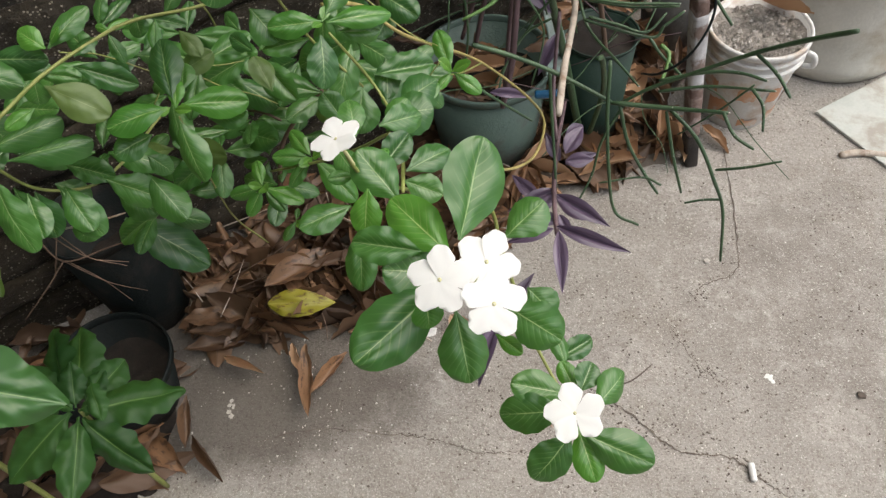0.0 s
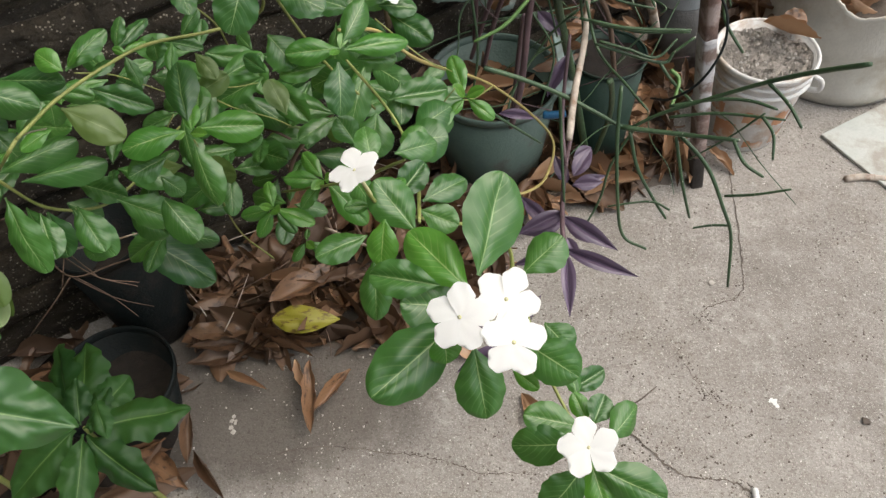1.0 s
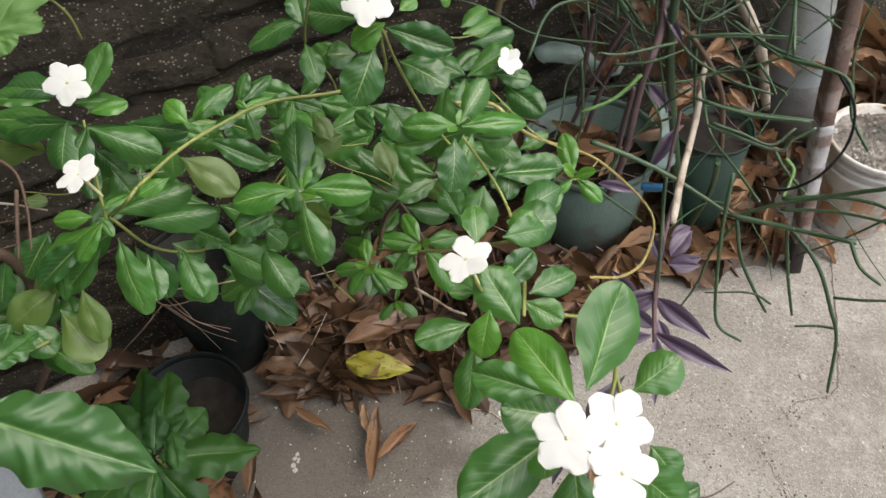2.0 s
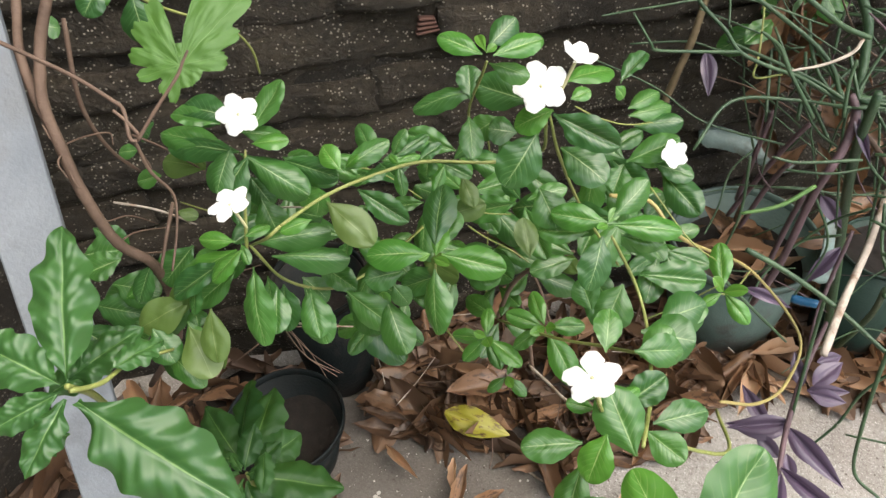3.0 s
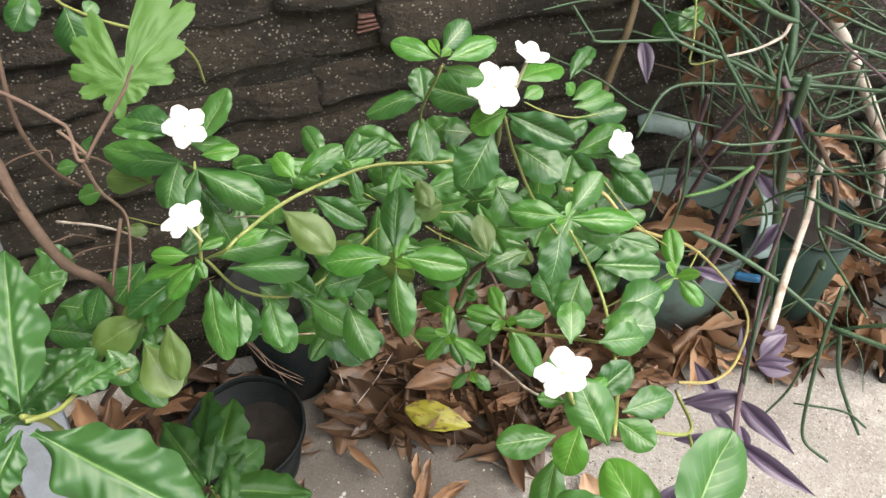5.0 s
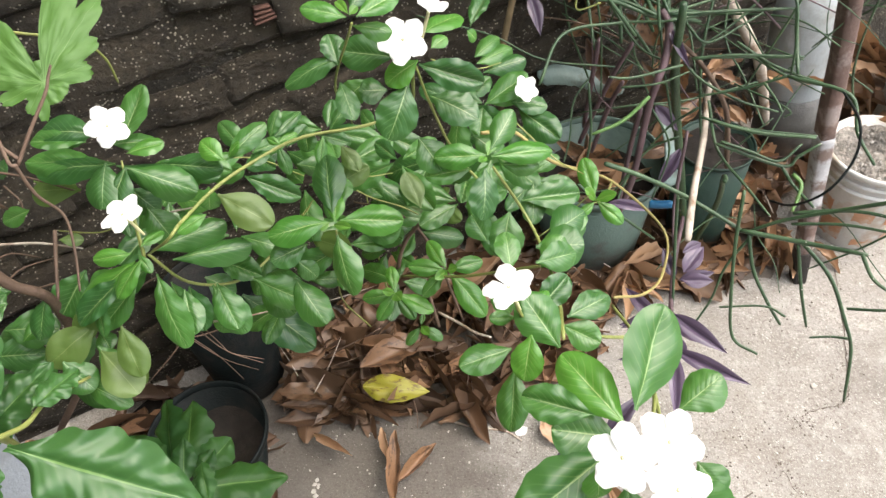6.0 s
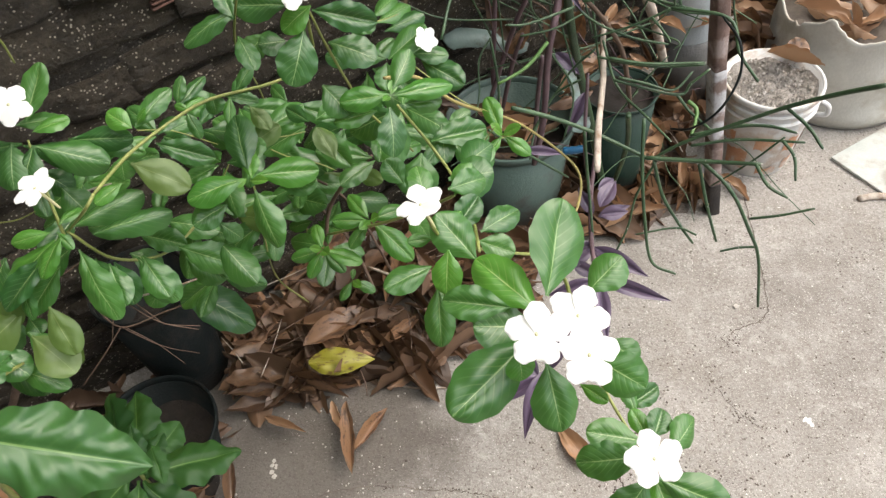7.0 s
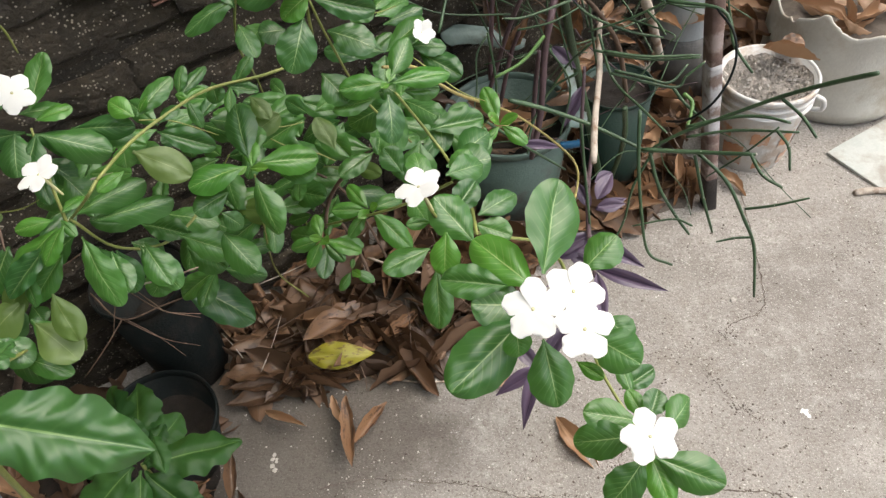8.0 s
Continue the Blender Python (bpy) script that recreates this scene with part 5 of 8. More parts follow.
leaf(bush, BLADES, (-0.030, 0.355, 0.670), (-0.011, 0.377, 0.683), (0.228, -0.520, 0.997), 0.021, rnd)
leaf(bush, BLADES, (-0.062, 0.367, 0.682), (-0.047, 0.355, 0.662), (-0.025, -0.631, 0.738), 0.018, rnd)
leaf(bush, BLADES, (-0.035, 0.395, 0.672), (-0.004, 0.414, 0.666), (0.097, -0.454, 0.768), 0.023, rnd)
leaf(bush, BLADES, (-0.031, 0.399, 0.662), (-0.017, 0.422, 0.674), (0.079, -0.554, 0.871), 0.021, rnd)
leaf(bush, BLADES, (-0.053, 0.394, 0.662), (-0.059, 0.421, 0.676), (0.266, -0.434, 0.994), 0.020, rnd)
# whorl under the big flower cluster
leaf(bush, BLADES, (0.030, 0.259, 0.720), (0.041, 0.314, 0.742), (0.297, -0.438, 0.719), 0.038, rnd)
leaf(bush, FRESHES, (0.025, 0.254, 0.712), (-0.012, 0.287, 0.727), (0.287, -0.354, 0.865), 0.028, rnd)
leaf(bush, BLADES, (0.009, 0.258, 0.711), (-0.032, 0.263, 0.714), (0.016, -0.381, 0.866), 0.022, rnd)
leaf(bush, BLADES, (0.054, 0.267, 0.711), (0.075, 0.285, 0.724), (-0.037, -0.373, 1.016), 0.024, rnd)
leaf(bush, BLADES, (0.020, 0.246, 0.696), (-0.026, 0.200, 0.688), (0.228, -0.532, 0.714), 0.036, rnd)
leaf(bush, BLADES, (0.023, 0.254, 0.696), (-0.014, 0.250, 0.704), (0.217, -0.366, 0.676), 0.033, rnd)
leaf(bush, FRESHES, (0.012, 0.229, 0.710), (0.015, 0.216, 0.698), (-0.044, -0.421, 0.779), 0.018, rnd)
leaf(bush, BLADES, (0.028, 0.226, 0.701), (0.036, 0.197, 0.672), (0.293, -0.498, 1.019), 0.028, rnd)
leaf(bush, BLADES, (0.055, 0.236, 0.691), (0.085, 0.218, 0.682), (-0.032, -0.464, 0.671), 0.028, rnd)
leaf(bush, BLADES, (0.067, 0.250, 0.687), (0.081, 0.235, 0.684), (0.087, -0.460, 0.716), 0.020, rnd)
leaf(bush, FRESHES, (0.049, 0.231, 0.667), (0.064, 0.218, 0.669), (0.252, -0.567, 1.005), 0.010, rnd)
# whorl under the lowest flower
leaf(bush, BLADES, (0.095, 0.223, 0.580), (0.050, 0.220, 0.574), (0.076, -0.514, 0.847), 0.028, rnd)
leaf(bush, BLADES, (0.097, 0.236, 0.576), (0.058, 0.241, 0.581), (0.154, -0.479, 0.883), 0.025, rnd)
leaf(bush, BLADES, (0.115, 0.227, 0.580), (0.138, 0.252, 0.579), (0.123, -0.525, 0.919), 0.022, rnd)
leaf(bush, BLADES, (0.105, 0.211, 0.571), (0.152, 0.193, 0.562), (0.048, -0.328, 0.848), 0.029, rnd)
leaf(bush, BLADES, (0.098, 0.210, 0.572), (0.075, 0.181, 0.556), (-0.056, -0.531, 0.869), 0.028, rnd)
leaf(bush, FRESHES, (0.103, 0.218, 0.564), (0.114, 0.184, 0.557), (0.162, -0.452, 0.682), 0.022, rnd)
leaf(bush, BLADES, (0.105, 0.238, 0.576), (0.114, 0.257, 0.583), (0.108, -0.435, 0.787), 0.019, rnd)
leaf(bush, FRESHES, (0.103, 0.242, 0.567), (0.093, 0.262, 0.574), (0.206, -0.672, 0.682), 0.014, rnd)
leaf(bush, BLADES, (0.097, 0.261, 0.567), (0.090, 0.284, 0.577), (0.287, -0.590, 0.824), 0.014, rnd)
leaf(bush, BLADES, (0.091, 0.269, 0.562), (0.118, 0.285, 0.565), (0.055, -0.549, 0.773), 0.017, rnd)

# stems of the bush
stem(bush, [(-0.348, 0.385, 0.644), (-0.353, 0.403, 0.677), (-0.358, 0.426, 0.715)], 0.0016, 0.001, M_STEM)
stem(bush, [(-0.293, 0.376, 0.703), (-0.280, 0.418, 0.702), (-0.257, 0.453, 0.702), (-0.230, 0.480, 0.702), (-0.186, 0.509, 0.693), (-0.154, 0.531, 0.696), (-0.129, 0.470, 0.776)], 0.0014, 0.0013, M_STEM)
stem(bush, [(-0.293, 0.376, 0.703), (-0.301, 0.367, 0.695), (-0.341, 0.386, 0.653)], 0.0014, 0.0011, M_STEM)
stem(bush, [(-0.342, 0.385, 0.653), (-0.333, 0.400, 0.600), (-0.308, 0.424, 0.573), (-0.288, 0.457, 0.569), (-0.275, 0.540, 0.556)], 0.0014, 0.0013, M_STEM)
stem(bush, [(-0.301, 0.661, 0.165), (-0.318, 0.631, 0.274), (-0.196, 0.425, 0.654)], 0.0014, 0.001, M_STEM)
stem(bush, [(-0.157, 0.668, 0.194), (-0.185, 0.651, 0.373), (-0.224, 0.651, 0.436), (-0.286, 0.674, 0.424)], 0.002, 0.0014, M_WOODSTEM)
stem(bush, [(-0.011, 0.326, 0.681), (-0.018, 0.377, 0.664), (-0.036, 0.444, 0.639), (-0.054, 0.471, 0.649), (-0.073, 0.456, 0.705)], 0.0014, 0.0012, M_STEM)
stem(bush, [(-0.033, 0.416, 0.643), (-0.069, 0.446, 0.594), (-0.109, 0.462, 0.562), (-0.177, 0.500, 0.506)], 0.0014, 0.0014, M_STEM)
stem(bush, [(-0.090, 0.511, 0.690), (-0.067, 0.552, 0.657), (-0.034, 0.552, 0.626), (0.028, 0.667, 0.496), (0.096, 0.675, 0.414), (0.090, 0.591, 0.436), (0.065, 0.525, 0.481), (0.031, 0.476, 0.534)], 0.0017, 0.0015, M_RUNNER)
stem(bush, [(0.028, 0.667, 0.496), (0.015, 0.553, 0.582), (0.004, 0.529, 0.600)], 0.0009, 0.0007, M_STEM)
stem(bush, [(-0.246, 0.639, 0.256), (-0.260, 0.652, 0.331), (-0.294, 0.743, 0.494), (-0.216, 0.533, 0.709), (-0.150, 0.425, 0.843)], 0.0014, 0.0009, M_STEM)
stem(bush, [(-0.087, 0.577, 0.545), (-0.124, 0.567, 0.612), (-0.123, 0.485, 0.737), (-0.125, 0.465, 0.785)], 0.0014, 0.001, M_STEM)
stem(bush, [(0.030, 0.470, 0.530), (0.040, 0.400, 0.585), (-0.029, 0.336, 0.679), (-0.046, 0.328, 0.727)], 0.0015, 0.0012, M_STEM)
stem(bush, [(0.040, 0.400, 0.585), (0.049, 0.314, 0.652), (0.037, 0.243, 0.699)], 0.0015, 0.0012, M_STEM)
stem(bush, [(0.049, 0.314, 0.652), (0.073, 0.274, 0.587), (0.104, 0.222, 0.563)], 0.0014, 0.0011, M_STEM)
stem(bush, [(-0.197, 0.485, 0.640), (-0.188, 0.497, 0.619), (-0.168, 0.511, 0.596), (-0.156, 0.522, 0.575)], 0.0007, 0.0005, M_STEM)
stem(bush, [(-0.219, 0.506, 0.640), (-0.198, 0.517, 0.626), (-0.178, 0.532, 0.618)], 0.0007, 0.0005, M_STEM)
stem(bush, [(-0.238, 0.481, 0.628), (-0.249, 0.473, 0.614), (-0.261, 0.468, 0.602)], 0.0007, 0.0005, M_STEM)
stem(bush, [(-0.142, 0.576, 0.713), (-0.127, 0.592, 0.695), (-0.107, 0.611, 0.680), (-0.089, 0.633, 0.672)], 0.0007, 0.0005, M_STEM)
stem(bush, [(-0.306, 0.483, 0.671), (-0.289, 0.505, 0.650), (-0.261, 0.521, 0.617)], 0.0007, 0.0005, M_STEM)
stem(bush, [(-0.043, 0.480, 0.599), (-0.021, 0.496, 0.611), (0.001, 0.500, 0.640)], 0.0007, 0.0005, M_STEM)
stem(bush, [(-0.455, 0.421, 0.628), (-0.418, 0.424, 0.627), (-0.389, 0.431, 0.636)], 0.0007, 0.0005, M_STEM)
stem(bush, [(-0.072, 0.570, 0.657), (-0.030, 0.549, 0.631), (-0.005, 0.549, 0.616)], 0.0007, 0.0005, M_STEM)
stem(bush, [(-0.226, 0.610, 0.354), (-0.209, 0.618, 0.418), (-0.174, 0.616, 0.472), (-0.138, 0.602, 0.518)], 0.0027, 0.0023, M_WOODSTEM)
stem(bush, [(-0.183, 0.628, 0.233), (-0.205, 0.652, 0.315), (-0.229, 0.649, 0.384)], 0.0027, 0.0023, M_WOODSTEM)

# flowers
flower(bush, (-0.131, 0.462, 0.808), (0.22, -0.58, 0.78), 0.037, 20, 1.0)
flower(bush, (-0.116, 0.480, 0.818), (0.303, 0.118, 0.946), 0.03, 40, 0.55)
flower(bush, (-0.357, 0.429, 0.747), (0.40, -0.52, 0.75), 0.036, 10, 1.0)
flower(bush, (-0.325, 0.366, 0.721), (-0.164, -0.165, 0.973), 0.036, 30, 0.9)
flower(bush, (-0.070, 0.652, 0.628), (0.544, -0.530, 0.651), 0.032, 10, 0.6)
flower(bush, (-0.046, 0.327, 0.729), (-0.26, -0.08, 0.96), 0.036, 25, 0.95)
flower(bush, (0.022, 0.223, 0.736), (-0.10, -0.45, 0.89), 0.038, 10, 0.97)
flower(bush, (0.045, 0.236, 0.733), (0.05, -0.36, 0.93), 0.038, 40, 0.97)
flower(bush, (0.049, 0.213, 0.730), (0.10, -0.46, 0.88), 0.037, 60, 0.97)
flower(bush, (0.098, 0.211, 0.603), (-0.02, -0.42, 0.91), 0.042, 18, 1.00)

# inner foliage
spray(bush, (-0.323, 0.566, 0.394), 4, 0.055, BLADES)
spray(bush, (-0.244, 0.650, 0.363), 4, 0.055, BLADES)
spray(bush, (-0.301, 0.479, 0.468), 4, 0.055, BLADES)
spray(bush, (-0.216, 0.595, 0.373), 4, 0.06, BLADES)
spray(bush, (-0.377, 0.609, 0.415), 4, 0.065, BLADES)
spray(bush, (-0.404, 0.582, 0.449), 4, 0.065, BLADES)
spray(bush, (-0.270, 0.640, 0.425), 4, 0.065, BLADES)
spray(bush, (-0.211, 0.677, 0.374), 4, 0.065, BLADES)
spray(bush, (-0.184, 0.697, 0.484), 4, 0.065, BLADES)
spray(bush, (-0.188, 0.585, 0.583), 4, 0.065, BLADES)
spray(bush, (-0.096, 0.607, 0.580), 4, 0.065, BLADES)
spray(bush, (-0.129, 0.594, 0.521), 4, 0.065, BLADES)
spray(bush, (-0.453, 0.537, 0.516), 4, 0.065, BLADES)
spray(bush, (-0.336, 0.655, 0.468), 4, 0.065, BLADES)
spray(bush, (-0.253, 0.595, 0.563), 4, 0.065, BLADES)
spray(bush, (-0.071, 0.741, 0.428), 4, 0.065, BLADES)
spray(bush, (-0.154, 0.748, 0.530), 4, 0.065, BLADES)
spray(bush, (-0.449, 0.618, 0.509), 4, 0.065, BLADES)
spray(bush, (-0.329, 0.609, 0.427), 3, 0.065, PALES)
spray(bush, (-0.191, 0.695, 0.407), 3, 0.065, PALES)
spray(bush, (-0.410, 0.566, 0.580), 4, 0.06, BLADES)
spray(bush, (-0.371, 0.617, 0.550), 4, 0.06, BLADES)
spray(bush, (-0.344, 0.648, 0.530), 4, 0.06, BLADES)
spray(bush, (-0.307, 0.693, 0.524), 4, 0.06, BLADES)
spray(bush, (-0.271, 0.676, 0.480), 4, 0.06, BLADES)
spray(bush, (-0.244, 0.648, 0.435), 4, 0.06, BLADES)
spray(bush, (-0.275, 0.597, 0.431), 4, 0.06, BLADES)
spray(bush, (-0.259, 0.732, 0.492), 4, 0.06, BLADES)
spray(bush, (-0.401, 0.504, 0.592), 4, 0.06, BLADES)
spray(bush, (-0.140, 0.696, 0.476), 4, 0.06, BLADES)
spray(bush, (-0.117, 0.736, 0.485), 4, 0.06, BLADES)
spray(bush, (-0.065, 0.712, 0.444), 4, 0.06, BLADES)

# ---- broad-leaved plant in front of the plank ----
broad = thing('broad_leaf_plant', (-0.56, 0.30, 0), 'plant with large glossy wavy-edged light green leaves', 'plant')
rnd = random.Random(4)
leaf(broad, BROADS, (-0.406, 0.235, 0.627), (-0.469, 0.322, 0.688), (0.516, -0.288, 0.883), 0.047, rnd)
leaf(broad, BROADS, (-0.408, 0.231, 0.627), (-0.483, 0.224, 0.654), (0.211, -0.352, 0.817), 0.041, rnd)
leaf(broad, BROADS, (-0.406, 0.227, 0.624), (-0.438, 0.177, 0.617), (0.429, -0.286, 0.894), 0.025, rnd)
leaf(broad, BROADS, (-0.401, 0.225, 0.621), (-0.400, 0.169, 0.598), (0.236, -0.298, 0.917), 0.028, rnd)
leaf(broad, BROADS, (-0.392, 0.228, 0.619), (-0.261, 0.223, 0.571), (0.312, -0.242, 0.850), 0.066, rnd)
leaf(broad, BROADS, (-0.402, 0.264, 0.605), (-0.393, 0.311, 0.595), (0.214, -0.195, 0.741), 0.026, rnd)
leaf(broad, BROADS, (-0.453, 0.244, 0.579), (-0.419, 0.313, 0.593), (0.256, -0.334, 0.823), 0.032, rnd)
leaf(broad, BROADS, (-0.457, 0.233, 0.576), (-0.431, 0.282, 0.585), (0.387, -0.305, 0.714), 0.029, rnd)
leaf(broad, BROADS, (-0.427, 0.220, 0.559), (-0.450, 0.197, 0.559), (0.175, -0.229, 0.783), 0.026, rnd)
stem(broad, [(-0.56, 0.30, 0.000), (-0.55, 0.30, 0.25), (-0.47, 0.27, 0.5), (-0.405, 0.233, 0.624)], 0.004, 0.0028, M_STEM)
stem(broad, [(-0.401, 0.231, 0.623), (-0.401, 0.253, 0.603), (-0.406, 0.281, 0.589), (-0.398, 0.316, 0.568)], 0.0022, 0.0015, M_STEM)

# ---- pointed-leaved plant beside the black pot ----
pointed = thing('pointed_leaf_plant', (-0.433, 0.343, 0), 'young plant with pointed mid-green leaves beside the black pot', 'plant')
leaf(pointed, POTS, (-0.398, 0.321, 0.319), (-0.306, 0.366, 0.299), (-0.030, 0.099, 0.636), 0.057, rnd)
leaf(pointed, POTS, (-0.400, 0.316, 0.317), (-0.328, 0.262, 0.288), (0.434, -0.629, 0.683), 0.045, rnd)
leaf(pointed, POTS, (-0.404, 0.317, 0.318), (-0.385, 0.228, 0.304), (0.581, -0.699, 0.858), 0.040, rnd)
leaf(pointed, POTS, (-0.412, 0.320, 0.322), (-0.472, 0.246, 0.310), (0.295, -0.295, 0.912), 0.054, rnd)
leaf(pointed, POTS, (-0.428, 0.334, 0.311), (-0.480, 0.317, 0.319), (0.090, -0.137, 0.500), 0.028, rnd)
leaf(pointed, POTS, (-0.427, 0.340, 0.302), (-0.492, 0.416, 0.326), (-0.005, -0.600, 0.548), 0.051, rnd)
leaf(pointed, POTS, (-0.417, 0.345, 0.301), (-0.450, 0.431, 0.321), (0.178, -0.119, 0.900), 0.056, rnd)
leaf(pointed, POTS, (-0.390, 0.349, 0.343), (-0.370, 0.307, 0.337), (0.006, -0.434, 0.833), 0.024, vary)
leaf(pointed, POTS, (-0.403, 0.322, 0.330), (-0.414, 0.365, 0.354), (0.137, -0.405, 0.724), 0.028, vary)
leaf(pointed, POTS, (-0.399, 0.319, 0.328), (-0.376, 0.333, 0.339), (-0.075, -0.329, 0.793), 0.016, vary)
leaf(pointed, POTS, (-0.404, 0.319, 0.329), (-0.427, 0.328, 0.340), (0.004, -0.272, 0.869), 0.014, vary)
leaf(pointed, POTS, (-0.397, 0.329, 0.327), (-0.386, 0.365, 0.338), (-0.112, -0.603, 1.258), 0.026, rnd)
leaf(pointed, POTS, (-0.403, 0.328, 0.328), (-0.419, 0.355, 0.343), (-0.085, -0.156, 0.749), 0.023, rnd)
leaf(pointed, POTS, (-0.407, 0.349, 0.300), (-0.384, 0.398, 0.301), (0.504, -0.619, 0.970), 0.043, rnd)
leaf(pointed, POTS, (-0.431, 0.338, 0.302), (-0.506, 0.371, 0.324), (0.104, -0.369, 1.321), 0.044, rnd)
leaf(pointed, POTS, (-0.416, 0.330, 0.274), (-0.380, 0.308, 0.256), (0.397, -0.749, 0.500), 0.032, rnd)
stem(pointed, [(-0.433, 0.343, 0.000), (-0.423, 0.333, 0.150), (-0.403, 0.323, 0.321)], 0.004, 0.0025, M_STEM)

# ---- woody shrub with a lobed leaf ----
woody = thing('woody_shrub', (-0.62, 0.42, 0), 'bare brown woody branches with one lobed light green leaf', 'plant')
stem(woody, [(-0.477, 0.424, 0.857), (-0.477, 0.410, 0.839), (-0.477, 0.386, 0.812), (-0.474, 0.370, 0.791), (-0.469, 0.358, 0.773), (-0.456, 0.347, 0.747), (-0.446, 0.339, 0.711), (-0.440, 0.341, 0.658), (-0.436, 0.360, 0.604), (-0.506, 0.386, 0.439), (-0.653, 0.400, 0.229)], 0.0038, 0.0045, M_WOODSTEM, 'branch')
stem(woody, [(-0.523, 0.424, 0.848), (-0.520, 0.404, 0.815), (-0.499, 0.378, 0.798), (-0.481, 0.362, 0.774), (-0.464, 0.352, 0.761)], 0.0034, 0.0034, M_WOODSTEM, 'branch')
stem(woody, [(-0.422, 0.312, 0.869), (-0.415, 0.318, 0.862), (-0.389, 0.327, 0.846), (-0.372, 0.332, 0.835), (-0.355, 0.335, 0.823), (-0.350, 0.336, 0.816), (-0.344, 0.328, 0.803), (-0.341, 0.330, 0.800)], 0.0014, 0.0012, M_WOODSTEM, 'twig')
stem(woody, [(-0.341, 0.330, 0.800), (-0.334, 0.345, 0.814), (-0.326, 0.363, 0.829), (-0.325, 0.370, 0.835), (-0.324, 0.376, 0.840)], 0.0012, 0.0008, M_WOODSTEM, 'twig')
stem(woody, [(-0.354, 0.332, 0.818), (-0.347, 0.333, 0.810), (-0.341, 0.333, 0.802)], 0.0011, 0.0013, M_WOODSTEM, 'twig')
stem(woody, [(-0.342, 0.329, 0.801), (-0.345, 0.332, 0.773), (-0.344, 0.340, 0.745), (-0.342, 0.329, 0.721), (-0.336, 0.309, 0.704)], 0.0012, 0.0008, M_WOODSTEM, 'twig')
stem(woody, [(-0.485, 0.413, 0.809), (-0.484, 0.394, 0.747), (-0.492, 0.404, 0.691), (-0.499, 0.426, 0.646)], 0.002, 0.0015, M_WOODSTEM, 'twig')
stem(woody, [(-0.467, 0.349, 0.763), (-0.461, 0.346, 0.753), (-0.463, 0.348, 0.738), (-0.461, 0.339, 0.730)], 0.0009, 0.0005, M_WOODSTEM, 'twig')
stem(woody, [(-0.446, 0.339, 0.711), (-0.445, 0.337, 0.726), (-0.451, 0.342, 0.736)], 0.0009, 0.0005, M_WOODSTEM, 'twig')
stem(woody, [(-0.440, 0.341, 0.658), (-0.446, 0.365, 0.646), (-0.451, 0.404, 0.614)], 0.0009, 0.0005, M_WOODSTEM, 'twig')
stem(woody, [(-0.436, 0.360, 0.604), (-0.429, 0.389, 0.585), (-0.413, 0.414, 0.558), (-0.395, 0.434, 0.556)], 0.0009, 0.0005, M_WOODSTEM, 'twig')
stem(woody, [(-0.457, 0.346, 0.747), (-0.478, 0.379, 0.726), (-0.481, 0.403, 0.712), (-0.477, 0.399, 0.703)], 0.0009, 0.0005, M_WOODSTEM, 'twig')
stem(woody, [(-0.446, 0.339, 0.695), (-0.451, 0.347, 0.673), (-0.454, 0.370, 0.657), (-0.462, 0.396, 0.620)], 0.0009, 0.0005, M_WOODSTEM, 'twig')
stem(woody, [(-0.455, 0.345, 0.743), (-0.447, 0.334, 0.744), (-0.441, 0.332, 0.734)], 0.0009, 0.0005, M_WOODSTEM, 'twig')
stem(woody, [(-0.465, 0.457, 0.827), (-0.446, 0.444, 0.824), (-0.420, 0.439, 0.821), (-0.393, 0.436, 0.820), (-0.366, 0.453, 0.804), (-0.364, 0.468, 0.779), (-0.368, 0.474, 0.752)], 0.0011, 0.0009, M_STEM, 'tendril')
palmate_leaf(woody, (-0.339, 0.379, 0.824), (0.352, -0.603, 0.716), (-0.143, 0.525, 0.839), [(16, 1.92, 14), (36, 1.6, 12), (52, 1.05, 16), (78, 0.72, 24), (190, 0.57, 16), (214, 0.54, 16), (252, 0.7, 18), (280, 0.85, 18), (308, 1.0, 18), (330, 1.22, 13)], 0.0385, M_LOBED)
leaf(woody, BLADES, (-0.457, 0.456, 0.811), (-0.446, 0.443, 0.778), (0.722, -0.546, 0.926), 0.030, rnd)
leaf(woody, BLADES, (-0.495, 0.460, 0.811), (-0.500, 0.439, 0.794), (0.745, -0.528, 0.907), 0.025, rnd)
leaf(woody, BLADES, (-0.499, 0.460, 0.819), (-0.493, 0.450, 0.795), (0.752, -0.528, 0.894), 0.022, rnd)
leaf(woody, BLADES, (-0.420, 0.439, 0.821), (-0.416, 0.448, 0.826), (0.707, -0.555, 0.938), 0.012, rnd)
leaf(woody, BLADES, (-0.556, 0.437, 0.775), (-0.547, 0.447, 0.771), (0.780, -0.457, 0.928), 0.020, rnd)
plank((-0.572, 0.192, 0.000), (-0.742, 0.488, 0.769), (0.702, 0.597, -0.388), 0.068, 0.02)

# ---- pencil-stemmed shrub ----
pencil = thing('pencil_shrub', (0.2, 1.0, 0), 'leafless shrub of tangled dark green pencil-thin stems', 'plant')
stem(pencil, [(0.354, 0.557, 0.616), (0.330, 0.587, 0.583), (0.299, 0.614, 0.547), (0.260, 0.637, 0.506), (0.215, 0.657, 0.464), (0.187, 0.665, 0.434)], 0.002688, 0.002016, M_PENCIL)
scar(pencil, (0.187, 0.665, 0.434), 0.0026)
scar(pencil, (0.260, 0.636, 0.507), 0.0017)
stem(pencil, [(0.299, 0.614, 0.547), (0.315, 0.588, 0.542), (0.324, 0.562, 0.535)], 0.0020480000000000003, 0.001536, M_PENCIL)
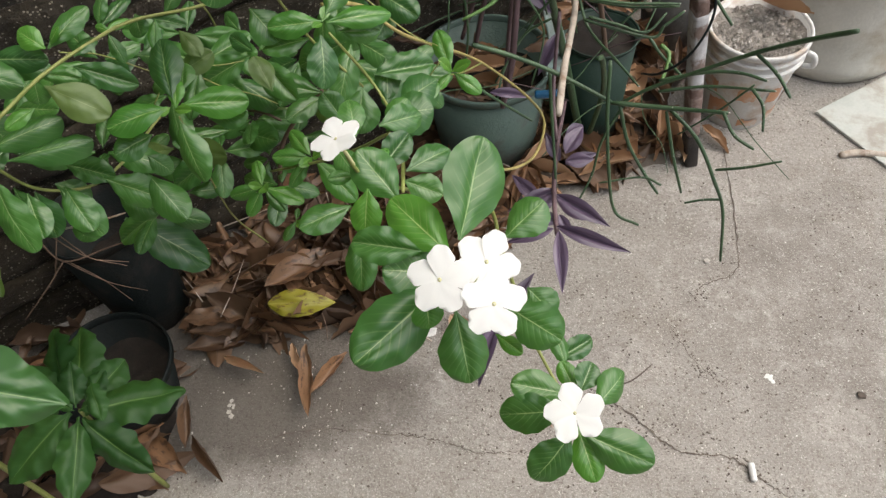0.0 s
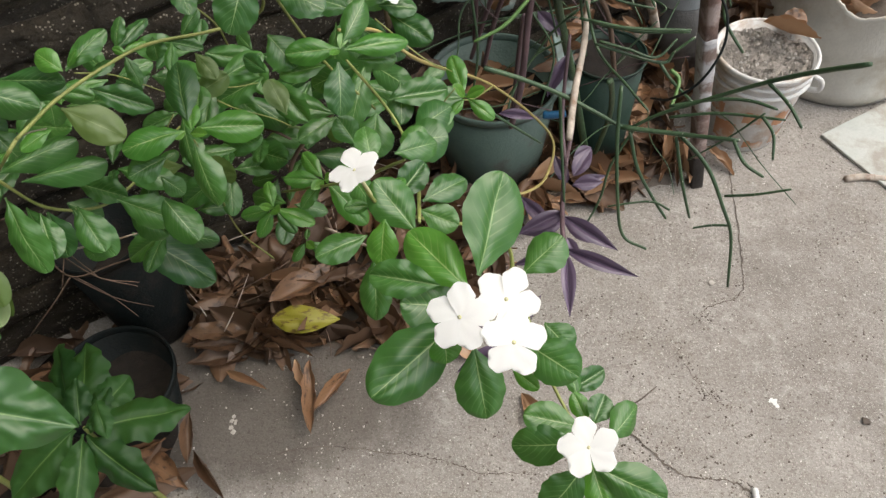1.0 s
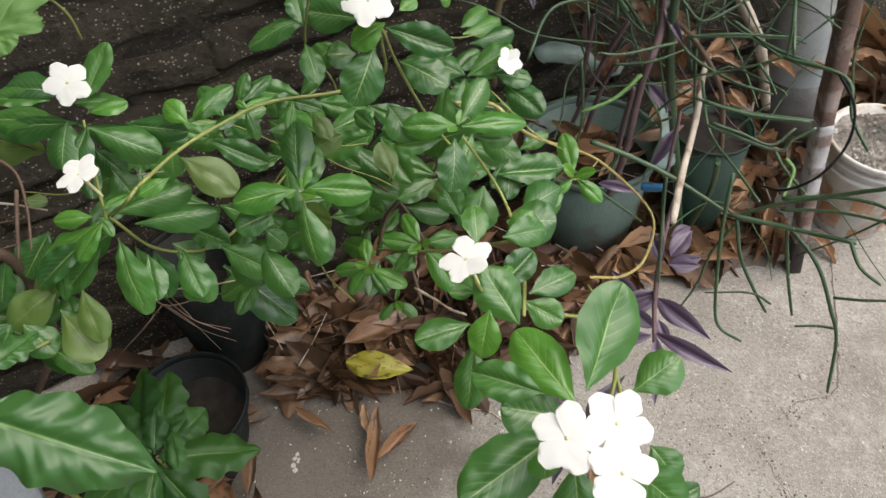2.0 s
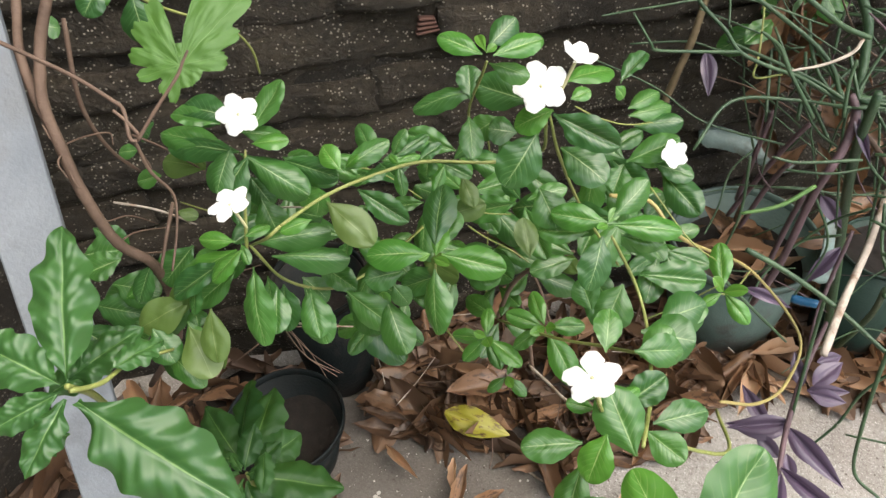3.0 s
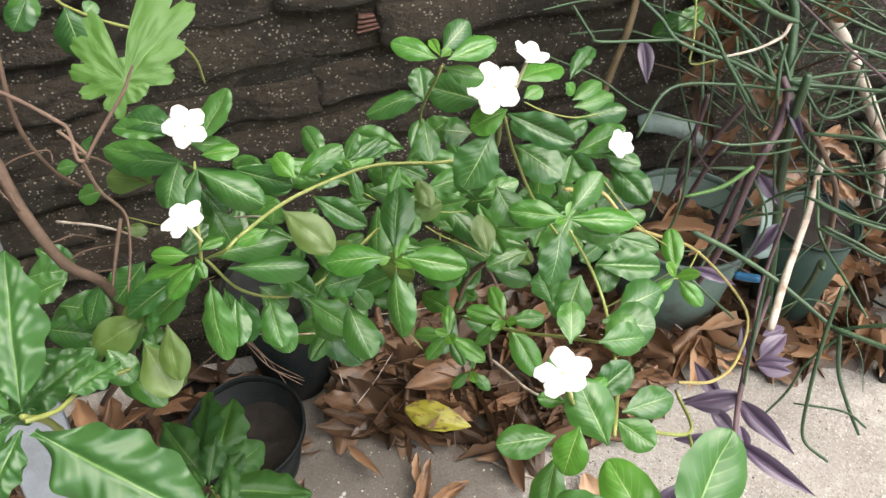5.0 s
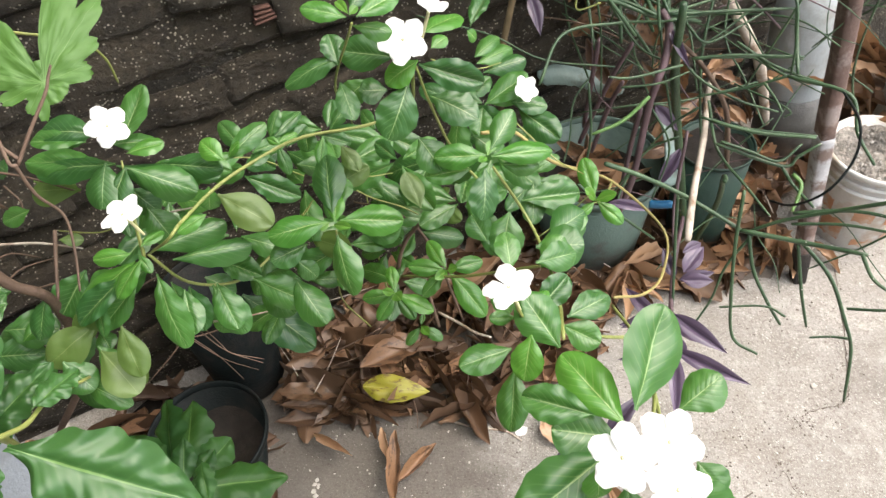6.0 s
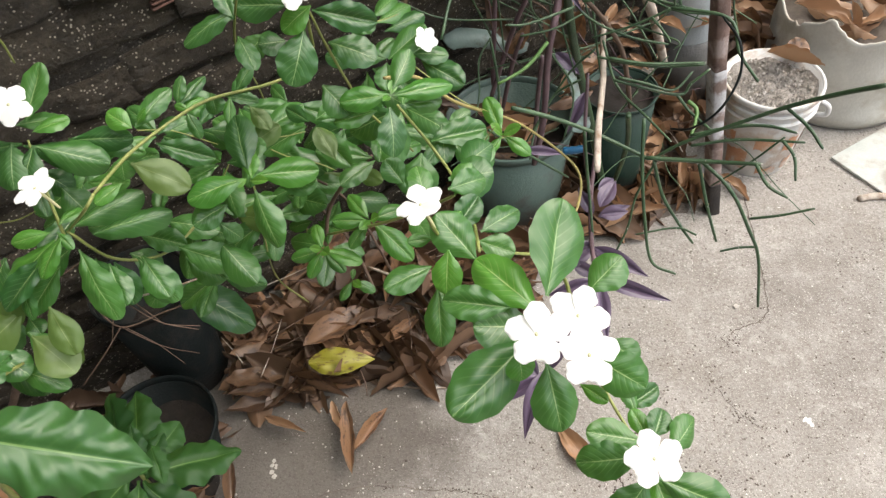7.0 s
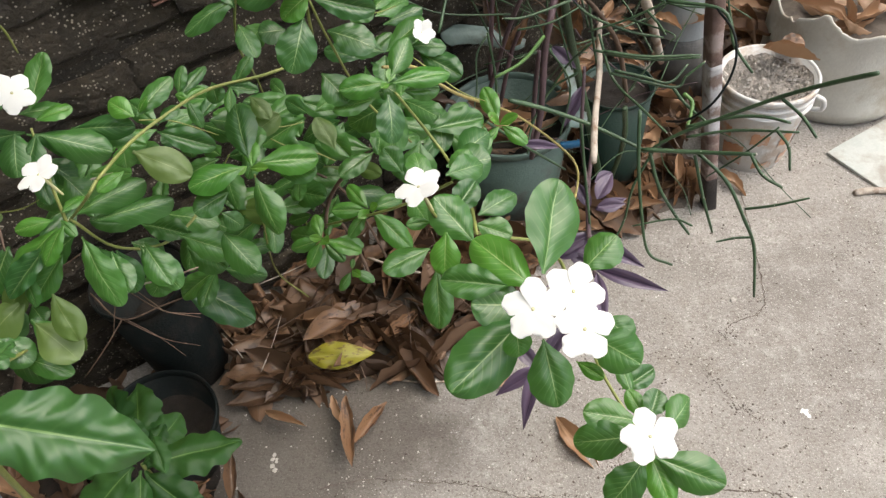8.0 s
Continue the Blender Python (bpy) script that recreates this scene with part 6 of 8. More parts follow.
scar(pencil, (0.324, 0.562, 0.535), 0.0020)
scar(pencil, (0.315, 0.587, 0.544), 0.0013)
stem(pencil, [(0.175, 0.660, 0.440), (0.239, 0.638, 0.451), (0.290, 0.608, 0.472)], 0.002944, 0.002208, M_PENCIL)
scar(pencil, (0.290, 0.608, 0.472), 0.0029)
scar(pencil, (0.239, 0.637, 0.453), 0.0018)
stem(pencil, [(0.285, 0.609, 0.471), (0.296, 0.590, 0.457), (0.315, 0.575, 0.451)], 0.0022400000000000002, 0.00168, M_PENCIL)
scar(pencil, (0.315, 0.575, 0.451), 0.0022)
scar(pencil, (0.296, 0.589, 0.458), 0.0014)
stem(pencil, [(0.235, 0.648, 0.446), (0.268, 0.615, 0.425), (0.292, 0.589, 0.383), (0.307, 0.574, 0.348), (0.313, 0.544, 0.289)], 0.002432, 0.0018239999999999999, M_PENCIL)
scar(pencil, (0.313, 0.544, 0.289), 0.0024)
scar(pencil, (0.292, 0.588, 0.384), 0.0015)
stem(pencil, [(0.293, 0.599, 0.392), (0.320, 0.588, 0.408), (0.351, 0.578, 0.429)], 0.001792, 0.001344, M_PENCIL)
scar(pencil, (0.351, 0.578, 0.429), 0.0017)
scar(pencil, (0.320, 0.587, 0.409), 0.0011)
stem(pencil, [(0.306, 0.584, 0.357), (0.286, 0.588, 0.352), (0.266, 0.589, 0.345)], 0.001664, 0.001248, M_PENCIL)
scar(pencil, (0.266, 0.589, 0.345), 0.0016)
scar(pencil, (0.286, 0.587, 0.353), 0.0010)
stem(pencil, [(0.169, 0.669, 0.494), (0.170, 0.646, 0.439), (0.177, 0.617, 0.370), (0.189, 0.598, 0.317), (0.217, 0.582, 0.311)], 0.002304, 0.001728, M_PENCIL)
scar(pencil, (0.217, 0.582, 0.311), 0.0022)
scar(pencil, (0.177, 0.616, 0.371), 0.0014)
stem(pencil, [(0.185, 0.656, 0.438), (0.198, 0.639, 0.396), (0.220, 0.624, 0.360), (0.238, 0.608, 0.339)], 0.002304, 0.001728, M_PENCIL)
scar(pencil, (0.238, 0.608, 0.339), 0.0022)
scar(pencil, (0.220, 0.623, 0.361), 0.0014)
stem(pencil, [(0.226, 0.668, 0.465), (0.268, 0.657, 0.485), (0.299, 0.641, 0.498), (0.323, 0.621, 0.504)], 0.002176, 0.0016319999999999998, M_PENCIL)
scar(pencil, (0.323, 0.621, 0.504), 0.0021)
scar(pencil, (0.299, 0.640, 0.499), 0.0014)
stem(pencil, [(0.226, 0.660, 0.456), (0.274, 0.646, 0.475), (0.331, 0.612, 0.498)], 0.00192, 0.0014399999999999999, M_PENCIL)
scar(pencil, (0.331, 0.612, 0.498), 0.0019)
scar(pencil, (0.274, 0.645, 0.476), 0.0012)
stem(pencil, [(0.310, 0.620, 0.495), (0.321, 0.605, 0.484), (0.322, 0.586, 0.466)], 0.00192, 0.0014399999999999999, M_PENCIL)
scar(pencil, (0.322, 0.586, 0.466), 0.0019)
scar(pencil, (0.321, 0.604, 0.486), 0.0012)
stem(pencil, [(0.312, 0.622, 0.498), (0.286, 0.626, 0.459), (0.250, 0.630, 0.418)], 0.00128, 0.00096, M_PENCIL)
scar(pencil, (0.250, 0.630, 0.418), 0.0012)
scar(pencil, (0.286, 0.625, 0.460), 0.0008)
stem(pencil, [(0.018, 0.677, 0.513), (0.058, 0.684, 0.492), (0.112, 0.682, 0.466), (0.178, 0.659, 0.440)], 0.0030719999999999996, 0.0023039999999999996, M_PENCIL)
scar(pencil, (0.178, 0.659, 0.440), 0.0030)
scar(pencil, (0.112, 0.681, 0.467), 0.0019)
stem(pencil, [(0.130, 0.799, 0.487), (0.185, 0.786, 0.483), (0.258, 0.771, 0.490)], 0.00192, 0.0014399999999999999, M_PENCIL)
scar(pencil, (0.258, 0.771, 0.490), 0.0019)
scar(pencil, (0.185, 0.785, 0.484), 0.0012)
stem(pencil, [(0.148, 0.763, 0.477), (0.226, 0.754, 0.456), (0.242, 0.759, 0.468), (0.263, 0.765, 0.484)], 0.002176, 0.0016319999999999998, M_PENCIL)
scar(pencil, (0.263, 0.765, 0.484), 0.0021)
scar(pencil, (0.242, 0.758, 0.469), 0.0014)
stem(pencil, [(0.226, 0.754, 0.456), (0.242, 0.737, 0.441), (0.260, 0.704, 0.440)], 0.002176, 0.0016319999999999998, M_PENCIL)
scar(pencil, (0.260, 0.704, 0.440), 0.0021)
scar(pencil, (0.242, 0.736, 0.442), 0.0014)
stem(pencil, [(0.211, 0.792, 0.556), (0.268, 0.755, 0.562), (0.281, 0.729, 0.532), (0.301, 0.705, 0.509)], 0.002304, 0.001728, M_PENCIL)
scar(pencil, (0.301, 0.705, 0.509), 0.0022)
scar(pencil, (0.281, 0.728, 0.533), 0.0014)
stem(pencil, [(0.097, 0.794, 0.564), (0.042, 0.772, 0.560), (0.015, 0.764, 0.565)], 0.001792, 0.001344, M_PENCIL)
scar(pencil, (0.015, 0.764, 0.565), 0.0017)
scar(pencil, (0.042, 0.771, 0.562), 0.0011)
stem(pencil, [(0.191, 0.658, 0.443), (0.168, 0.644, 0.393), (0.159, 0.628, 0.349), (0.138, 0.604, 0.311)], 0.001792, 0.001344, M_PENCIL)
scar(pencil, (0.138, 0.604, 0.311), 0.0017)
scar(pencil, (0.159, 0.627, 0.350), 0.0011)
stem(pencil, [(0.240, 0.609, 0.354), (0.217, 0.620, 0.356), (0.169, 0.621, 0.345)], 0.0015359999999999998, 0.0011519999999999998, M_PENCIL)
scar(pencil, (0.169, 0.621, 0.345), 0.0015)
scar(pencil, (0.217, 0.619, 0.357), 0.0010)
stem(pencil, [(0.235, 0.644, 0.441), (0.248, 0.619, 0.393), (0.262, 0.599, 0.352)], 0.002176, 0.0016319999999999998, M_PENCIL)
scar(pencil, (0.262, 0.599, 0.352), 0.0021)
scar(pencil, (0.248, 0.618, 0.395), 0.0014)
stem(pencil, [(0.105, 0.693, 0.461), (0.110, 0.667, 0.405), (0.118, 0.628, 0.328)], 0.002176, 0.0016319999999999998, M_PENCIL)
scar(pencil, (0.118, 0.628, 0.328), 0.0021)
scar(pencil, (0.110, 0.666, 0.406), 0.0014)
stem(pencil, [(-0.009, 0.639, 0.515), (0.036, 0.656, 0.458), (0.086, 0.669, 0.404)], 0.00192, 0.0014399999999999999, M_PENCIL)
scar(pencil, (0.086, 0.669, 0.404), 0.0019)
scar(pencil, (0.036, 0.655, 0.459), 0.0012)
stem(pencil, [(0.137, 0.810, 0.504), (0.154, 0.774, 0.459), (0.184, 0.713, 0.456), (0.206, 0.675, 0.451)], 0.00192, 0.0014399999999999999, M_PENCIL)
scar(pencil, (0.206, 0.675, 0.451), 0.0019)
scar(pencil, (0.184, 0.712, 0.457), 0.0012)
stem(pencil, [(0.172, 0.858, 0.495), (0.229, 0.810, 0.497), (0.226, 0.804, 0.488)], 0.00128, 0.00096, M_PENCIL)
scar(pencil, (0.226, 0.804, 0.488), 0.0012)
scar(pencil, (0.229, 0.809, 0.498), 0.0008)
stem(pencil, [(-0.062, 0.754, 0.558), (-0.041, 0.804, 0.592), (0.019, 0.837, 0.588), (0.073, 0.836, 0.593)], 0.0020399999999999997, 0.001564, M_PENCIL)
stem(pencil, [(0.075, 0.853, 0.582), (0.148, 0.878, 0.583), (0.224, 0.884, 0.585)], 0.00192, 0.0014720000000000002, M_PENCIL)
stem(pencil, [(-0.045, 0.901, 0.596), (0.010, 0.895, 0.586), (0.070, 0.863, 0.579)], 0.0018, 0.0013800000000000002, M_PENCIL)
stem(pencil, [(0.096, 0.866, 0.647), (0.148, 0.852, 0.640), (0.201, 0.835, 0.633), (0.212, 0.807, 0.594), (0.217, 0.801, 0.551)], 0.00192, 0.0014720000000000002, M_PENCIL)
stem(pencil, [(0.114, 0.835, 0.546), (0.176, 0.845, 0.543), (0.231, 0.852, 0.540)], 0.0018, 0.0013800000000000002, M_PENCIL)
stem(pencil, [(0.220, 0.809, 0.546), (0.175, 0.815, 0.520), (0.125, 0.823, 0.499)], 0.0016799999999999999, 0.001288, M_PENCIL)
stem(pencil, [(0.053, 0.894, 0.627), (0.081, 0.865, 0.583), (0.112, 0.836, 0.529), (0.168, 0.817, 0.503), (0.219, 0.808, 0.493)], 0.0020399999999999997, 0.001564, M_PENCIL)
stem(pencil, [(0.033, 0.810, 0.517), (0.076, 0.812, 0.524), (0.111, 0.826, 0.533)], 0.00156, 0.001196, M_PENCIL)
stem(pencil, [(0.149, 0.801, 0.478), (0.204, 0.785, 0.477), (0.259, 0.773, 0.485)], 0.0018, 0.0013800000000000002, M_PENCIL)
stem(pencil, [(-0.023, 0.916, 0.622), (0.044, 0.868, 0.545), (0.080, 0.852, 0.529)], 0.0018, 0.0013800000000000002, M_PENCIL)
stem(pencil, [(0.093, 0.933, 0.623), (0.081, 0.900, 0.583), (0.076, 0.867, 0.549), (0.108, 0.836, 0.431)], 0.0018, 0.0013800000000000002, M_PENCIL)
stem(pencil, [(0.025, 0.955, 0.590), (0.064, 0.926, 0.565), (0.106, 0.902, 0.553), (0.129, 0.851, 0.486)], 0.0018, 0.0013800000000000002, M_PENCIL)
stem(pencil, [(0.143, 0.953, 0.609), (0.131, 0.894, 0.530), (0.136, 0.862, 0.469), (0.148, 0.831, 0.404)], 0.0020399999999999997, 0.001564, M_PENCIL)
stem(pencil, [(-0.015, 0.954, 0.587), (0.003, 0.919, 0.530), (0.013, 0.905, 0.425)], 0.00156, 0.001196, M_PENCIL)
stem(pencil, [(0.202, 0.942, 0.613), (0.185, 0.919, 0.567), (0.120, 0.879, 0.523)], 0.0018, 0.0013800000000000002, M_PENCIL)
stem(pencil, [(0.232, 0.881, 0.624), (0.211, 0.865, 0.568), (0.187, 0.863, 0.485)], 0.0016799999999999999, 0.001288, M_PENCIL)
stem(pencil, [(0.264, 0.809, 0.532), (0.219, 0.825, 0.533), (0.178, 0.867, 0.539)], 0.0016799999999999999, 0.001288, M_PENCIL)
stem(pencil, [(0.071, 0.820, 0.485), (0.103, 0.807, 0.428), (0.089, 0.776, 0.365)], 0.00156, 0.001196, M_PENCIL)
stem(pencil, [(0.131, 0.830, 0.477), (0.095, 0.836, 0.429), (0.040, 0.804, 0.345)], 0.0018, 0.0013800000000000002, M_PENCIL)
stem(pencil, [(-0.006, 0.878, 0.471), (0.003, 0.854, 0.396), (-0.006, 0.833, 0.329)], 0.0020399999999999997, 0.001564, M_PENCIL)
stem(pencil, [(0.113, 0.816, 0.440), (0.078, 0.821, 0.410), (0.051, 0.790, 0.374), (0.043, 0.762, 0.347)], 0.0018, 0.0013800000000000002, M_PENCIL)
stem(pencil, [(0.166, 0.988, 0.576), (0.163, 0.937, 0.512), (0.188, 0.887, 0.484), (0.213, 0.831, 0.455)], 0.00156, 0.001196, M_PENCIL)
stem(pencil, [(0.067, 0.803, 0.511), (0.039, 0.778, 0.493), (0.003, 0.759, 0.484)], 0.0026, 0.002, M_PENCIL_L)
stem(pencil, [(0.239, 0.747, 0.451), (0.249, 0.738, 0.444), (0.245, 0.720, 0.437), (0.238, 0.704, 0.432)], 0.0028, 0.002, M_PENCIL_L)
stem(pencil, [(0.2, 1.0, 0), (0.21, 0.93, 0.2), (0.19, 0.85, 0.34), (0.17, 0.76, 0.42)], 0.005, 0.0035, M_PENCIL)
stem(pencil, [(0.2, 1.0, 0), (0.15, 0.95, 0.25), (0.1, 0.86, 0.5), (0.09, 0.83, 0.62)], 0.007, 0.005, M_PENCIL)
stem(pencil, [(-0.134, 0.860, 0.709), (-0.126, 0.856, 0.697), (-0.094, 0.848, 0.668), (-0.067, 0.845, 0.648), (-0.047, 0.841, 0.629), (-0.014, 0.848, 0.614), (0.018, 0.859, 0.602), (0.059, 0.865, 0.582), (0.081, 0.874, 0.573)], 0.0021, 0.0024, M_PENCIL)
stem(pencil, [(-0.176, 0.782, 0.705), (-0.118, 0.824, 0.701), (-0.079, 0.857, 0.697), (-0.056, 0.866, 0.682), (-0.019, 0.874, 0.658), (0.021, 0.879, 0.631), (0.047, 0.879, 0.606), (0.063, 0.871, 0.579)], 0.0019, 0.0026, M_PENCIL)
stem(pencil, [(-0.049, 0.853, 0.731), (-0.037, 0.858, 0.718), (-0.004, 0.860, 0.692), (0.028, 0.866, 0.670), (0.044, 0.873, 0.658), (0.069, 0.886, 0.645)], 0.0028, 0.0028, M_PENCIL)
stem(pencil, [(0.021, 0.956, 0.699), (0.030, 0.956, 0.685), (0.050, 0.946, 0.659), (0.066, 0.937, 0.634), (0.072, 0.927, 0.613), (0.078, 0.909, 0.586), (0.081, 0.888, 0.557)], 0.0055, 0.0050, M_PENCIL)
stem(pencil, [(-0.047, 0.841, 0.629), (-0.084, 0.812, 0.638), (-0.122, 0.783, 0.648), (-0.128, 0.774, 0.660), (-0.150, 0.776, 0.688)], 0.0020, 0.0013, M_PENCIL)
stem(pencil, [(-0.029, 0.782, 0.689), (-0.011, 0.792, 0.672), (0.004, 0.794, 0.648), (0.025, 0.794, 0.620), (0.040, 0.797, 0.598)], 0.0016, 0.0022, M_PENCIL)
stem(pencil, [(0.009, 0.942, 0.624), (0.019, 0.929, 0.601), (0.034, 0.918, 0.577), (0.054, 0.913, 0.557), (0.069, 0.904, 0.535)], 0.0020, 0.0025, M_PENCIL)
stem(pencil, [(-0.061, 0.981, 0.664), (-0.056, 0.971, 0.661), (-0.040, 0.935, 0.631), (-0.030, 0.892, 0.598), (-0.027, 0.869, 0.585), (-0.000, 0.879, 0.589)], 0.0013, 0.0012, M_STEM)
stem(pencil, [(0.007, 0.828, 0.627), (0.035, 0.854, 0.625), (0.058, 0.881, 0.628), (0.065, 0.902, 0.633)], 0.0013, 0.0020, M_STICK)
stem(pencil, [(-0.152, 0.777, 0.717), (-0.121, 0.805, 0.716), (-0.110, 0.822, 0.716), (-0.106, 0.841, 0.721)], 0.0014, 0.0020, M_PENCIL_L)
stem(pencil, [(0.044, 0.919, 0.601), (0.041, 0.930, 0.626), (0.040, 0.936, 0.646)], 0.0020, 0.0014, M_PENCIL)
stem(pencil, [(0.068, 0.821, 0.590), (0.062, 0.838, 0.622), (0.062, 0.846, 0.642)], 0.0022, 0.0015, M_PENCIL)
stem(pencil, [(0.063, 0.871, 0.579), (0.095, 0.896, 0.570), (0.120, 0.913, 0.558)], 0.0034, 0.0034, M_PENCIL)
stem(pencil, [(0.061, 0.882, 0.561), (0.101, 0.914, 0.548), (0.128, 0.935, 0.532)], 0.0030, 0.0030, M_PENCIL)
stem(pencil, [(-0.088, 0.948, 0.649), (-0.077, 0.926, 0.639), (-0.069, 0.897, 0.624)], 0.0014, 0.0012, M_PENCIL)
stem(pencil, [(-0.083, 0.991, 0.640), (-0.064, 0.983, 0.624), (-0.048, 0.987, 0.620)], 0.0012, 0.0010, M_STEM)
stem(pencil, [(-0.078, 1.008, 0.639), (-0.053, 1.008, 0.626), (-0.030, 1.004, 0.612)], 0.0011, 0.0009, M_WOODSTEM)
stem(pencil, [(0.017, 0.986, 0.559), (0.027, 0.969, 0.526), (0.033, 0.945, 0.489)], 0.0022, 0.0026, M_PENCIL)
stem(pencil, [(0.085, 0.998, 0.564), (0.059, 0.966, 0.536), (0.045, 0.941, 0.508)], 0.0022, 0.0018, M_PENCIL)
stem(pencil, [(-0.028, 1.028, 0.561), (-0.015, 0.986, 0.520), (-0.002, 0.944, 0.478)], 0.0022, 0.0022, M_PENCIL)
# crown of stems mostly above the view, added to shade the wall
tangle(pencil, 46, (0.02, 0.86, 0.6), (0.42, 1.12, 0.9), 77, (M_PENCIL, M_PENCIL, M_PENCIL, M_PURSTEM), 1.2)
stem(pencil, [(-0.066, 0.880, 0.616), (-0.020, 0.875, 0.607), (0.033, 0.869, 0.595), (0.066, 0.859, 0.586)], 0.0018, 0.0024, M_PENCIL)
stem(pencil, [(-0.023, 0.907, 0.613), (0.012, 0.896, 0.580), (0.040, 0.889, 0.552), (0.070, 0.875, 0.518)], 0.0018, 0.0022, M_PENCIL)
stem(pencil, [(0.086, 0.927, 0.611), (0.121, 0.916, 0.610), (0.177, 0.910, 0.607), (0.218, 0.894, 0.601), (0.221, 0.848, 0.580), (0.223, 0.798, 0.555)], 0.0026, 0.0021, M_PENCIL)
stem(pencil, [(0.081, 0.864, 0.586), (0.113, 0.889, 0.584), (0.157, 0.917, 0.582), (0.192, 0.937, 0.575)], 0.0021, 0.0014, M_PENCIL)
stem(pencil, [(0.082, 0.863, 0.585), (0.140, 0.870, 0.587), (0.215, 0.880, 0.587)], 0.0024, 0.0018, M_PENCIL)
stem(pencil, [(0.111, 0.830, 0.548), (0.160, 0.826, 0.558), (0.231, 0.823, 0.561)], 0.0021, 0.0016, M_PENCIL)
stem(pencil, [(0.160, 0.847, 0.562), (0.196, 0.825, 0.550), (0.229, 0.809, 0.545), (0.251, 0.796, 0.546)], 0.0020, 0.0016, M_PENCIL)
stem(pencil, [(0.137, 0.763, 0.511), (0.183, 0.747, 0.511), (0.246, 0.740, 0.513)], 0.0022, 0.0017, M_PENCIL)
stem(pencil, [(0.153, 0.764, 0.480), (0.188, 0.757, 0.473), (0.220, 0.750, 0.467), (0.243, 0.765, 0.482)], 0.0020, 0.0015, M_PENCIL)
stem(pencil, [(0.104, 0.878, 0.564), (0.131, 0.872, 0.543), (0.173, 0.904, 0.548), (0.202, 0.930, 0.553)], 0.0019, 0.0014, M_PENCIL)
stem(pencil, [(0.021, 0.929, 0.604), (0.047, 0.898, 0.591), (0.066, 0.869, 0.581)], 0.0022, 0.0024, M_PENCIL)
stem(pencil, [(0.191, 0.800, 0.540), (0.203, 0.780, 0.533), (0.209, 0.762, 0.529)], 0.0017, 0.0013, M_PENCIL)
tangle(pencil, 26, (-0.02, 1.0, 0.34), (0.16, 1.15, 0.55), 58, (M_PENCIL, M_PENCIL, M_WOODSTEM), 1.2)
# deeper high stems, added to darken the wall behind
tangle(pencil, 16, (0.14, 0.95, 0.55), (0.48, 1.2, 0.85), 93, (M_PENCIL, M_PENCIL, M_WOODSTEM), 1.2)
tangle(pencil, 40, (0.02, 0.88, 0.12), (0.42, 1.1, 0.6), 51, (M_PENCIL, M_PENCIL, M_PENCIL, M_PENCIL, M_PENCIL, M_PURSTEM))
stem(pencil, [(-0.107, 1.021, 0.658), (-0.111, 1.003, 0.623), (-0.114, 0.966, 0.558), (-0.128, 0.934, 0.477), (-0.131, 0.931, 0.376)], 0.0045, 0.005, M_STRAW)
rnd = random.Random(9)
leaf(pencil, BLADES, (-0.013, 1.083, 0.549), (-0.049, 1.089, 0.562), (0.003, -0.878, 0.978), 0.035, rnd)
leaf(pencil, BLADES, (-0.009, 1.087, 0.556), (0.015, 1.100, 0.582), (-0.001, -0.882, 0.972), 0.045, rnd)
leaf(pencil, BLADES, (-0.001, 1.094, 0.570), (0.047, 1.091, 0.567), (-0.009, -0.888, 0.959), 0.040, rnd)
leaf(pencil, BLADES, (0.014, 1.101, 0.585), (0.043, 1.112, 0.609), (-0.022, -0.895, 0.945), 0.045, rnd)
leaf(pencil, BLADES, (-0.028, 1.095, 0.572), (-0.012, 1.109, 0.600), (0.017, -0.889, 0.958), 0.040, rnd)
stem(pencil, [(0.100, 0.875, 0.540), (0.126, 0.861, 0.522), (0.151, 0.859, 0.489), (0.176, 0.867, 0.436), (0.198, 0.883, 0.331)], 0.0028, 0.0038, M_WOODSTEM)

# withered leaves caught among the stems; this batch is added to dim the wall
rnd = random.Random(44)
for k in range(34):
    at = Vector((rnd.uniform(-0.03, 0.14), rnd.uniform(1.0, 1.14), rnd.uniform(0.4, 0.62)))
    d = Vector((rnd.uniform(-0.6, 0.6), rnd.uniform(-0.3, 0.2), rnd.uniform(-1, -0.2))).normalized() * rnd.uniform(0.05, 0.1)
    leaf(pencil, DEADS, at, at + d, (rnd.uniform(-0.4, 0.4), -0.8, 0.3), d.length * rnd.uniform(0.3, 0.5), rnd, "withered_leaf")

for k in range(46):
    at = Vector((rnd.uniform(0.12, 0.36), 0, rnd.uniform(0.04, 0.3)))
    at.y = (0.92 + 0.616 * at.x) / 0.788 - rnd.uniform(0.06, 0.2)
    d = Vector((rnd.uniform(-1, 1), rnd.uniform(-0.7, 0.2), rnd.uniform(-0.7, 0.3))).normalized() * rnd.uniform(0.05, 0.09)
    leaf(pencil, ORANGES if k % 3 == 0 else DEADS, at, at + d, (rnd.uniform(-0.4, 0.4), -0.6, 0.7), d.length * rnd.uniform(0.32, 0.5), rnd, "withered_leaf")

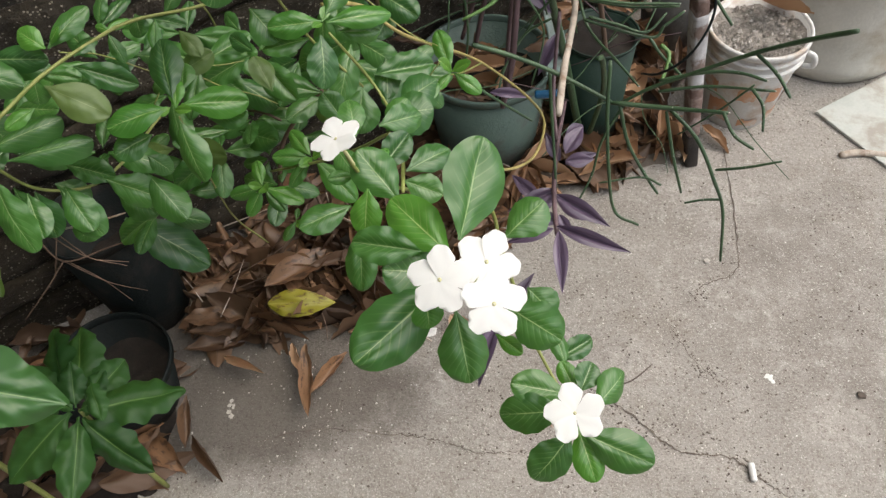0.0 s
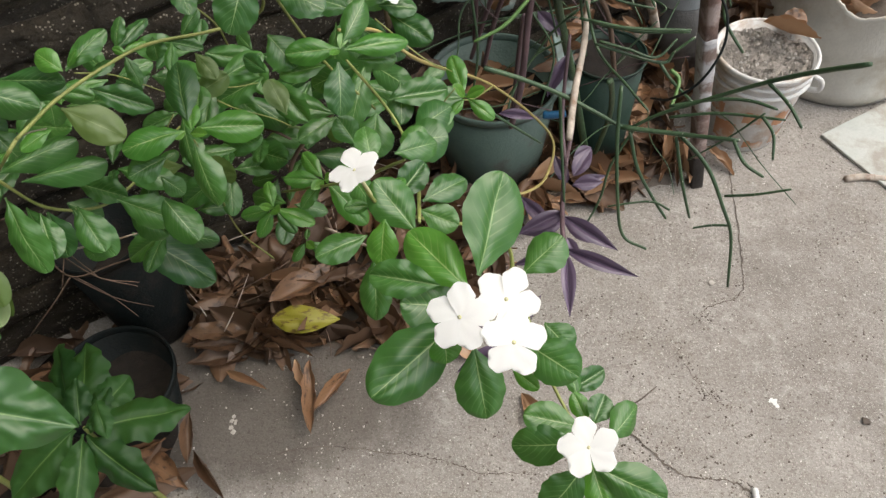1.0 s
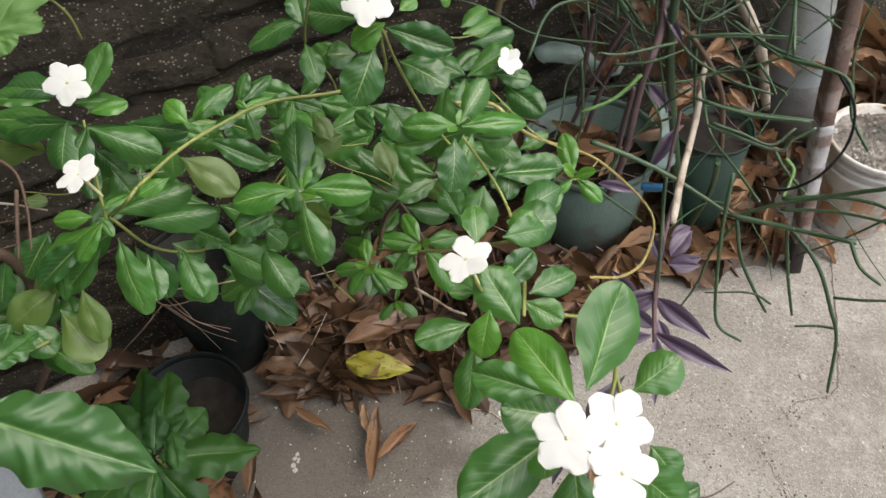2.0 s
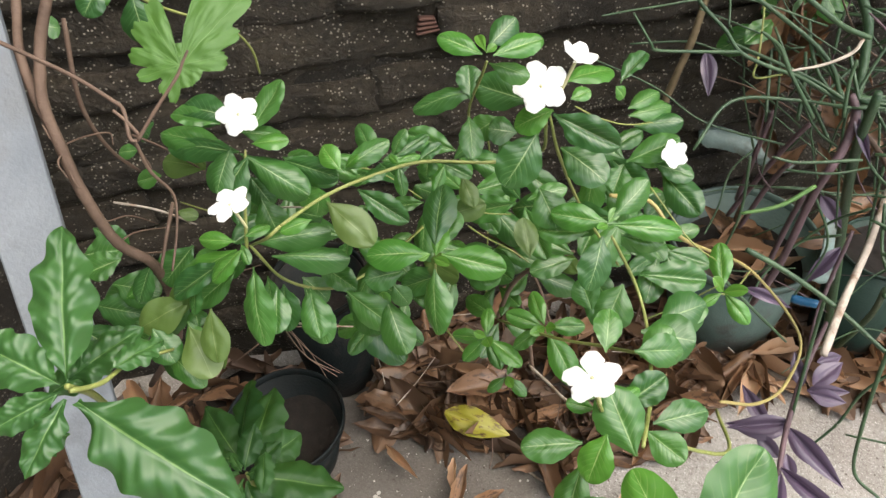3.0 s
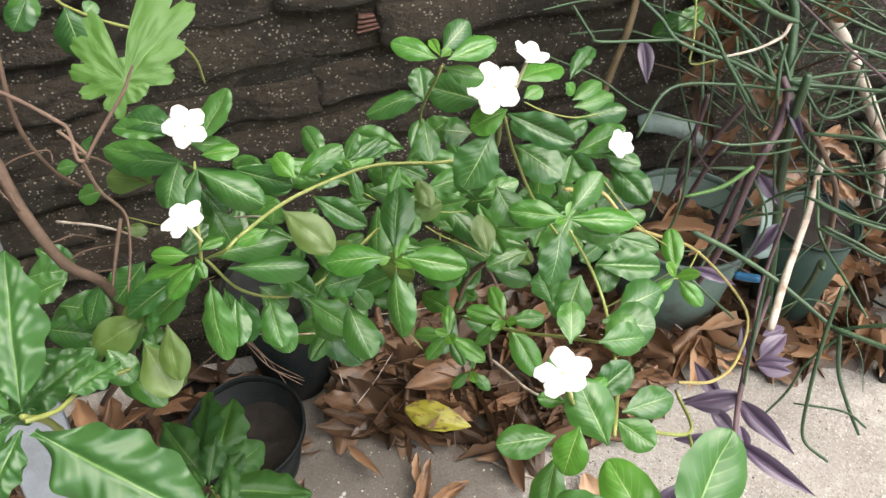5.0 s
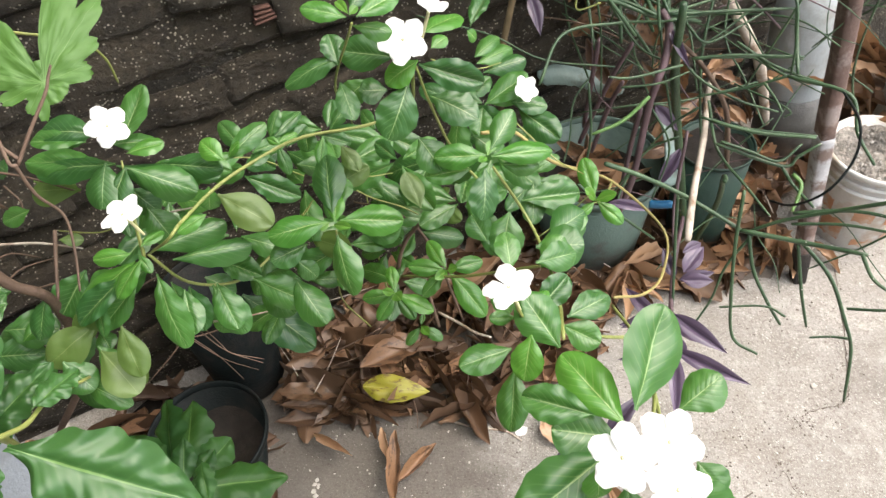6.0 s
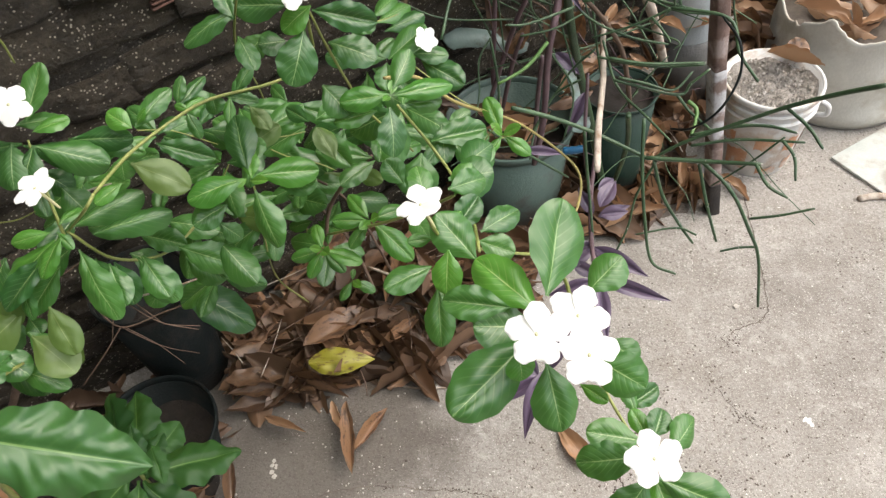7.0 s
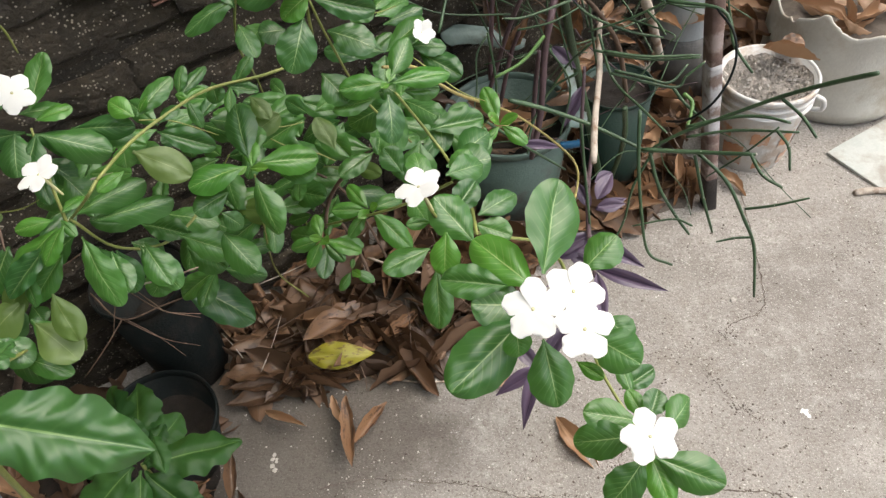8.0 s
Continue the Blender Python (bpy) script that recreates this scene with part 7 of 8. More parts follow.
# ---- leafy climber high on the wall; unseen upper leaves added for shade ----
climber = thing('climber', (0.12, 1.22, 0.5), 'dark glossy-leaved climber hanging against the brick wall', 'plant')
rnd = random.Random(12)
for k in range(5):
    x0 = -0.04 + 0.08 * k
    y0 = (0.92 + 0.616 * x0) / 0.788 - 0.03
    stem(climber, [(x0 + 0.05, y0, 0.98), (x0 + 0.02, y0 - 0.02, 0.8), (x0, y0 - 0.03, 0.66), (x0 - 0.01, y0 - 0.06, 0.57)], 0.003, 0.0018, M_WOODSTEM)
    for j in range(15):
        z = 0.56 + 0.03 * j + rnd.uniform(-0.01, 0.01)
        # above z 0.7 the leaves spread outward to shade the wall below
        at = Vector((x0 + 0.05 * (z - 0.57) / 0.4 + rnd.uniform(-0.04, 0.04), y0 - rnd.uniform(0.03, 0.1) - 0.4 * max(0.0, z - 0.7) * rnd.random(), z))
        d = Vector((rnd.uniform(-1, 1), rnd.uniform(-0.9, 0.1), rnd.uniform(-0.8, 0.4))).normalized() * rnd.uniform(0.045, 0.075)
        leaf(climber, BLADES, at, at + d, (rnd.uniform(-0.2, 0.5), -0.6, 0.7), d.length * 0.55, rnd)

# ---- purple-leaved creeper ----
purple = thing('purple_creeper', (0.1, 0.85, 0), 'trailing plant with dusky purple pointed leaves', 'plant')
stem(purple, [(0.071, 0.869, 0.588), (0.082, 0.858, 0.572), (0.081, 0.836, 0.541), (0.074, 0.819, 0.516), (0.069, 0.816, 0.479), (0.063, 0.800, 0.386), (0.050, 0.794, 0.308)], 0.0048, 0.0045, M_PURSTEM)
stem(purple, [(0.115, 0.548, 0.337), (0.114, 0.613, 0.338), (0.121, 0.695, 0.331), (0.136, 0.786, 0.324)], 0.003, 0.003, M_PURSTEM)
stem(purple, [(0.120, 0.694, 0.343), (0.117, 0.761, 0.369), (0.123, 0.823, 0.445)], 0.0025, 0.0025, M_PURSTEM)
leaf(purple, PURPLES, (0.119, 0.627, 0.310), (0.057, 0.611, 0.301), (-0.054, -0.647, 0.837), 0.027, rnd)
leaf(purple, PURPLES, (0.119, 0.627, 0.310), (0.178, 0.602, 0.293), (-0.226, -0.775, 0.921), 0.026, rnd)
leaf(purple, PURPLES, (0.130, 0.671, 0.344), (0.153, 0.704, 0.361), (-0.079, -0.550, 0.674), 0.023, rnd)
leaf(purple, PURPLES, (0.130, 0.663, 0.338), (0.167, 0.666, 0.339), (-0.227, -0.507, 0.833), 0.020, rnd)
leaf(purple, PURPLES, (0.119, 0.600, 0.290), (0.087, 0.615, 0.305), (-0.239, -0.468, 0.790), 0.019, rnd)
leaf(purple, PURPLES, (0.115, 0.556, 0.343), (0.198, 0.519, 0.341), (-0.068, -0.605, 1.293), 0.019, rnd)
leaf(purple, PURPLES, (0.117, 0.551, 0.340), (0.120, 0.479, 0.315), (-0.071, -0.599, 1.298), 0.018, rnd)
leaf(purple, PURPLES, (0.111, 0.554, 0.341), (0.054, 0.541, 0.330), (-0.065, -0.602, 1.296), 0.017, rnd)
leaf(purple, PURPLES, (0.118, 0.617, 0.328), (0.182, 0.575, 0.316), (-0.068, -0.638, 1.267), 0.022, rnd)
leaf(purple, PURPLES, (0.118, 0.622, 0.332), (0.058, 0.600, 0.312), (-0.068, -0.643, 1.262), 0.021, rnd)
leaf(purple, PURPLES, (0.101, 0.622, 0.305), (0.062, 0.664, 0.313), (-0.049, -0.630, 1.275), 0.019, rnd)
leaf(purple, PURPLES, (0.119, 0.579, 0.336), (0.133, 0.557, 0.321), (-0.072, -0.617, 1.284), 0.015, rnd)
leaf(purple, PURPLES, (0.133, 0.719, 0.327), (0.160, 0.742, 0.325), (-0.078, -0.695, 1.214), 0.018, rnd)
leaf(purple, PURPLES, (0.126, 0.695, 0.304), (0.107, 0.723, 0.329), (-0.071, -0.671, 1.238), 0.018, rnd)
leaf(purple, PURPLES, (0.135, 0.705, 0.287), (0.179, 0.713, 0.300), (-0.079, -0.668, 1.240), 0.018, rnd)
leaf(purple, PURPLES, (0.049, 0.497, 0.227), (0.014, 0.422, 0.185), (-0.040, -0.515, 1.356), 0.022, rnd)
leaf(purple, PURPLES, (0.048, 0.491, 0.223), (-0.019, 0.466, 0.197), (-0.039, -0.509, 1.360), 0.021, rnd)
leaf(purple, PURPLES, (0.052, 0.492, 0.235), (0.085, 0.527, 0.284), (-0.043, -0.515, 1.356), 0.022, rnd)
leaf(purple, PURPLES, (0.041, 0.491, 0.223), (0.010, 0.523, 0.242), (-0.032, -0.509, 1.360), 0.022, rnd)
leaf(purple, PURPLES, (0.082, 0.859, 0.454), (0.114, 0.836, 0.433), (-0.096, -0.774, 1.125), 0.019, rnd)
leaf(purple, PURPLES, (0.125, 0.858, 0.384), (0.099, 0.821, 0.340), (-0.132, -0.737, 1.163), 0.019, rnd)
leaf(purple, PURPLES, (0.081, 0.858, 0.572), (0.111, 0.828, 0.535), (-0.102, -0.832, 1.046), 0.011, rnd)
leaf(purple, PURPLES, (0.034, 0.772, 0.356), (0.091, 0.765, 0.355), (-0.048, -0.688, 1.224), 0.015, rnd)
stem(purple, [(0.049, 0.944, 0.493), (0.024, 0.941, 0.432), (-0.012, 0.939, 0.313)], 0.0034, 0.0036, M_PURSTEM)
stem(purple, [(0.003, 0.946, 0.495), (-0.002, 0.946, 0.421), (-0.007, 0.955, 0.332)], 0.0034, 0.0036, M_PURSTEM)
stem(purple, [(0.040, 0.916, 0.448), (0.025, 0.926, 0.393), (0.008, 0.932, 0.303)], 0.0034, 0.0036, M_PURSTEM)
stem(purple, [(0.064, 0.855, 0.452), (0.059, 0.863, 0.378), (0.053, 0.853, 0.276)], 0.0034, 0.0036, M_PURSTEM)
leaf(purple, PURPLES, (-0.092, 0.944, 0.559), (-0.073, 0.900, 0.526), (0.090, -0.851, 1.018), 0.021, rnd)

# ---- broken pot pieces behind the shrub, placed to fit the camera's view ----
def pot_piece(points, heights, thick, hang, label):
    """A curved strip of broken pot wall, shaped and turned to fit the camera's view."""
    line = spline([Vector(p) for p in points], 8)
    bm = bmesh.new()
    rings = []
    for k, p in enumerate(line):
        d = (line[min(k + 1, len(line) - 1)] - line[max(k - 1, 0)]).normalized()
        down = (Vector(hang) - d * d.dot(Vector(hang))).normalized()
        out = d.cross(down)
        u = k / (len(line) - 1)
        h = heights[0] + (heights[1] - heights[0]) * u + 0.004 * noise.noise((k * 0.8, 1, 0))
        h *= min(1.0, 0.55 + 6 * u, 0.5 + 5 * (1 - u))
        rings.append([bm.verts.new(p + down * (h * a) + out * (thick * b)) for a, b in ((0, -0.5), (0.0, 0.9), (0.12, 0.9), (0.14, 0.5), (1, 0.4), (1, -0.5))])
    for r0, r1 in zip(rings, rings[1:]):
        for k in range(6):
            bm.faces.new((r0[k], r0[(k + 1) % 6], r1[(k + 1) % 6], r1[k]))
    bm.faces.new(rings[0][::-1])
    bm.faces.new(rings[-1])
    bmesh.ops.recalc_face_normals(bm, faces=bm.faces)
    ob = new("pot_shard", mesh_of("pot_shard", bm, M_TEAL_LIT))
    return tagged(ob, label, "pot shard")


pot_piece([(-0.091, 1.084, 0.352), (-0.049, 1.104, 0.338), (0.002, 1.114, 0.319), (0.057, 1.102, 0.301)], (0.036, 0.028), 0.004, (0.1, -0.72, -0.68), "pale grey-green broken pot rim placed behind the shrub")
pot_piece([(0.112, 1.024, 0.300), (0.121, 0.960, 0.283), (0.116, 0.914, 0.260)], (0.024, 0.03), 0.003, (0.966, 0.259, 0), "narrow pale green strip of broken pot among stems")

# ---- dry sticks ----
dry = thing('stick', (0.112, 0.614, 0.467), 'bleached pale broken twig hanging in the shrub', 'stick')
stem(dry, [(0.153, 0.902, 0.476), (0.145, 0.862, 0.471), (0.138, 0.789, 0.461), (0.121, 0.687, 0.467), (0.112, 0.614, 0.467)], 0.0036, 0.0042, M_STICK, 'stick_shaft')
dry = thing('branch', (0.309, 1.151, 0.200), 'thick tan bare branch behind the shrub', 'branch')
stem(dry, [(0.132, 1.185, 0.506), (0.161, 1.138, 0.490), (0.186, 1.099, 0.470), (0.220, 1.066, 0.430), (0.247, 1.052, 0.385), (0.309, 1.151, 0.200)], 0.0095, 0.0075, M_STICK, 'branch_shaft')
dry = thing('twig', (-0.364, 0.515, 0.380), 'thin dry brown twig above the black pots', 'twig')
stem(dry, [(-0.500, 0.516, 0.383), (-0.455, 0.484, 0.371), (-0.409, 0.504, 0.370), (-0.364, 0.515, 0.380)], 0.0012, 0.0007199999999999999, M_WOODSTEM, 'twig_shaft')
dry = thing('twig', (-0.504, 0.430, 0.328), 'thin dry brown twig above the black pots', 'twig')
stem(dry, [(-0.455, 0.484, 0.371), (-0.474, 0.460, 0.353), (-0.504, 0.430, 0.328)], 0.001, 0.0006, M_WOODSTEM, 'twig_shaft')
dry = thing('twig', (-0.473, 0.472, 0.347), 'thin dry brown twig above the black pots', 'twig')
stem(dry, [(-0.461, 0.510, 0.394), (-0.473, 0.472, 0.347)], 0.0009, 0.00054, M_WOODSTEM, 'twig_shaft')
dry = thing('twig', (-0.386, 0.492, 0.296), 'thin dry brown twig above the black pots', 'twig')
stem(dry, [(-0.455, 0.484, 0.371), (-0.422, 0.486, 0.324), (-0.386, 0.492, 0.296)], 0.0007, 0.00041999999999999996, M_WOODSTEM, 'twig_shaft')
dry = thing('twig', (-0.402, 0.478, 0.295), 'thin dry brown twig above the black pots', 'twig')
stem(dry, [(-0.450, 0.485, 0.368), (-0.428, 0.487, 0.328), (-0.402, 0.478, 0.295)], 0.0008, 0.00048, M_WOODSTEM, 'twig_shaft')
dry = thing('twig', (-0.083, 0.469, 0.459), 'thin pale dry twig caught in the bush', 'twig')
stem(dry, [(-0.143, 0.498, 0.452), (-0.119, 0.487, 0.452), (-0.100, 0.476, 0.454), (-0.083, 0.469, 0.459)], 0.0016, 0.0013, M_STICK, 'twig_shaft')
dry = thing('plastic_pipe', (0.132, 0.858, 0.275), 'short end of blue plastic pipe in the litter', 'pipe')
stem(dry, [(0.098, 0.859, 0.271), (0.112, 0.858, 0.272), (0.132, 0.858, 0.275)], 0.0062, 0.006, M_BLUE, 'plastic_pipe_shaft')
dry = thing('twig', (-0.062, 0.584, 0.004), 'thin pale dry twig on the concrete', 'twig')
stem(dry, [(-0.186, 0.606, 0.004), (-0.141, 0.597, 0.004), (-0.090, 0.597, 0.004), (-0.062, 0.584, 0.004)], 0.002, 0.0015, M_STICK, 'twig_shaft')
dry = thing('twig', (0.746, 0.970, 0.008), 'short thick piece of dry branch on the concrete', 'twig')
stem(dry, [(0.659, 0.973, 0.008), (0.694, 0.978, 0.008), (0.746, 0.970, 0.008)], 0.007, 0.006, M_STICK, 'twig_shaft')
dry = thing('twig', (0.279, 0.549, 0.004), 'thin curved dark twig on the concrete', 'twig')
stem(dry, [(0.187, 0.514, 0.004), (0.238, 0.518, 0.004), (0.279, 0.549, 0.004)], 0.0014, 0.001, M_DARKBIT, 'twig_shaft')
dry = thing('cable', (0.219, 0.729, 0.422), 'thin black cable looped in front of the post', 'cable')
stem(dry, [(0.262, 0.758, 0.563), (0.275, 0.721, 0.553), (0.276, 0.699, 0.523), (0.256, 0.680, 0.491), (0.231, 0.688, 0.458), (0.219, 0.729, 0.422)], 0.0015, 0.0015, M_BLACKPOT, 'cable_shaft')

# ---- fallen leaves that stand out ----
fallen('yellow_leaf', [YELLOW], (-0.311, 0.602, 0.085), (-0.207, 0.607, 0.085), (0.000, -0.200, 1.000), 0.046, 'yellow leaf with brown blotches on the litter')
fallen('dead_leaf', ORANGES, (-0.392, 0.547, 0.012), (-0.315, 0.514, 0.008), (0.000, -0.200, 1.000), 0.028, 'curled orange-brown dead leaf on the concrete')
fallen('dead_leaf', [ORANGES[0]], (0.074, 0.529, 0.008), (0.133, 0.438, 0.005), (0.000, -0.200, 1.000), 0.046, 'flat brown dead leaf on the concrete')
fallen('dead_leaf', ORANGES, (-0.033, 0.624, 0.020), (0.002, 0.577, 0.010), (0.000, -0.200, 1.000), 0.05, 'orange dead leaf on the concrete')
fallen('dead_leaf', ORANGES, (-0.283, 0.569, 0.020), (-0.256, 0.514, 0.010), (0.000, -0.200, 1.000), 0.025, 'folded orange-brown dead leaf')
fallen('dead_leaf', DEADS, (-0.258, 0.563, 0.030), (-0.232, 0.446, 0.005), (0.000, -0.200, 1.000), 0.03, 'long folded brown dead leaf')
fallen('dead_leaf', DEADS, (-0.190, 0.549, 0.030), (-0.241, 0.485, 0.010), (0.000, -0.200, 1.000), 0.03, 'long folded brown dead leaf')
fallen('dead_leaf', [DEADS[2]], (-0.459, 0.578, 0.030), (-0.349, 0.601, 0.030), (0.000, -0.200, 1.000), 0.045, 'grey-brown curled dead leaf')
fallen('dead_leaf', DEADS, (-0.461, 0.553, 0.020), (-0.367, 0.581, 0.020), (0.000, -0.200, 1.000), 0.04, 'curled brown dead leaf on the concrete')
fallen('dead_leaf', [DEADS[5]], (-0.458, 0.596, 0.045), (-0.360, 0.604, 0.045), (0.000, -0.200, 1.000), 0.05, 'grey-brown dead leaf in the litter')
fallen('dead_leaf', ORANGES, (0.220, 0.979, 0.020), (0.301, 0.988, 0.020), (0.000, -0.200, 1.000), 0.04, 'pale orange dead leaf under the stems')
fallen('dead_leaf', ORANGES, (0.346, 1.063, 0.050), (0.329, 0.959, 0.010), (0.000, -0.200, 1.000), 0.03, 'upright orange-brown dead leaf')
fallen('dead_leaf', DEADS, (0.356, 1.031, 0.050), (0.358, 0.950, 0.010), (0.000, -0.200, 1.000), 0.03, 'upright brown dead leaf')
fallen('dead_leaf', ORANGES, (0.422, 1.041, 0.020), (0.467, 0.981, 0.008), (0.000, -0.200, 1.000), 0.03, 'tan dead leaf by the post')
fallen('dead_leaf', DEADS, (0.150, 0.922, 0.015), (0.217, 0.908, 0.010), (0.000, -0.200, 1.000), 0.03, 'curled brown dead leaf on the concrete')
fallen('dead_leaf', [DEADS[3]], (-0.403, 0.410, 0.030), (-0.347, 0.346, 0.006), (0.000, -0.200, 1.000), 0.03, 'rolled brown dead leaf by the pot')
fallen('dead_leaf', [DEADS[1]], (-0.418, 0.463, 0.050), (-0.416, 0.400, 0.010), (0.000, -0.200, 1.000), 0.03, 'rolled brown dead leaf by the pot')
fallen('dead_leaf', ORANGES, (0.501, 1.181, 0.195), (0.572, 1.100, 0.195), (0.000, -0.200, 1.000), 0.035, 'curled tan dead leaf on the bucket soil')
fallen('dead_leaf', [DEADS[2]], (0.519, 1.170, 0.195), (0.569, 1.171, 0.215), (0.000, -0.200, 1.000), 0.05, 'brown dead leaf on the bucket soil')
fallen('dead_leaf', ORANGES, (0.203, 0.951, 0.020), (0.304, 0.943, 0.020), (0.000, -0.200, 1.000), 0.05, 'pale orange dead leaf under the stems')

# ---- cracks and scraps on the concrete ----
CRACKS = [
    [(0.462, 1.059, 0), (0.459, 0.990, 0), (0.449, 0.804, 0), (0.435, 0.726, 0), (0.374, 0.694, 0), (0.358, 0.665, 0)],
    [(-0.36, 0.40, 0), (-0.227, 0.433, 0), (-0.107, 0.429, 0), (-0.040, 0.422, 0), (0.019, 0.405, 0), (0.09, 0.41, 0)],
    [(0.187, 0.505, 0), (0.242, 0.463, 0), (0.300, 0.414, 0), (0.369, 0.406, 0), (0.410, 0.376, 0), (0.448, 0.347, 0)],
    [(0.310, 0.626, 0), (0.344, 0.557, 0), (0.387, 0.511, 0)],
    [(0.19, 0.505, 0), (0.16, 0.45, 0), (0.175, 0.40, 0)],
]
for k, (line, width) in enumerate(zip(CRACKS, (0.002, 0.0016, 0.0028, 0.001, 0.0016))):
    crack(line, width, k + 1)
CRUMBS = [(0.319, 0.438, 0.000), (0.396, 0.408, 0.000), (0.382, 0.687, 0.000), (0.269, 0.458, 0.000), (-0.221, 0.536, 0.000)]
YELLOW_AT = (-0.263, 0.614, 0.070)
WHITE_SPOT = (0.450, 0.532, 0.000)
STUB = (0.396, 0.384, 0.000)
COMMA = (0.575, 0.506, 0.000)
PLASTER = (-0.062, 0.601, 0.000)
PATCH = (-0.363, 0.466, 0.000)
PEBBLE = (0.390, 0.744, 0.000)
HOLE = (-0.420, 0.833, 0.595)


# ---- scraps on the ground ----
def chip(name, at, size, flat, material, label, seed, category="debris"):
    bm = bmesh.new()
    bmesh.ops.create_icosphere(bm, subdivisions=2, radius=size)
    for v in bm.verts:
        v.co *= 1 + 0.45 * noise.noise(v.co / size * 1.3 + Vector((seed, 0, 0)))
        v.co.z *= flat
    ob = new(name, mesh_of(name, bm, material, False))
    ob.matrix_basis = Matrix.Translation(Vector(at) + Vector((0, 0, size * flat * 0.5))) @ Matrix.Rotation(seed, 4, 'Z')
    return tagged(ob, label, category)


for k in range(7):
    chip("plaster_crumb", Vector(WHITE_SPOT) + Vector((0.0065 * math.cos(k * 2.6) * (k % 4) / 2, 0.0075 * math.sin(k * 2.6) * (k % 3) / 2, 0)), 0.0042 - 0.0004 * k, 0.12, M_WHITE, "splash of dried white plaster on the concrete", 1.0 + k)
chip("plaster_crumb", PLASTER, 0.012, 0.3, M_WHITE, "crumpled white scrap on the concrete", 2.0)
for k in range(6):
    chip("plaster_crumb", Vector(PATCH) + Vector((0.008 * math.cos(k * 2.2) * (k % 3), 0.007 * math.sin(k * 2.2) * (1 + k % 2), 0)), 0.0025 + 0.0008 * (k % 3), 0.1, M_PEBBLE, "small flake of pale plaster on the concrete", 3.3 + k)
chip("pebble", PEBBLE, 0.005, 0.5, M_PEBBLE, "small pale pebble on the concrete", 4.0)
chip("dirt_clod", COMMA, 0.006, 0.3, M_DARKBIT, "small dark crumb on the concrete", 5.0)
stub = new("chalk_stub", mesh_of("chalk_stub", lathe_bm([(0.0005, 0), (0.0042, 0.0005), (0.0046, 0.002), (0.0046, 0.024), (0.004, 0.0255), (0.0005, 0.026)], 14), M_WHITE))
stub.matrix_basis = Matrix.Translation(Vector(STUB) + Vector((0, -0.012, 0.0055))) @ Matrix.Rotation(radians(-90), 4, 'X')
tagged(stub, "short white stub lying on the concrete", "debris")


def grit():
    """Loose crumbs and stone chips all over the concrete, one heap of stuff."""
    r = random.Random(8)
    for name, material, count, lo, hi, label in (("pale_grit", M_PEBBLE, 11000, 0.0005, 0.0026, "pale stone grit scattered over the concrete"), ("dark_grit", M_DARKBIT, 14000, 0.0005, 0.0024, "dark crumbs scattered over the concrete")):
        verts, faces = [], []
        for _ in range(count):
            x, y = r.uniform(-0.5, 1.1), r.uniform(0.35, 1.35)
            if _ % 60 == 0 and name == "dark_grit":
                c = CRUMBS[_ // 60 % len(CRUMBS)]
                x, y = c[0] + r.gauss(0, 0.024), c[1] + r.gauss(0, 0.014)
            elif _ % 14 == 0 and name == "dark_grit":
                line = CRACKS[r.randrange(len(CRACKS))]
                k = r.randrange(len(line) - 1)
                q = Vector(line[k]).lerp(Vector(line[k + 1]), r.random())
                x, y = q.x + r.gauss(0, 0.009), q.y + r.gauss(0, 0.007)
            elif noise.noise((x * 7, y * 7, len(name))) + r.uniform(-0.35, 0.35) < 0.02:
                continue
            s = lo + (hi - lo) * r.random() ** 3
            a = r.uniform(0, 6.28)
            z = ground_z(x, y)
            k = len(verts)
            for j in range(4):
                b = a + j * 1.57 + r.uniform(-0.3, 0.3)
                verts.append((x + s * math.cos(b), y + s * r.uniform(0.7, 1.3) * math.sin(b), z))
            verts.append((x, y, z + s * r.uniform(0.5, 0.9)))
            faces += [(k + j, k + (j + 1) % 4, k + 4) for j in range(4)]
        me = bpy.data.meshes.new(name)
        me.from_pydata(verts, [], faces)
        me.materials.append(material)
        tagged(new(name, me), label, "grit", kind="stuff")


grit()

# ---- leaf litter ----
LITTER_A = [(-0.44, 0.60), (-0.33, 0.585), (-0.2, 0.60), (-0.06, 0.67), (0.02, 0.72), (0.06, 0.86), (0.12, 1.0), (0.0, 1.1), (-0.25, 0.9), (-0.5, 0.72)]
LITTER_B = [(0.08, 0.86), (0.2, 0.92), (0.36, 0.97), (0.38, 1.15), (0.5, 1.35), (0.3, 1.3), (0.1, 1.15)]
LITTER_C = [(-0.9, 0.2), (-0.5, 0.28), (-0.43, 0.38), (-0.5, 0.6), (-0.66, 0.62), (-0.85, 0.4)]
LITTER_D = [(0.5, 1.27), (0.6, 1.26), (0.62, 1.45), (0.9, 1.5), (0.8, 1.6), (0.5, 1.5)]


def inside(poly, x, y):
    hit = False
    for (x0, y0), (x1, y1) in zip(poly, poly[1:] + poly[:1]):
        if (y0 > y) != (y1 > y) and x < (x1 - x0) * (y - y0) / (y1 - y0) + x0:
            hit = not hit
    return hit


def scatter(poly, count, seed):
    r = random.Random(seed)
    out = []
    while len(out) < count:
        x, y = r.uniform(min(p[0] for p in poly), max(p[0] for p in poly)), r.uniform(min(p[1] for p in poly), max(p[1] for p in poly))
        if inside(poly, x, y):
            out.append((x, y, r))
    return out


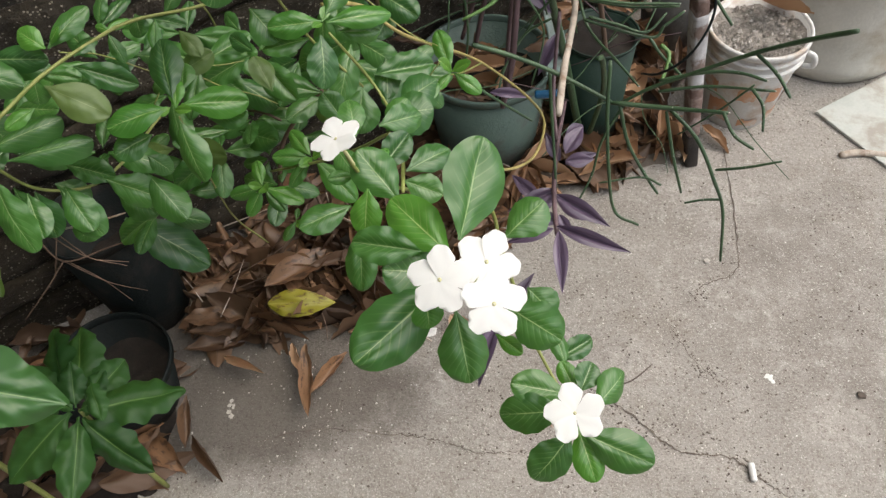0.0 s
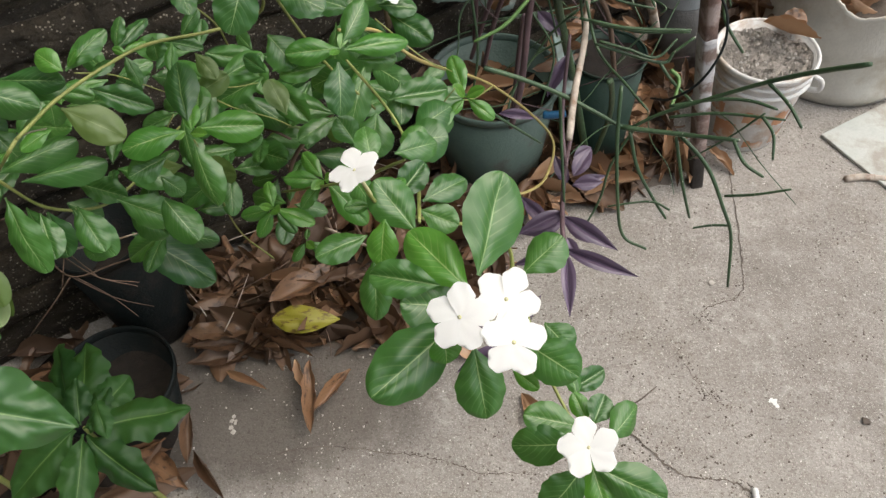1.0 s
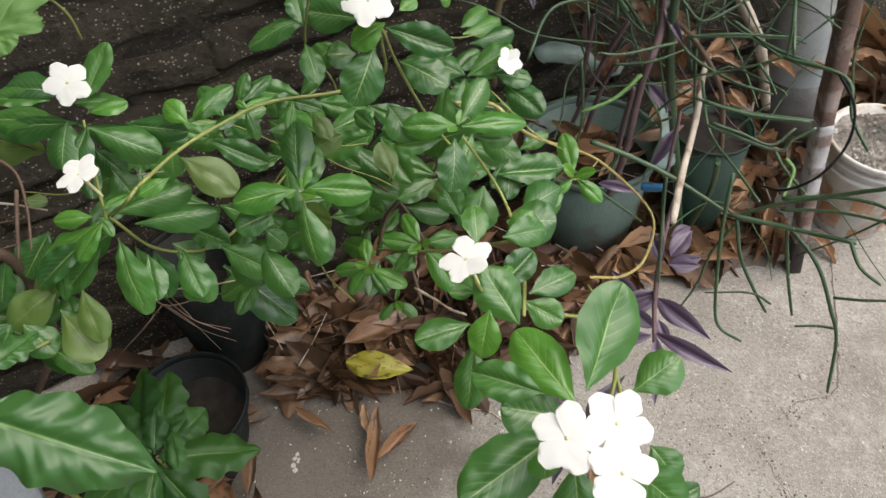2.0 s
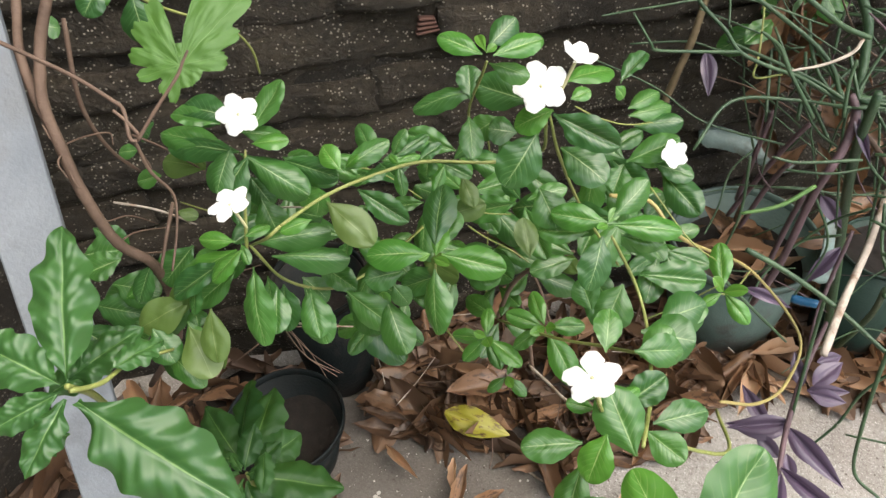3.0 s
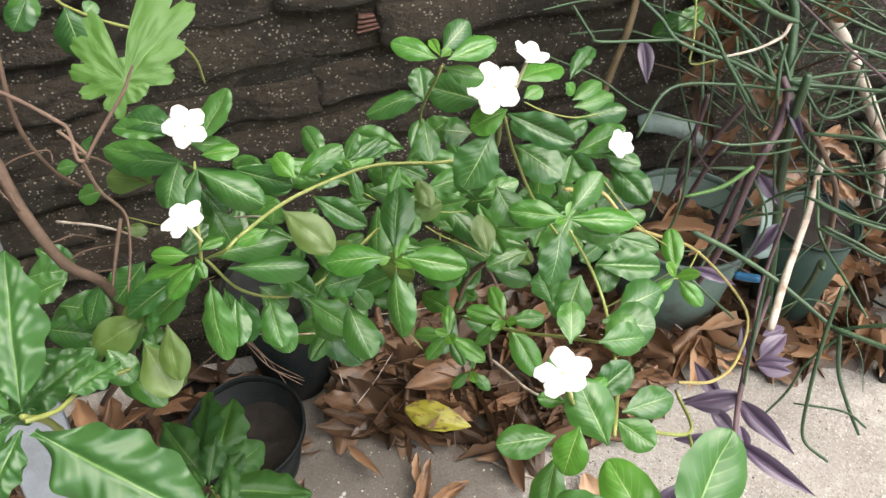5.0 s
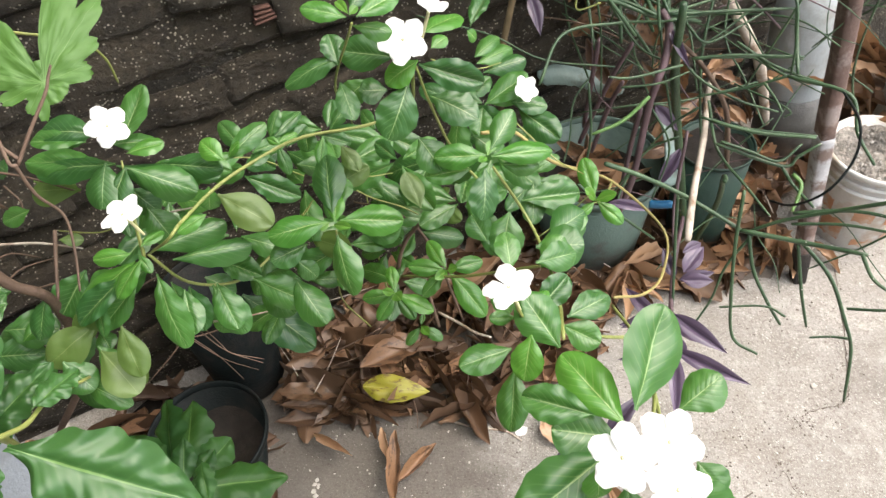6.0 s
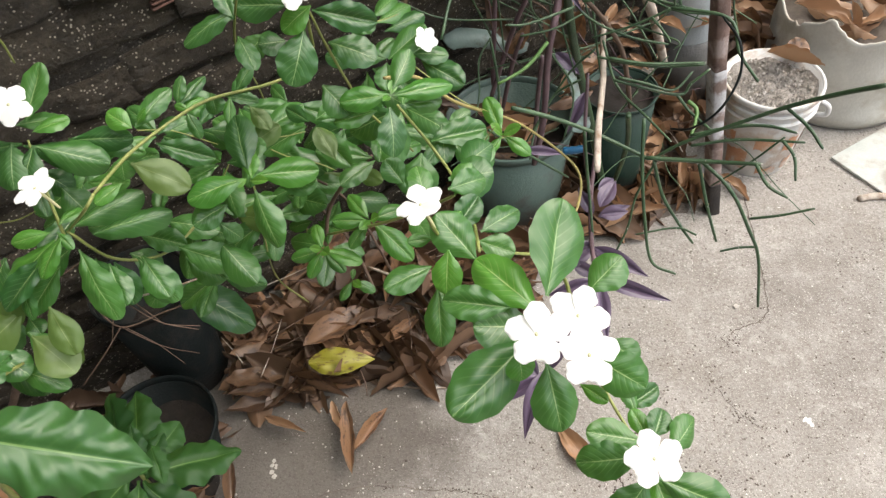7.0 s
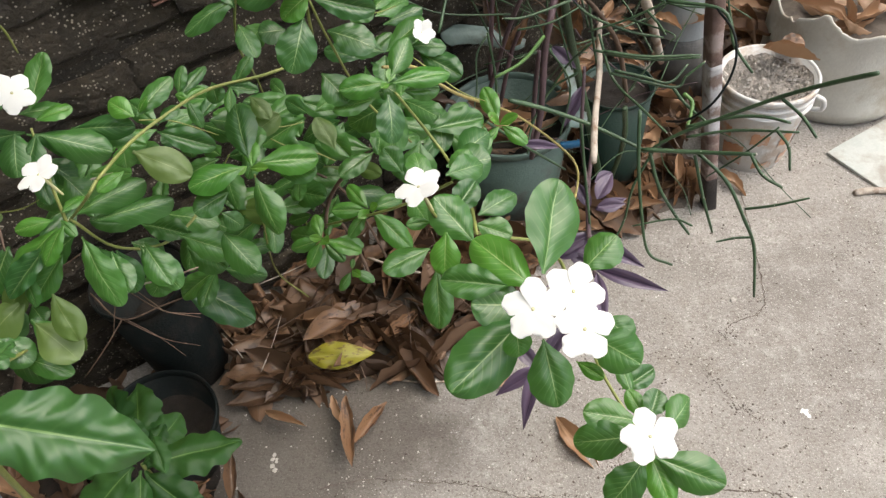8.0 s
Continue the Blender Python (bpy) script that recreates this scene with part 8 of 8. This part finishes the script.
def litter_pose(x, y, z, r, steep, small=1.0):
    a = r.uniform(0, 6.28)
    ln = small * (0.065 + 0.085 * r.random() ** 1.2)
    d = Vector((math.cos(a), math.sin(a), r.uniform(-0.08, steep) if r.random() < 0.95 else r.uniform(0.2, 0.5))).normalized() * ln
    nrm = Vector((r.gauss(0, 0.2), r.gauss(-0.05, 0.2), 1))
    m = blade_pose((x - d.x / 2, y - d.y / 2, z), (x + d.x / 2, y + d.y / 2, z + abs(d.z)), nrm, ln * r.choice((0.22, 0.28, 0.34, 0.4, 0.46, 0.52)) * r.uniform(0.85, 1.15))
    return m @ Matrix.Rotation(math.pi, 4, 'Y') if r.random() < 0.35 else m


def heap(x, y):
    """How high the litter lies: it banks up towards the wall."""
    back = Vector((x, y, 0)).dot(-wall_out)
    return 0.004 + 0.04 * max(0.0, min(1.0, (back - 0.58) / 0.3))


def litter():
    names = []
    for poly, count, seed, steep in ((LITTER_A, 105, 1, 0.1), (LITTER_B, 56, 2, 0.3), (LITTER_C, 14, 3, 0.15), (LITTER_D, 26, 4, 0.3)):
        for x, y, r in scatter(poly, count, seed):
            if poly is LITTER_A and (Vector((x, y)) - Vector((YELLOW_AT[0], YELLOW_AT[1] - 0.02))).length < 0.02:
                continue
            pool = DEADS * 2 + ORANGES * (1 if poly is LITTER_A or poly is LITTER_C else 7)
            ob = new("dead_leaf", pool[r.randrange(len(pool))])
            ob.matrix_basis = litter_pose(x, y, ground_z(x, y) + 0.006 + heap(x, y) * r.uniform(0.5, 1.1) + (0.1 if poly is LITTER_D else 0), r, steep)
            tagged(ob, "curled brown dead leaf in the litter by the wall", "dead leaf", "fallen leaves")
    r = random.Random(31)
    for k in range(16):
        a, rr = r.uniform(0, 6.28), 0.075 * r.random() ** 0.5
        ob = new("dead_leaf", (DEADS + ORANGES * 3)[r.randrange(len(DEADS) + 9)])
        ob.matrix_basis = litter_pose(0.02 + rr * math.cos(a), 1.015 + rr * math.sin(a), 0.163 + 0.02 * r.random(), r, 0.3, 0.75)
        tagged(ob, "dry brown dead leaf inside the grey-green pot", "dead leaf", "fallen leaves")
    for k in range(26):
        a, rr = r.uniform(0, 6.28), 0.125 * r.random() ** 0.5
        ob = new("dead_leaf", (DEADS + ORANGES * 8)[r.randrange(len(DEADS) + 24)])
        ob.matrix_basis = litter_pose(0.715 + rr * math.cos(a), 1.315 + rr * math.sin(a), 0.19 + 0.03 * r.random(), r, 0.35, 0.85)
        tagged(ob, "dry tan dead leaf inside the broken drum", "dead leaf", "fallen leaves")
    # the packed layer underneath
    verts, faces, uvs = [], [], []
    for poly, count, seed in ((LITTER_A, 300, 11), (LITTER_B, 105, 12), (LITTER_C, 90, 13), (LITTER_D, 70, 14)):
        for x, y, r in scatter(poly, count, seed):
            src = DEADS[r.randrange(len(DEADS))]
            m = litter_pose(x, y, ground_z(x, y) + 0.004 + heap(x, y) * r.uniform(0.0, 0.7), r, 0.15)
            k = len(verts)
            verts += [tuple(m @ v.co) for v in src.vertices]
            faces += [tuple(k + i for i in p.vertices) for p in src.polygons]
            uvs += [tuple(u.uv) for u in src.uv_layers["blade"].data]
    me = bpy.data.meshes.new("leaf_litter")
    me.from_pydata(verts, [], faces)
    layer = me.uv_layers.new(name="blade")
    layer.data.foreach_set("uv", [c for u in uvs for c in u])
    me.materials.append(M_PACKED)
    for p in me.polygons:
        p.use_smooth = True
    tagged(new("leaf_litter", me), "packed layer of brown fallen leaves along the wall", "leaf litter", kind="stuff")


litter()


def stalks():
    r = random.Random(63)
    for poly, count in ((LITTER_A, 22), (LITTER_B, 12)):
        for x, y, _ in scatter(poly, count, 71 + count):
            a, ln = r.uniform(0, 6.28), r.uniform(0.04, 0.12)
            z = ground_z(x, y) + heap(x, y) + 0.022
            end = Vector((math.cos(a) * ln, math.sin(a) * ln, r.uniform(-0.006, 0.012)))
            ob = thing("twig", (x, y, z), "thin dry brown leaf stalk in the litter", "twig", "fallen twigs")
            stem(ob, [Vector((x, y, z)), Vector((x, y, z)) + end * 0.5 + Vector((0.004, -0.003, 0.004)), Vector((x, y, z)) + end], 0.0011, 0.0006, M_STICK if r.random() < 0.4 else M_WOODSTEM, "twig_shaft", sides=6)


stalks()


def dirt(poly, seed, material=M_EARTH):
    """A thin spread of dark earth with a ragged edge under the litter."""
    bm = bmesh.new()
    c = Vector((sum(p[0] for p in poly) / len(poly), sum(p[1] for p in poly) / len(poly), 0))
    line = spline([(*p, 0) for p in poly + poly[:1]], 10)[:-1]
    rings = [[], [], [], []]
    for k, q in enumerate(line):
        w = 1 + 0.12 * noise.noise((q.x * 14 + seed, q.y * 14, 0)) + 0.06 * noise.noise((q.x * 50, q.y * 50, seed))
        for ring, f, z in zip(rings, (0.97 * w, 0.9 * w, 0.65, 0.3), (-0.004, 0.0006, 0.004, 0.007)):
            v = c + (q - c) * f
            ring.append(bm.verts.new((v.x, v.y, ground_z(v.x, v.y) + z + 0.003 * noise.noise((v.x * 40, v.y * 40, 1)))))
    n = len(line)
    for a, b in zip(rings, rings[1:]):
        for k in range(n):
            bm.faces.new((a[k], a[(k + 1) % n], b[(k + 1) % n], b[k]))
    bm.faces.new(rings[-1])
    tagged(new("earth", mesh_of("earth", bm, material)), "thin spread of dark earth under the fallen leaves", "soil", kind="stuff")


dirt([(-0.48, 0.6), (-0.33, 0.58), (-0.19, 0.6), (-0.05, 0.67), (0.03, 0.73), (0.08, 0.87), (0.12, 1.0), (0.0, 1.1), (-0.25, 0.9), (-0.55, 0.72)], 1.0)
dirt(LITTER_B, 3.0)
# this patch takes the near-black colour, to darken the ground beside the pots
dirt(LITTER_C, 5.0, M_SOIL)

# ---- bricks of the wall ----
def brick_mesh(seed, ln, h):
    bm = bmesh.new()
    bmesh.ops.create_cube(bm, size=1)
    bmesh.ops.scale(bm, vec=(ln, 0.04, h), verts=bm.verts)
    bmesh.ops.subdivide_edges(bm, edges=[e for e in bm.edges if abs(e.verts[0].co.x - e.verts[1].co.x) > 0.01], cuts=24)
    bmesh.ops.subdivide_edges(bm, edges=[e for e in bm.edges if abs(e.verts[0].co.z - e.verts[1].co.z) > 0.01], cuts=6)
    for v in bm.verts:
        q = v.co * 22 + Vector((seed * 7.7, 0, 0))
        edge = max(abs(v.co.x) / (ln / 2), abs(v.co.z) / (h / 2))
        if v.co.y < 0 and edge > 0.95:
            v.co.y += 0.006
        v.co += Vector((0.004 * noise.noise(q), 0.007 * noise.noise(q + Vector((9, 0, 0))) + 0.004 * noise.noise(q * 3.5), 0.011 * noise.noise(q * 0.45 + Vector((0, 9, 0)))))
    return mesh_of("brick", bm, M_WALL)


BRICK_H, COURSE = 0.056, 0.067
BRICKS = [brick_mesh(k, ln, BRICK_H) for k, ln in enumerate((0.36, 0.34, 0.38, 0.35, 0.37))]


def lay_bricks():
    r = random.Random(17)
    for row in range(18):
        z = 0.0425 + COURSE * row
        s = -1.0 - (0.11 if row % 2 else 0.0) + r.uniform(-0.02, 0.02)
        while s < 1.35:
            k = r.randrange(len(BRICKS))
            ob = new("brick", BRICKS[k])
            ob.parent = wall
            ob.matrix_basis = Matrix.Translation((s, r.uniform(-0.007, 0.009), z + r.uniform(-0.005, 0.005))) @ Matrix.Rotation(radians(r.uniform(-1, 1)), 4, 'Y')
            s += 0.345 + r.uniform(-0.02, 0.02)


def mortar_sheet():
    """Crumbling mortar that fills some joints flush and has fallen out of others."""
    xs, zs = np.linspace(-1.15, 1.5, 190), np.linspace(0.0, 1.26, 150)
    verts = []
    for z in zs:
        for x in xs:
            deep = noise.noise((x * 5, 0.0, z * 9)) + 0.5 * noise.noise((x * 17, 4.0, z * 22)) + 0.25 * noise.noise((x * 55, 8.0, z * 60))
            verts.append((x, -0.0085 + 0.014 * deep, z))
    n = len(xs)
    faces = [(j * n + i, j * n + i + 1, (j + 1) * n + i + 1, (j + 1) * n + i) for j in range(len(zs) - 1) for i in range(n - 1)]
    me = bpy.data.meshes.new("mortar")
    me.from_pydata(verts, [], faces)
    me.materials.append(M_WALL)
    for p in me.polygons:
        p.use_smooth = True
    ob = new("mortar", me)
    ob.parent = wall
    tagged(ob, "crumbling dark mortar between the bricks")


mortar_sheet()
lay_bricks()
for k in range(4):
    chip_bm = bmesh.new()
    bmesh.ops.create_cube(chip_bm, size=1)
    bmesh.ops.scale(chip_bm, vec=(0.03 - 0.003 * k, 0.014, 0.0035), verts=chip_bm.verts)
    bmesh.ops.bevel(chip_bm, geom=chip_bm.edges, offset=0.0012, segments=1, affect='EDGES')
    bare = new("brick", mesh_of("brick", chip_bm, M_REDBRICK, False))
    bare.parent = wall
    bare.matrix_basis = WALL_M.inverted() @ Matrix.Translation(Vector(HOLE) + wall_out * 0.008 + Vector((0, 0, 0.006 * k - 0.009))) @ Matrix.Rotation(radians(WALL_AZ), 4, 'Z') @ Matrix.Rotation(radians(3 * k - 4), 4, 'Y')
    tagged(bare, "ridged face of a broken red brick")
# leaves that slip over the front of the pale green pot
rim_r = random.Random(77)
for k in range(11):
    a = radians(200 + 140 * k / 10 + rim_r.uniform(-6, 6))
    ob = new("dead_leaf", (DEADS + ORANGES)[rim_r.randrange(len(DEADS) + 3)])
    ob.matrix_basis = litter_pose(0.015 + 0.135 * math.cos(a), 1.1 + 0.135 * math.sin(a), 0.19 + rim_r.uniform(-0.05, 0.05), rim_r, 0.5, 0.7)
    tagged(ob, "dry dead leaf slipping over the pot rim", "dead leaf", "fallen leaves")
